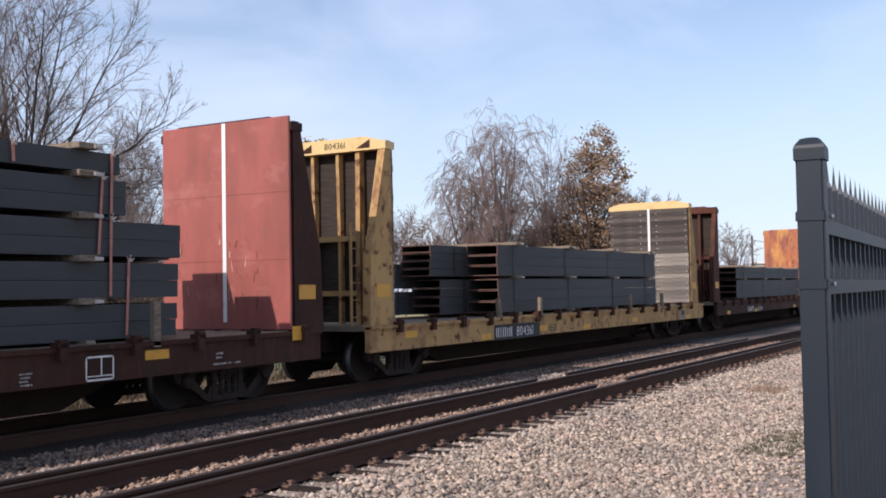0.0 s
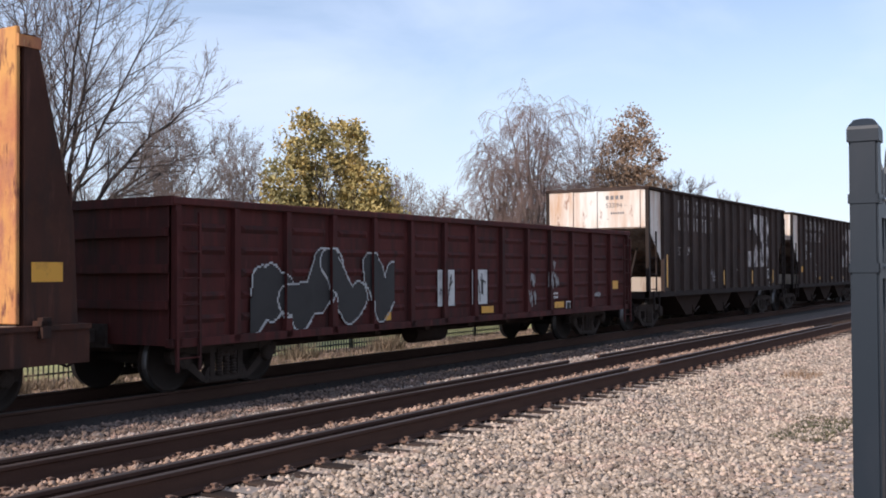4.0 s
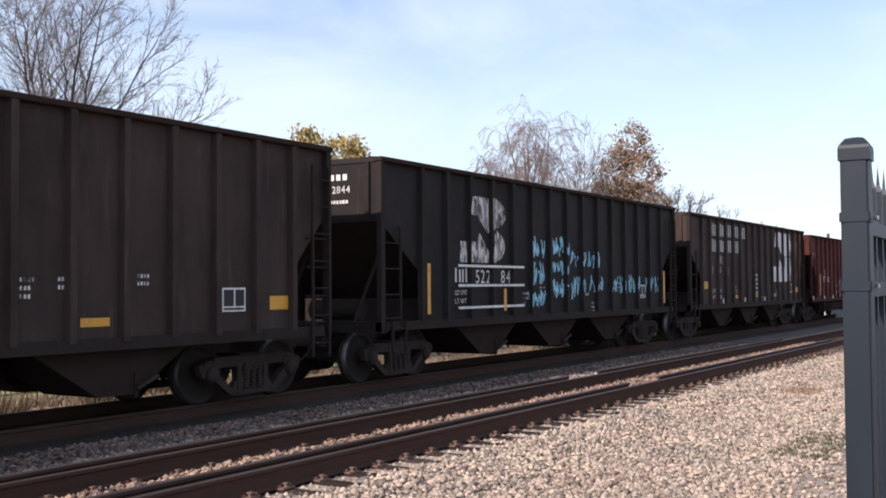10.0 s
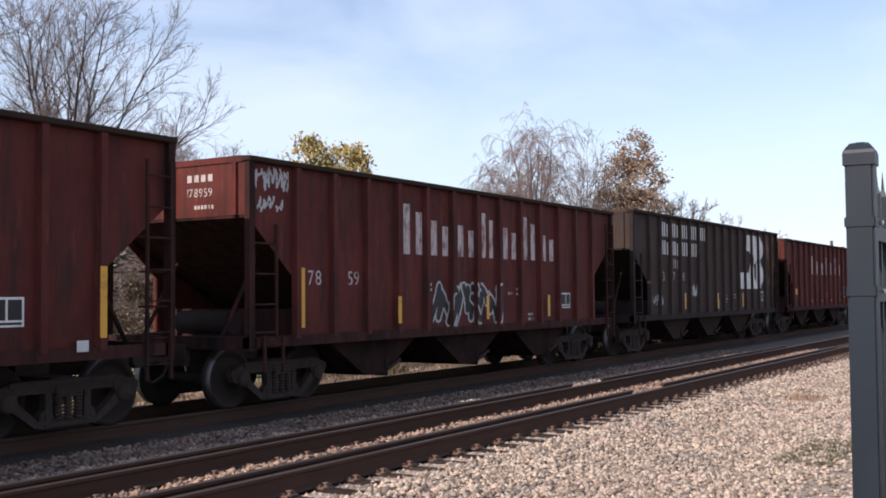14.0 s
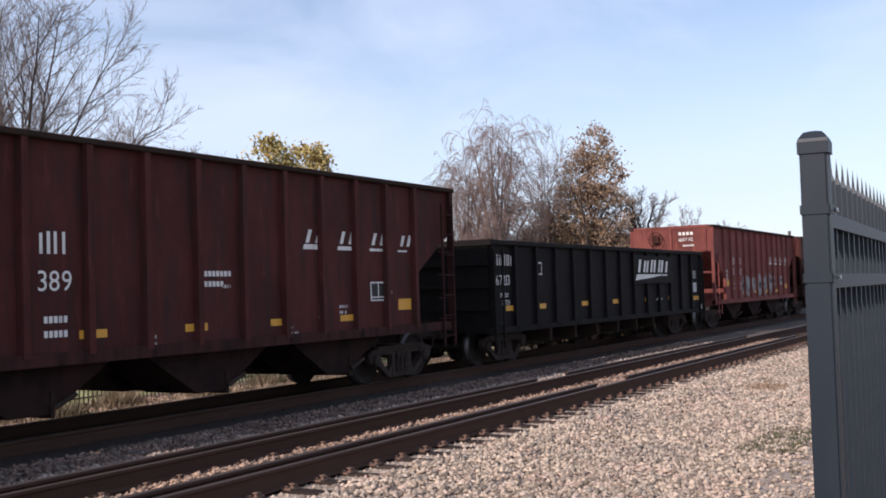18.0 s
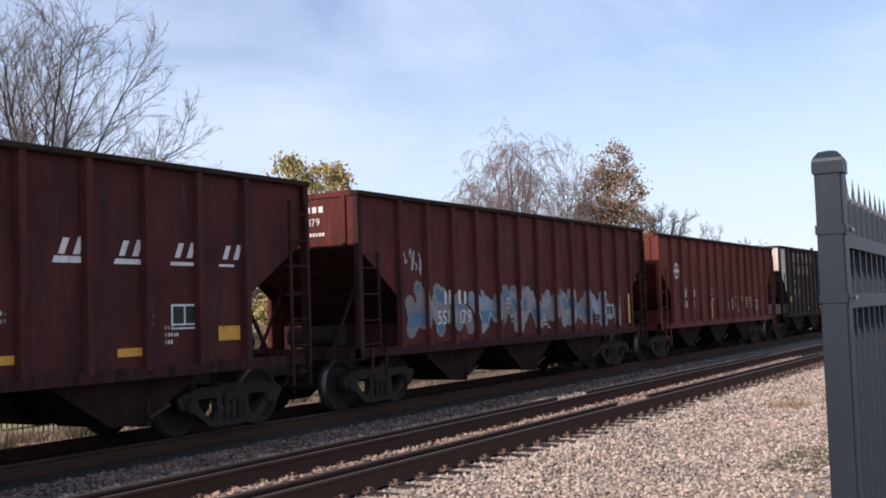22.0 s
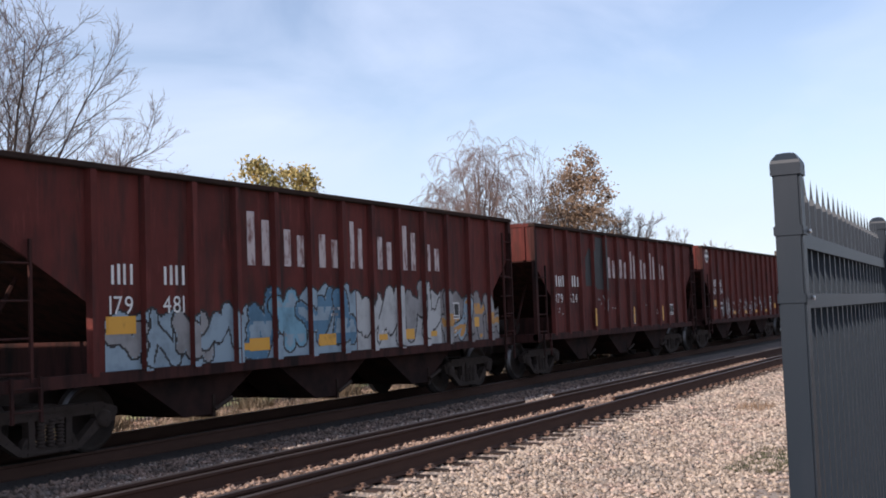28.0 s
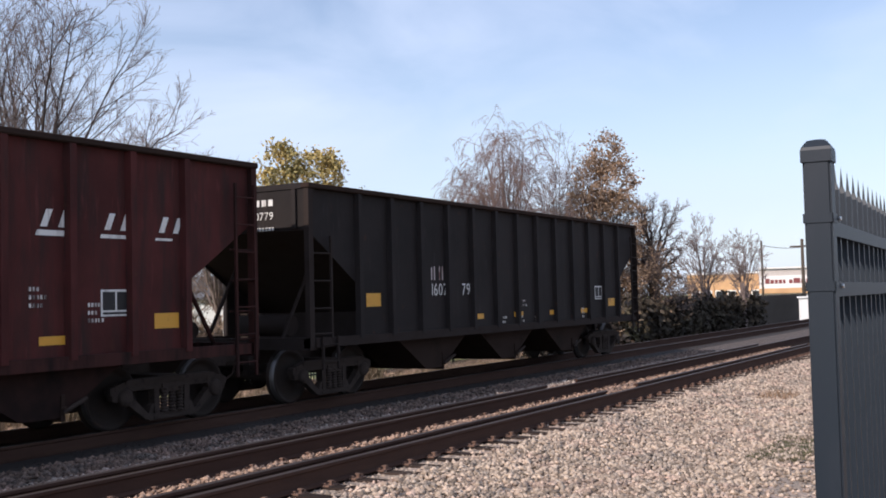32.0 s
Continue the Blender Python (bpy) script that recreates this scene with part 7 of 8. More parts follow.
# ---- gondolas ----
def gondola(c0, c1, paint, top, bottom, label, ribs, corrugated, hang=0.34):
    L = c1 - c0
    P = PAINT[paint]
    car = thing("gondola_car", label, "freight car", "gondola cars of the train", pose(c0, FAR_C, 0))
    MOVERS.append((car, c0))
    yo, yp = -HALF, -HALF + 0.09
    for side in (1, -1):
        bm = bmesh.new()
        a, b = sorted((side * yp, side * (yp + 0.015)))
        box(bm, 0.02, L - 0.02, a, b, bottom, top - 0.1)
        part("side_sheet", bm, P, car)
        bm = bmesh.new()
        a, b = sorted((side * (yo - 0.015), side * (yp + 0.05)))
        box(bm, 0, L, a, b, top - 0.11, top)
        bevelled(bm, 0.015)
        part("top_rail", bm, P, car)
        bm = bmesh.new()
        a, b = sorted((side * yo, side * (yp + 0.05)))
        box(bm, 0, L, a, b, bottom - 0.02, bottom + 0.10)
        part("side_sill", bm, P, car)
    bm = bmesh.new()
    prism(bm, [(-0.07, bottom), (0.07, bottom), (0.05, top - 0.1), (-0.05, top - 0.1)], yo, yp)
    bmesh.ops.recalc_face_normals(bm, faces=bm.faces)
    rib = mesh_of("rib", bm, P)
    xs = [0.12 + (L - 0.24) * k / (ribs - 1) for k in range(ribs)]
    for x in xs:
        part("rib", rib, None, car, m=pose(x, 0, 0))
        part("rib", rib, None, car, m=pose(x, 0, 0, 0, 0, 180))
    if corrugated:
        wide = xs[1] - xs[0]
        bm = bmesh.new()
        vs = [bm.verts.new(p) for p in ((0.16, yp - 0.001, -0.06), (wide - 0.16, yp - 0.001, -0.06), (wide - 0.22, yp - 0.035, 0), (0.22, yp - 0.035, 0), (wide - 0.16, yp - 0.001, 0.06), (0.16, yp - 0.001, 0.06))]
        for f in ((0, 1, 2, 3), (3, 2, 4, 5), (0, 3, 5), (1, 4, 2)):
            bm.faces.new([vs[i] for i in f])
        swage = mesh_of("side_swage", bm, P)
        for xa in xs[:-1]:
            for k in range(5):
                part("side_swage", swage, None, car, m=pose(xa, 0, bottom + 0.35 + k * (top - bottom - 0.75) / 4))
    for x in (0.0, L):
        s = 1 if x == 0 else -1
        bm = bmesh.new()
        a, b = sorted((x + s * 0.03, x + s * 0.06))
        box(bm, a, b, yp, -yp, bottom, top - 0.05)
        end = part("end_panel", bm, P, car)
        for zz in (bottom + 0.5, bottom + 1.0, bottom + 1.5):
            bm = bmesh.new()
            a, b = sorted((x - s * 0.05, x + s * 0.03))
            box(bm, a, b, yp, -yp, zz, zz + 0.12)
            part("end_stiffener", bm, P, end)
        bm = bmesh.new()
        a, b = sorted((x - s * 0.02, x + s * 0.10))
        box(bm, a, b, yo, -yo, top - 0.12, top + 0.01)
        part("end_rail", bm, P, car)
        ladder(car, (0.06 if s > 0 else L - 0.5), bottom - 0.35, top - 0.2, yo - 0.02, P, 6)
    bm = bmesh.new()
    box(bm, 0.05, L - 0.05, -1.4, 1.4, bottom + 0.02, bottom + 0.10)
    part("floor_sheet", bm, UNDER, car)
    bm = bmesh.new()
    prism(bm, [(0.1, bottom - 0.12), (3.0, bottom - 0.12), (3.4, bottom - 0.16 - hang), (L - 3.4, bottom - 0.16 - hang), (L - 3.0, bottom - 0.12), (L - 0.1, bottom - 0.12), (L - 0.1, bottom + 0.02), (0.1, bottom + 0.02)], -0.3, 0.3)
    part("centre_sill", bm, UNDER, car)
    for k in range(7):
        xx = 3.4 + k * (L - 6.8) / 6
        bm = bmesh.new()
        prism(bm, [(xx - 0.07, bottom - hang), (xx + 0.07, bottom - hang), (xx + 0.07, bottom), (xx - 0.07, bottom)], -1.45, 1.45)
        part("crossbearer", bm, UNDER, car)
    bm = bmesh.new()
    bar(bm, (L * 0.42, -0.85, bottom - 0.20), (L * 0.42 + 1.1, -0.85, bottom - 0.20), 0.19, 14)
    part("air_reservoir", bm, UNDER, car)
    running_gear(car, L, c0, 1.6)
    return car, L, xs, yp - 0.006


def build_gondolas():
    car, L, xs, y = gondola(60.9, 77.37, "maroon", 2.76, 0.72, "dull red gondola car with pressed side panels and tags", 15, True, 0.10)
    for k, x in enumerate((6.84, 8.14)):
        slabs(car, [(x, x + 0.62, 1.05, 1.75)], PLATE, "painted_panel", "pale painted panel with dark scribble", y - 0.032)
        graffiti(car, x + 0.06, x + 0.56, 1.1, 1.7, [], 3 + k, ["black"], letters=2, weight=0.02, outline=None, label="dark scribble", cell=0.03, y_panel=y - 0.036)
    graffiti(car, 1.6, 5.4, 0.8, 2.1, xs, 19, ["black"], letters=4, weight=0.22, outline="white", label="black and white graffiti", cell=0.03, y_panel=y - 0.036)
    for k, (xa, xb, za, zb, n) in enumerate(((11.6, 12.15, 1.3, 1.74, 4), (11.75, 12.0, 1.75, 2.0, 2), (10.5, 11.0, 0.9, 1.35, 3), (10.65, 10.95, 1.35, 1.7, 2), (14.1, 14.6, 1.05, 1.2, 4))):
        graffiti(car, xa, xb, za, zb, xs, 20 + k, ["haze"], letters=n, weight=0.018, outline=None, label="pale sprayed scribble", cell=0.022, y_panel=y - 0.038)
    slabs(car, [(12.55, 12.97, 0.73, 1.0)], LETTER, "stencil_box", "dark data plate with a white border", y - 0.037)
    slabs(car, [(12.58, 12.75, 0.77, 0.97), (12.78, 12.94, 0.77, 0.97)], GRAF["black"], "plate_field", "", y - 0.039)
    slabs(car, [(11.75 + 0.09 * k, 11.82 + 0.09 * k, zz, zz + 0.05) for k in range(4) for zz in (1.08, 1.17)], LETTER, "stencil_lines", "short lines of white stencils", y - 0.037)
    for x in (4.77, 8.52, 11.93):
        slabs(car, [(x, x + 0.5, 0.86, 1.0)], STRIPE, "reflective_tape", "", y - 0.033)
    slabs(car, [(15.25, 15.73, 1.24, 1.45)], STRIPE, "reflective_tape", "", y - 0.037)
    car, L, xs, y = gondola(254.3, 270.43, "green", 2.84, 0.78, "glossy dark green gondola car with white lettering", 15, False)
    marks(car, ((4, 0.42, 1.16),), 2.27, 0.25, y, LETTER)
    stencil(car, (("67213", 0.36),), 1.83, 0.24, y, LETTER, gap=0.12)
    stencil(car, (("195300", 0.55),), 1.55, 0.11, y, LETTER)
    stencil(car, (("72700", 0.62),), 1.38, 0.11, y, LETTER)
    slabs(car, [(9.1, 12.8, 1.78, 2.62)], PAINT["green"], "name_board", "plain dark panel behind the white letters", y - 0.086)
    marks(car, ((4, 9.45, 12.15),), 2.12, 0.38, y - 0.088, LETTER, "slanted_mark", slant=0.38, gap=0.10)
    bm = bmesh.new()
    bm.faces.new([bm.verts.new((px, y - 0.088, pz)) for px, pz in ((9.22, 1.88), (10.6, 1.95), (11.6, 2.02), (11.6, 2.06), (9.36, 2.06))])
    part("swoosh", bm, LETTER, car)
    for x in (11.68, 11.95):
        slabs(car, [(x, x + 0.2, 2.01, 2.06)], LETTER, "swoosh_dash", "", y - 0.088, slant=0.5)
    slabs(car, [(2.50, 2.82, 2.06, 2.36)], LETTER, "stencil_box", "", y)
    slabs(car, [(2.53, 2.79, 2.09, 2.33)], PAINT["green"], "stencil_inside", "", y - 0.002)
    for x in (0.81, 2.57, 5.27, 7.52, 10.21, 12.49):
        slabs(car, [(x, x + 0.43, 1.24, 1.36)], STRIPE, "reflective_tape", "", y)
    slabs(car, [(11.33, 11.84, 1.25, 1.32)], LETTER, "stencil_bar", "", y)
    slabs(car, [(15.66, 15.84, 0.86, 1.02)], LETTER, "sill_marker", "small white square", y - 0.1)
    slabs(car, [(15.22 + 0.09 * i, 15.28 + 0.09 * i, 1.92 + 0.07 * k, 1.96 + 0.07 * k) for i in range(4) for k in range(4)], LETTER, "stencil_lines", "short lines of white stencils", y)
    slabs(car, [(15.16, 15.62, 1.45, 1.77)], PLATE, "data_plate", "", y)
    slabs(car, [(14.97, 15.84, 1.17, 1.31)], STRIPE, "reflective_tape", "", y)


# ---- bulkhead flat cars ----
def flat_car(c0, c1, paint, label, tapes):
    L = c1 - c0
    P = PAINT[paint]
    car = thing("bulkhead_flat_car", label, "freight car", "bulkhead flat cars of the train", pose(c0, FAR_C, 0))
    MOVERS.append((car, c0))
    for side in (1, -1):
        bm = bmesh.new()
        a, b = sorted((side * -1.56, side * -1.44))
        box(bm, 0, L, a, b, 0.62, 1.08)
        a, b = sorted((side * -1.60, side * -1.42))
        box(bm, 0, L, a, b, 1.04, 1.10)
        part("side_sill", bm, P, car)
    bm = bmesh.new()
    box(bm, -0.03, 0.09, -1.66, -1.56, 0.95, 1.20)
    box(bm, -0.05, 0.11, -1.66, -1.50, 1.10, 1.16)
    pocket = mesh_of("stake_pocket", bm, PAINT["rustbrown"])
    x = 0.9
    while x < L - 0.5:
        part("stake_pocket", pocket, None, car, m=pose(x, 0, 0))
        x += 1.22
    bm = bmesh.new()
    box(bm, 0.02, L - 0.02, -1.44, 1.44, 1.00, 1.10)
    part("deck", bm, DUNNAGE, car)
    bm = bmesh.new()
    prism(bm, [(0.1, 0.60), (3.2, 0.60), (4.4, 0.16), (L - 4.4, 0.16), (L - 3.2, 0.60), (L - 0.1, 0.60), (L - 0.1, 1.0), (0.1, 1.0)], -0.4, 0.4)
    for k in range(8):
        xx = 1.5 + k * (L - 3.0) / 7
        box(bm, xx - 0.06, xx + 0.06, -1.42, -0.4, 0.62, 1.0)
        box(bm, xx - 0.06, xx + 0.06, 0.4, 1.42, 0.62, 1.0)
    part("centre_sill", bm, UNDER, car)
    running_gear(car, L, c0, 1.75)
    for x, z in tapes:
        slabs(car, [(x, x + 0.45, z, z + 0.13)], STRIPE, "reflective_tape", "", -1.566)
    return car, L


def bulkhead(car, x, facing, paint, face, top=4.68, cap=None):
    """A braced end wall on the deck; facing is the side (+1 or -1 in x) of its flat load face."""
    P = PAINT[paint]
    f = facing
    bh = None
    if face == "planks":
        bm = bmesh.new()
        box(bm, x - 0.02, x + 0.02, -1.40, 1.40, 1.14, top - 0.22)
        bh = part("bulkhead", bm, PLANK_BACK, car, "braced end wall faced with grey planks")
        rng = random.Random(7)
        z = 1.16
        bm = bmesh.new()
        box(bm, -0.02, 0.02, -1.40, 1.40, 0.0, 0.135)
        plank = mesh_of("plank", bm, PLANK)
        dark = plank.copy()
        dark.materials[0] = PLANK_DARK
        while z < top - 0.30:
            part("plank", dark if z > 2.86 else plank, None, bh, m=pose(x + f * (0.052 + rng.uniform(0, 0.008)), rng.uniform(-0.01, 0.01), z, 0, 0, rng.uniform(-0.2, 0.2)))
            z += 0.142
        bm = bmesh.new()
        bar(bm, (f * 0.072, 0, 0), (f * 0.088, 0, 0), 0.016, 6)
        bolt = mesh_of("bolt", bm, BOLT)
        for yy in (-1.33, -0.30, 0.28, 1.33):
            for k in range(16):
                part("bolt", bolt, None, bh, m=pose(x, yy + 0.01 * math.sin(k * 2.7), 1.24 + 0.2 * k))
    else:
        bm = bmesh.new()
        a, b = sorted((x, x + f * 0.06))
        box(bm, a, b, -1.42, 1.42, 1.12, top - 0.02)
        bevelled(bm, 0.012)
        mat = {"red": BULK_RED, "rust": RUSTY, "plain": PLANK_BACK}[face]
        bh = part("bulkhead", bm, mat, car, {"red": "scuffed red steel end wall", "rust": "streaked yellow and rust end wall", "plain": "rusty brown steel end wall"}[face])
    if face == "red":
        for zz in (2.3, 3.42):
            bm = bmesh.new()
            a, b = sorted((x + f * 0.058, x + f * 0.066))
            box(bm, a, b, -1.41, 1.41, zz - 0.012, zz + 0.012)
            part("weld_seam", bm, BULK_RED, bh)
        rng = random.Random(12)
        for k in range(26):
            yy, zz = rng.choice((-0.62, -0.30, -0.12, 0.12, 0.9)) + rng.gauss(0, 0.13), 2.05 + rng.gauss(0, 0.42)
            dy, dz, w = rng.uniform(-0.05, 0.05), rng.uniform(0.03, 0.24), rng.uniform(0.004, 0.010)
            bm = bmesh.new()
            xx = x + f * 0.0635
            bm.faces.new([bm.verts.new((xx, yy + a, zz + b)) for a, b in ((-w, 0), (w, 0.02), (dy + w * 0.6, dz), (dy - w * 0.4, dz * 0.94))])
            part("scratch", bm, PAINT["rustbrown"] if k % 3 else KNOT, bh)
    if face in ("planks", "red"):
        bm = bmesh.new()
        xx = x + f * (0.085 if face == "planks" else 0.065)
        a, b = sorted((xx, xx + f * 0.006))
        box(bm, a, b, -0.06, 0.02, 1.25, top - (0.25 if face == "planks" else 0.03))
        part("white_stripe", bm, WHITE_STRIPE, bh, "narrow white vertical stripe")
    back = x - f * 0.04
    xs = [(-1.36, 0.16), (-0.78, 0.10), (-0.3, 0.07), (0.3, 0.07), (0.78, 0.10), (1.36, 0.16)]
    for yy, w in xs:
        bm = bmesh.new()
        d = 0.78 if abs(yy) > 1.0 else 0.20 if abs(yy) > 0.5 else 0.12
        prism(bm, [(back, 1.08), (back - f * d, 1.08), (back - f * d * 0.92, 2.4), (back - f * 0.16, top - 0.1), (back, top - 0.1)], yy - w / 2, yy + w / 2)
        bmesh.ops.recalc_face_normals(bm, faces=bm.faces)
        part("brace", bm, P, bh)
    for zz in (1.7, 2.75):
        bm = bmesh.new()
        a, b = sorted((back, back - f * 0.14))
        box(bm, a, b, -1.36, 1.36, zz - 0.05, zz + 0.05)
        part("crossbeam", bm, P, bh)
    bm = bmesh.new()
    prism2 = [(-1.46, top - 0.26), (1.46, top - 0.26), (1.46, top - 0.12), (1.0, top), (-1.0, top), (-1.46, top - 0.12)]
    a, b = sorted((x + f * 0.05, back - f * 0.22))
    v0 = [bm.verts.new((a, yy, zz)) for yy, zz in prism2]
    v1 = [bm.verts.new((b, yy, zz)) for yy, zz in prism2]
    bm.faces.new(v0)
    bm.faces.new(v1)
    for i in range(6):
        bm.faces.new((v0[i], v1[i], v1[(i + 1) % 6], v0[(i + 1) % 6]))
    bmesh.ops.recalc_face_normals(bm, faces=bm.faces)
    part("bulkhead_cap", bm, cap or P, bh)
    bm = bmesh.new()
    a, b = sorted((back - f * 0.10, back - f * 0.55))
    bm.faces.new([bm.verts.new((px, -1.446, pz)) for px, pz in ((a, 1.62), (b, 1.62), (b, 1.86), (a, 1.86))])
    part("reflective_tape", bm, STRIPE, bh)
    lx = back - f * 0.5
    ladder(car, min(lx, lx - f * 0.4), 1.1, 3.0, -1.1, P, 6)
    return bh


def beam_bundle(car, x0, x1, y0, y1, z0, z1, rows, label="", straps=4, strap_mat=None, ends=True):
    """A strapped bundle of wide-flange steel beams, laid on their sides: each layer is a beam."""
    ob = part("beam_bundle", bmesh.new(), BEAM, car, label)
    n = rows
    h = (z1 - z0) / n
    bm = bmesh.new()
    Lb = x1 - x0
    # a hollow rectangular section, open at both ends
    w, t = y1 - y0, 0.022
    out = [(0, 0), (w, 0), (w, h - 0.006), (0, h - 0.006)]
    inn = [(t, t), (w - t, t), (w - t, h - 0.006 - t), (t, h - 0.006 - t)]
    rings = [[bm.verts.new((x, yy, zz)) for yy, zz in loop] for x in (0, Lb) for loop in (out, inn)]
    for i in range(4):
        j = (i + 1) % 4
        bm.faces.new((rings[0][i], rings[0][j], rings[2][j], rings[2][i]))
        bm.faces.new((rings[1][j], rings[1][i], rings[3][i], rings[3][j]))
        bm.faces.new((rings[0][j], rings[0][i], rings[1][i], rings[1][j]))
        bm.faces.new((rings[2][i], rings[2][j], rings[3][j], rings[3][i]))
    bmesh.ops.recalc_face_normals(bm, faces=bm.faces)
    bm.normal_update()
    for f in bm.faces:
        f.material_index = 1 if abs(f.normal.x) > 0.9 else 0
    beam = mesh_of("beam", bm, [BEAM, BEAM_END])
    rng = random.Random(int(x0 * 10 + z0 * 7))
    for k in range(n):
        part("beam", beam, None, ob, m=pose(x0 + rng.uniform(-0.03, 0.03), y0 + rng.uniform(-0.008, 0.008), z0 + k * h))
    for k in range(straps):
        x = x0 + Lb * (0.08 + 0.84 * (k / max(straps - 1, 1))) + rng.uniform(-0.2, 0.2)
        bm = bmesh.new()
        box(bm, x - 0.016, x + 0.016, y0 - 0.016, y0 - 0.010, z0 - 0.01, z1 + 0.006)
        box(bm, x - 0.016, x + 0.016, y0 - 0.016, y1 + 0.012, z1 + 0.001, z1 + 0.007)
        part("strap", bm, strap_mat or DARK_STRAP, ob)
    return ob


def dunnage(car, x, z, h=0.09, w=0.16):
    bm = bmesh.new()
    box(bm, x - w / 2, x + w / 2, -1.35, 1.25, z, z + h)
    bevelled(bm, 0.01)
    return part("dunnage_board", bm, DUNNAGE, car)


def stake(car, x, lean=0.0, h=0.55):
    bm = bmesh.new()
    prism(bm, [(x - 0.06, 1.02), (x + 0.06, 1.02), (x + 0.06 + lean, 1.1 + h), (x - 0.06 + lean, 1.1 + h)], -1.60, -1.52)
    bmesh.ops.recalc_face_normals(bm, faces=bm.faces)
    return part("stake", bm, DUNNAGE, car)


def stack(car, x0, x1, z0, tiers, y0=-1.22, cols=3, width=0.78, stagger=0.0, each=3, straps=4, gap=0.07):
    """Tiers of bundles with boards between them; each tier is (height, start shift, end shift, beams)."""
    z = z0
    last = x1 + min(tier[2] for tier in tiers) - 0.55
    xs = [x0 + 0.9 + (last - x0 - 1.0) * k / 3 for k in range(4)]
    for x in xs:
        dunnage(car, x, z)
    z += 0.09
    for h, da, db, n in tiers:
        for c in range(cols):
            y = y0 + c * (width + 0.04)
            beam_bundle(car, x0 + da - c * stagger, x1 + db - c * stagger * 0.4, y, y + width, z, z + h, n, straps=straps if c == 0 else 0)
        z += h
        for k, x in enumerate(xs):
            dunnage(car, x - 0.03 * (k % 2), z, gap, 0.32)
            bm = bmesh.new()
            box(bm, x + 0.05, x + 0.20, -1.375, -1.30, z + 0.012, z + gap * 0.75)
            bevelled(bm, 0.008)
            part("dunnage_end", bm, PAD, car, "pale sawn end of a board")
        z += gap


def hung_strap(car, x, x2, z0, z1, y=-1.245):
    """A webbing strap that hangs down the side of the load, with a twisted end."""
    bm = bmesh.new()
    prism(bm, [(x2 - 0.022, z0), (x2 + 0.022, z0), (x + 0.022, z1), (x - 0.022, z1)], y - 0.006, y)
    bmesh.ops.recalc_face_normals(bm, faces=bm.faces)
    strap = part("strap", bm, STRAP, car, "faded red webbing strap")
    bm = bmesh.new()
    for k in range(5):
        a = k * 1.35
        bar(bm, (x, y - 0.012, z1 - 0.01), (x + 0.07 * math.cos(a), y - 0.03, z1 + 0.02 + 0.055 * math.sin(a)), 0.013, 5, 0.006)
    part("strap_knot", bm, KNOT, strap)


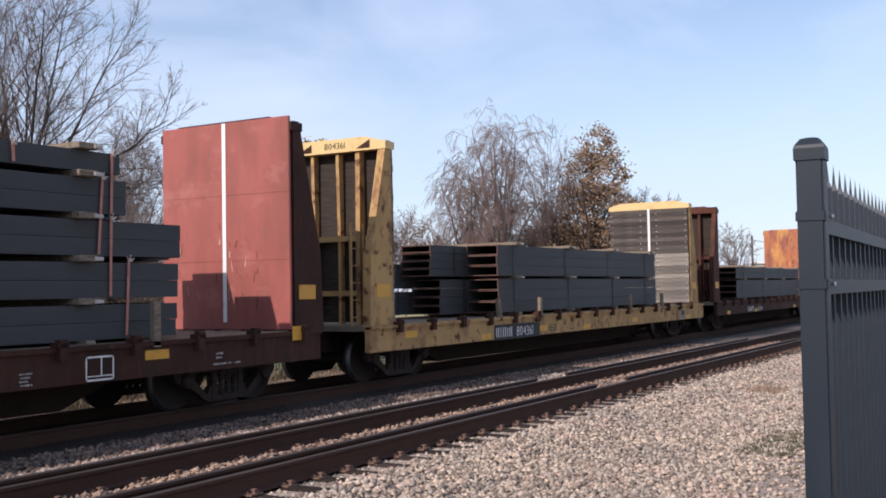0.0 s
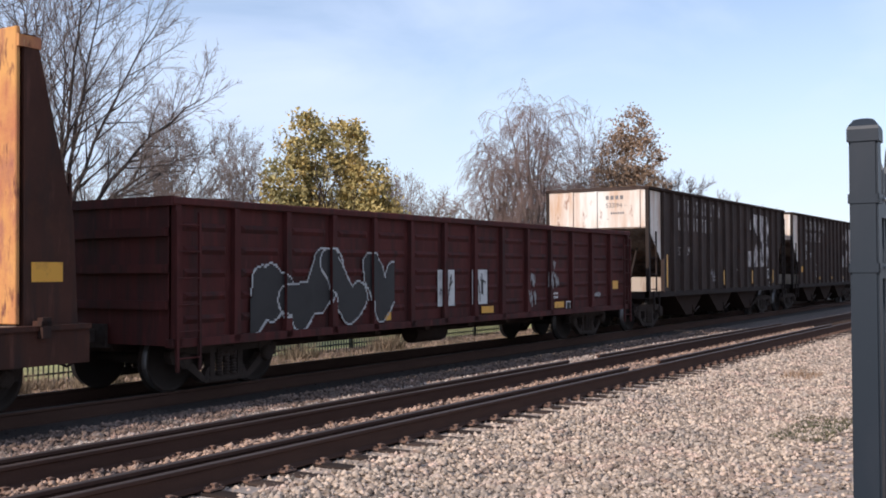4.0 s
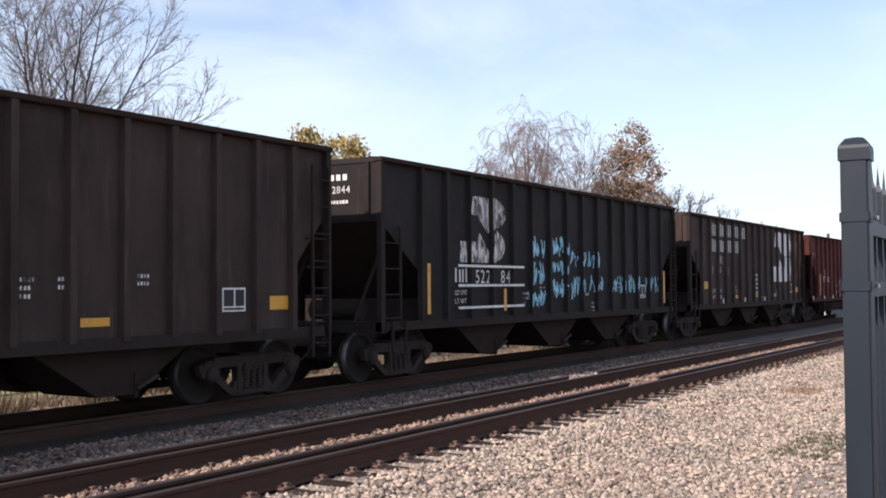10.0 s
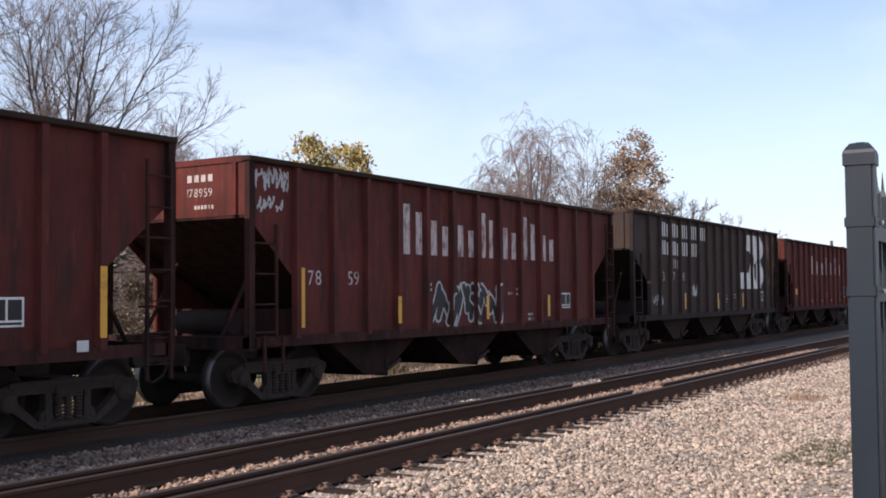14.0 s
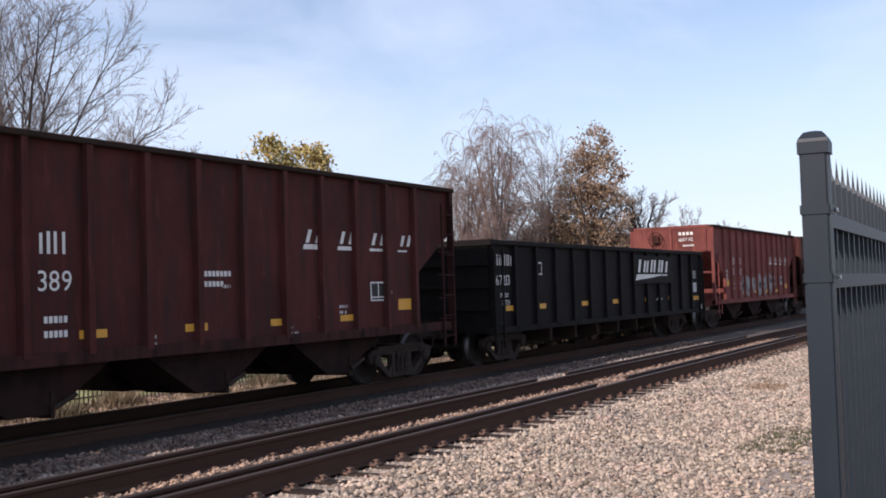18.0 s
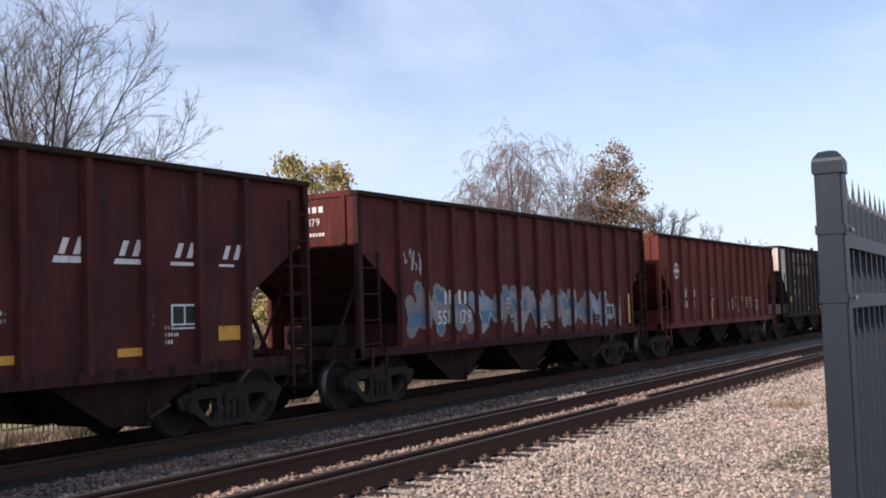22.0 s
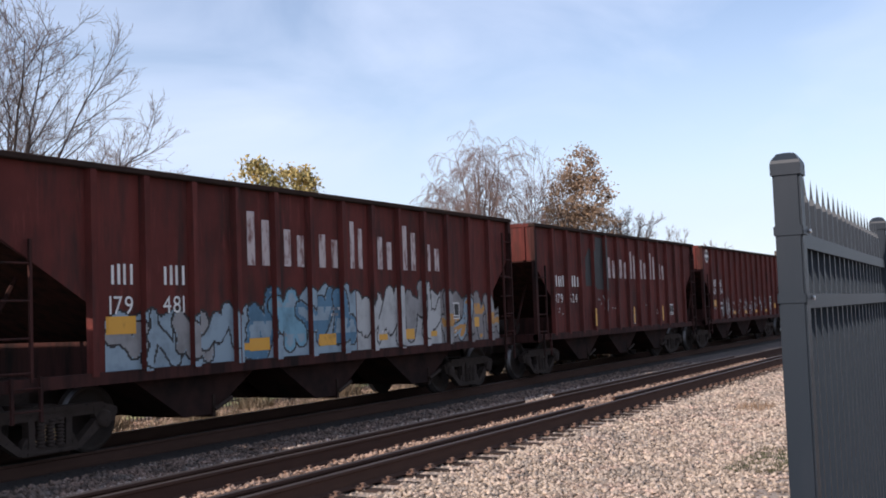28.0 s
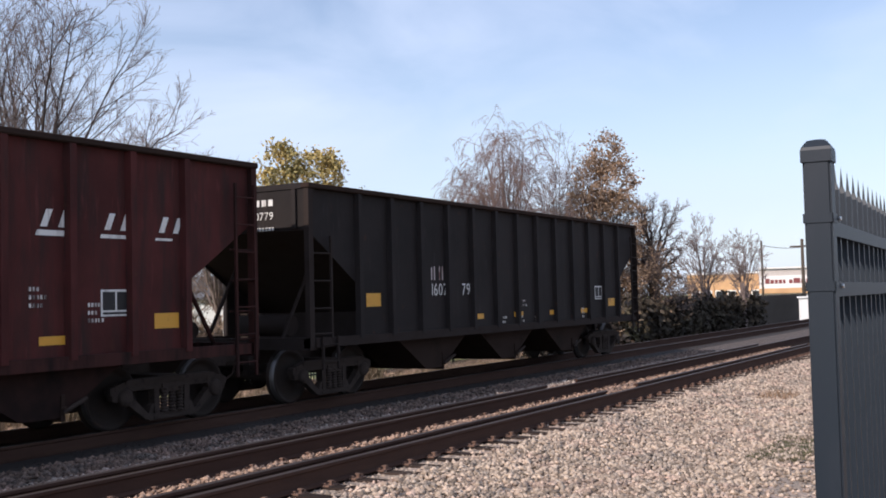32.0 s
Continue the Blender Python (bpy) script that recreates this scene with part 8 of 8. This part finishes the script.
def build_flats():
    # rust-red car with a tall stepped load
    car, L = flat_car(-6.6, 14.35, "rustbrown", "rust-brown bulkhead flat car loaded with stacked steel beams", ((17.0, 0.85), (12.6, 0.85)))
    bulkhead(car, L - 0.55, -1, "rustbrown", "red", cap=PAINT["rustbrown"])
    stack(car, 2.0, 17.95, 1.06, [(0.47, 0, 0, 2), (0.48, 0, 0.05, 2), (0.48, 0, 0.08, 2), (0.47, 0, -0.94, 2), (0.28, 0, -1.03, 1)], stagger=-1.5, straps=0, gap=0.085)
    for x, x2, z0, z1 in ((16.73, 16.71, 2.84, 3.65), (16.56, 16.49, 2.29, 3.32), (16.71, 16.69, 1.73, 2.78), (17.02, 16.97, 1.19, 2.22), (15.15, 15.16, 3.41, 3.64), (11.2, 11.16, 2.84, 3.65), (11.0, 10.95, 1.73, 2.78), (11.4, 11.36, 1.19, 2.22)):
        hung_strap(car, x, x2, z0, z1)
    stake(car, 17.2, 0.0)
    slabs(car, [(20.15, 20.57, 0.96, 1.19)], STRIPE, "reflective_tape", "", -1.604)
    slabs(car, [(14.98 + 0.02 * (k % 2), 15.17 - 0.03 * (k % 3), 0.80 - 0.045 * k, 0.822 - 0.045 * k) for k in range(4)], WORN, "stencil_lines", "short lines of worn stencils", -1.567)
    slabs(car, [(18.40, 18.55, 0.84, 0.87), (18.40, 18.52, 0.78, 0.81), (18.33, 18.75, 0.69, 0.715), (18.80, 18.93, 0.69, 0.715)], WORN, "stencil_lines", "", -1.567)
    slabs(car, [(15.98, 16.005, 0.64, 0.96), (16.425, 16.45, 0.64, 0.96), (15.98, 16.45, 0.64, 0.665), (15.98, 16.45, 0.935, 0.96), (16.23, 16.25, 0.70, 0.935), (16.005, 16.425, 0.695, 0.71)], LETTER, "stencil_box", "", -1.566)
    # yellow car with two tiers of beams
    car, L = flat_car(15.85, 36.6, "yellow", "weathered yellow bulkhead flat car carrying grey steel beams", ((1.17, 0.83), (4.25, 0.64), (7.2, 0.71), (9.92, 0.64), (13.6, 0.70), (18.74, 0.64)))
    bulkhead(car, 1.0, 1, "yellow", "planks", cap=YELLOW_CAP)
    bulkhead(car, L - 0.95, -1, "yellow", "planks", cap=YELLOW_CAP)
    slabs(car, [(4.84, 7.21, 0.60, 0.94)], GRAF["black"], "number_board", "black board with white numbers", -1.567)
    marks(car, ((4, 4.92, 5.72),), 0.66, 0.22, -1.571, LETTER, gap=0.35)
    stencil(car, (("804361", 5.95),), 0.655, 0.23, -1.571, LETTER)
    bm = bmesh.new()
    cx = 0.0
    for ch in "804361":
        co, polys, w = GLYPHS[ch]
        vs = [bm.verts.new((0.735, -0.05 - cx - p[0] * 0.13, 4.49 + p[1] * 0.13)) for p in co]
        for poly in polys:
            bm.faces.new([vs[i] for i in poly])
        cx += (w + 0.15) * 0.13
    part("cap_number", bm, GRAF["black"], car)
    for yy in (0.42, -0.95):
        bm = bmesh.new()
        bm.faces.new([bm.verts.new((0.735, yy + a, 4.46 + b)) for a, b in ((0.16, 0.0), (-0.16, 0.0), (-0.16, 0.16))])
        part("cap_mark", bm, PAINT["rustbrown"], car)
    slabs(car, [(18.22, 18.60, 0.64, 0.95)], LETTER, "data_plate", "dark data plate with a pale border", -1.566)
    slabs(car, [(18.24, 18.40, 0.74, 0.93), (18.42, 18.58, 0.74, 0.93), (18.24, 18.58, 0.66, 0.72)], GRAF["black"], "plate_field", "", -1.569)
    slabs(car, [(7.78 + 0.24 * i, 7.96 + 0.24 * i, 0.82 - 0.06 * k, 0.845 - 0.06 * k) for i in range(2) for k in range(3)], GRAF["black"], "stencil_lines", "short lines of dark stencils", -1.566)
    slabs(car, [(9.04, 9.06, 0.68, 0.92), (9.23, 9.25, 0.68, 0.92), (9.04, 9.25, 0.90, 0.92), (9.04, 9.25, 0.68, 0.70)], GRAF["black"], "stencil_box", "", -1.566)
    stack(car, 5.75, 16.75, 1.10, [(0.78, 0, 0, 3), (0.72, 0, 0, 3)], cols=1, width=0.82)
    for dy, da, db, tiers in ((-0.38, -1.2, -0.6, [(0.78, 0, 0), (0.70, -0.4, 0)]), (0.42, -2.6, -0.9, [(0.52, 0, 0), (0.55, 0.8, 0)])):
        z = 1.19
        for h, a, b in tiers:
            beam_bundle(car, 5.75 + da + a, 16.8 + db + b, dy, dy + 0.76, z, z + h, 4)
            z += h + 0.07
    for x, lean in ((5.15, -0.10), (7.25, 0.02), (13.45, 0.0), (16.3, 0.0)):
        stake(car, x, lean, 0.42)
    # dark brown car with a low load and a rusted end wall
    car, L = flat_car(38.4, 59.55, "rustbrown", "dark brown bulkhead flat car with strapped beams", ((1.32, 0.63), (5.52, 0.63), (12.88, 0.63)))
    bulkhead(car, 0.85, 1, "brown", "plain")
    bulkhead(car, L - 0.9, -1, "rustbrown", "rust", cap=RUSTY)
    marks(car, ((4, 4.42, 5.35),), 0.66, 0.20, -1.567, LETTER, gap=0.35)
    stencil(car, (("82344", 6.1),), 0.66, 0.20, -1.568, LETTER)
    stack(car, 4.1, 16.0, 1.12, [(0.72, 0, 0, 3), (0.46, 0, 0, 2)], cols=3, width=0.76, stagger=0.9)


# ---- put together ----
build_ground()
stones("ballast_stones", 48000, (1.0, 30.0, 3.0, 6.3), 0.036, 1, "loose pinkish-grey ballast stones beside the near track", 0.0)
stones("ballast_stones", 17000, (-2.0, 18.0, -2.0, 3.2), 0.034, 2, "loose pinkish-grey ballast stones by the fence", 0.0)
stones("ballast_stones", 19000, (5.0, 34.0, 9.0, 10.72), 0.036, 3, "sooty ballast stones darkened further for the train's shade, between the two tracks", 0.0, DARK_STONE)
stones("ballast_stones", 21000, (4.5, 36.0, 6.95, 8.35), 0.03, 4, "rust-stained stones between the rails of the near track", -0.018, RUST_STONE)
stones("ballast_stones", 5200, (4.5, 36.0, 7.62, 8.22), 0.036, 9, "tan stones heaped along the tie plates", 0.035, RUST_STONE)
stones("ballast_stones", 8500, (4.5, 34.0, 5.9, 6.84), 0.033, 7, "ballast stones round the tie ends of the near track", -0.022)
stones("ballast_stones", 11000, (4.5, 34.0, 8.85, 9.72), 0.034, 8, "ballast stones paled for the sunlit fringe on the near track's shoulder", 0.006, FRINGE_STONE)
# near-black: the train's shade is part of this stone colour
stones("ballast_stones", 9000, (4.5, 36.0, 10.8, 13.7), 0.034, 5, "oily ballast stones darkened for the train's shade, round the far track's ties", -0.03, SHADE_STONE)
stones("ballast_stones", 7000, (5.0, 40.0, 13.6, 15.6), 0.034, 6, "ballast stones beyond the far track", 0.0)
build_track("track_near", NEAR_RAIL, "rusty railway track on wooden ties", (3.0, 36.0))
build_track("track_far", FAR_RAIL, "railway track that carries the train", (0.0, 0.0))
build_spare_rails()
# pale strip added in place of a sunlit streak of ballast
bm = bmesh.new()
box(bm, 31.0, 44.0, 9.49, 9.61, -0.28, -0.20)
bevelled(bm, 0.03)
tagged(new("sunlit_strip", mesh_of("sunlit_strip", bm, PAD)), "long pale strip added for the sunlit streak between the tracks", "pad")
build_near_fence()
build_back_fence()
build_house(at(43.9, 70, -0.55), 35, 5.6, 8.0, 2.7, "white_house", "white sided house with a grey roof behind the trees")
build_house(at(54.3, 78, -0.55), 40, 4.4, 6.0, 1.9, "white_house", "small white sided house far behind the fence")
build_shops()
build_hedge()
build_trees()
build_grass()
build_flats()
build_gondolas()
build_hoppers()


# ---- what moves ----
def motions():
    times = [k * 1.0 for k in range(33)]
    for car, c0 in MOVERS:
        walk(car, [(t, pose(c0 - s_of(t), FAR_C, 0)) for t in times])
    for ws, dx, c0 in SPINNERS:
        rows = [(0.0, None)]
        f0 = f1 = None
        for f in range(0, 32 * FPS + 1):
            x = c0 - s_of(f / FPS)
            if 3.0 < x < 58.0:
                f0 = f if f0 is None else f0
                f1 = f
        if f0 is None:
            continue
        frames = sorted({0, *range(f0, f1 + 1), 32 * FPS})
        base = s_of(f0 / FPS)
        rows = []
        for f in frames:
            go = s_of(min(max(f, f0), f1) / FPS) - base
            rows.append((f / FPS, pose(dx, 0, R_WHEEL, 0, -math.degrees(go / R_WHEEL), 0)))
        walk(ws, rows)


motions()
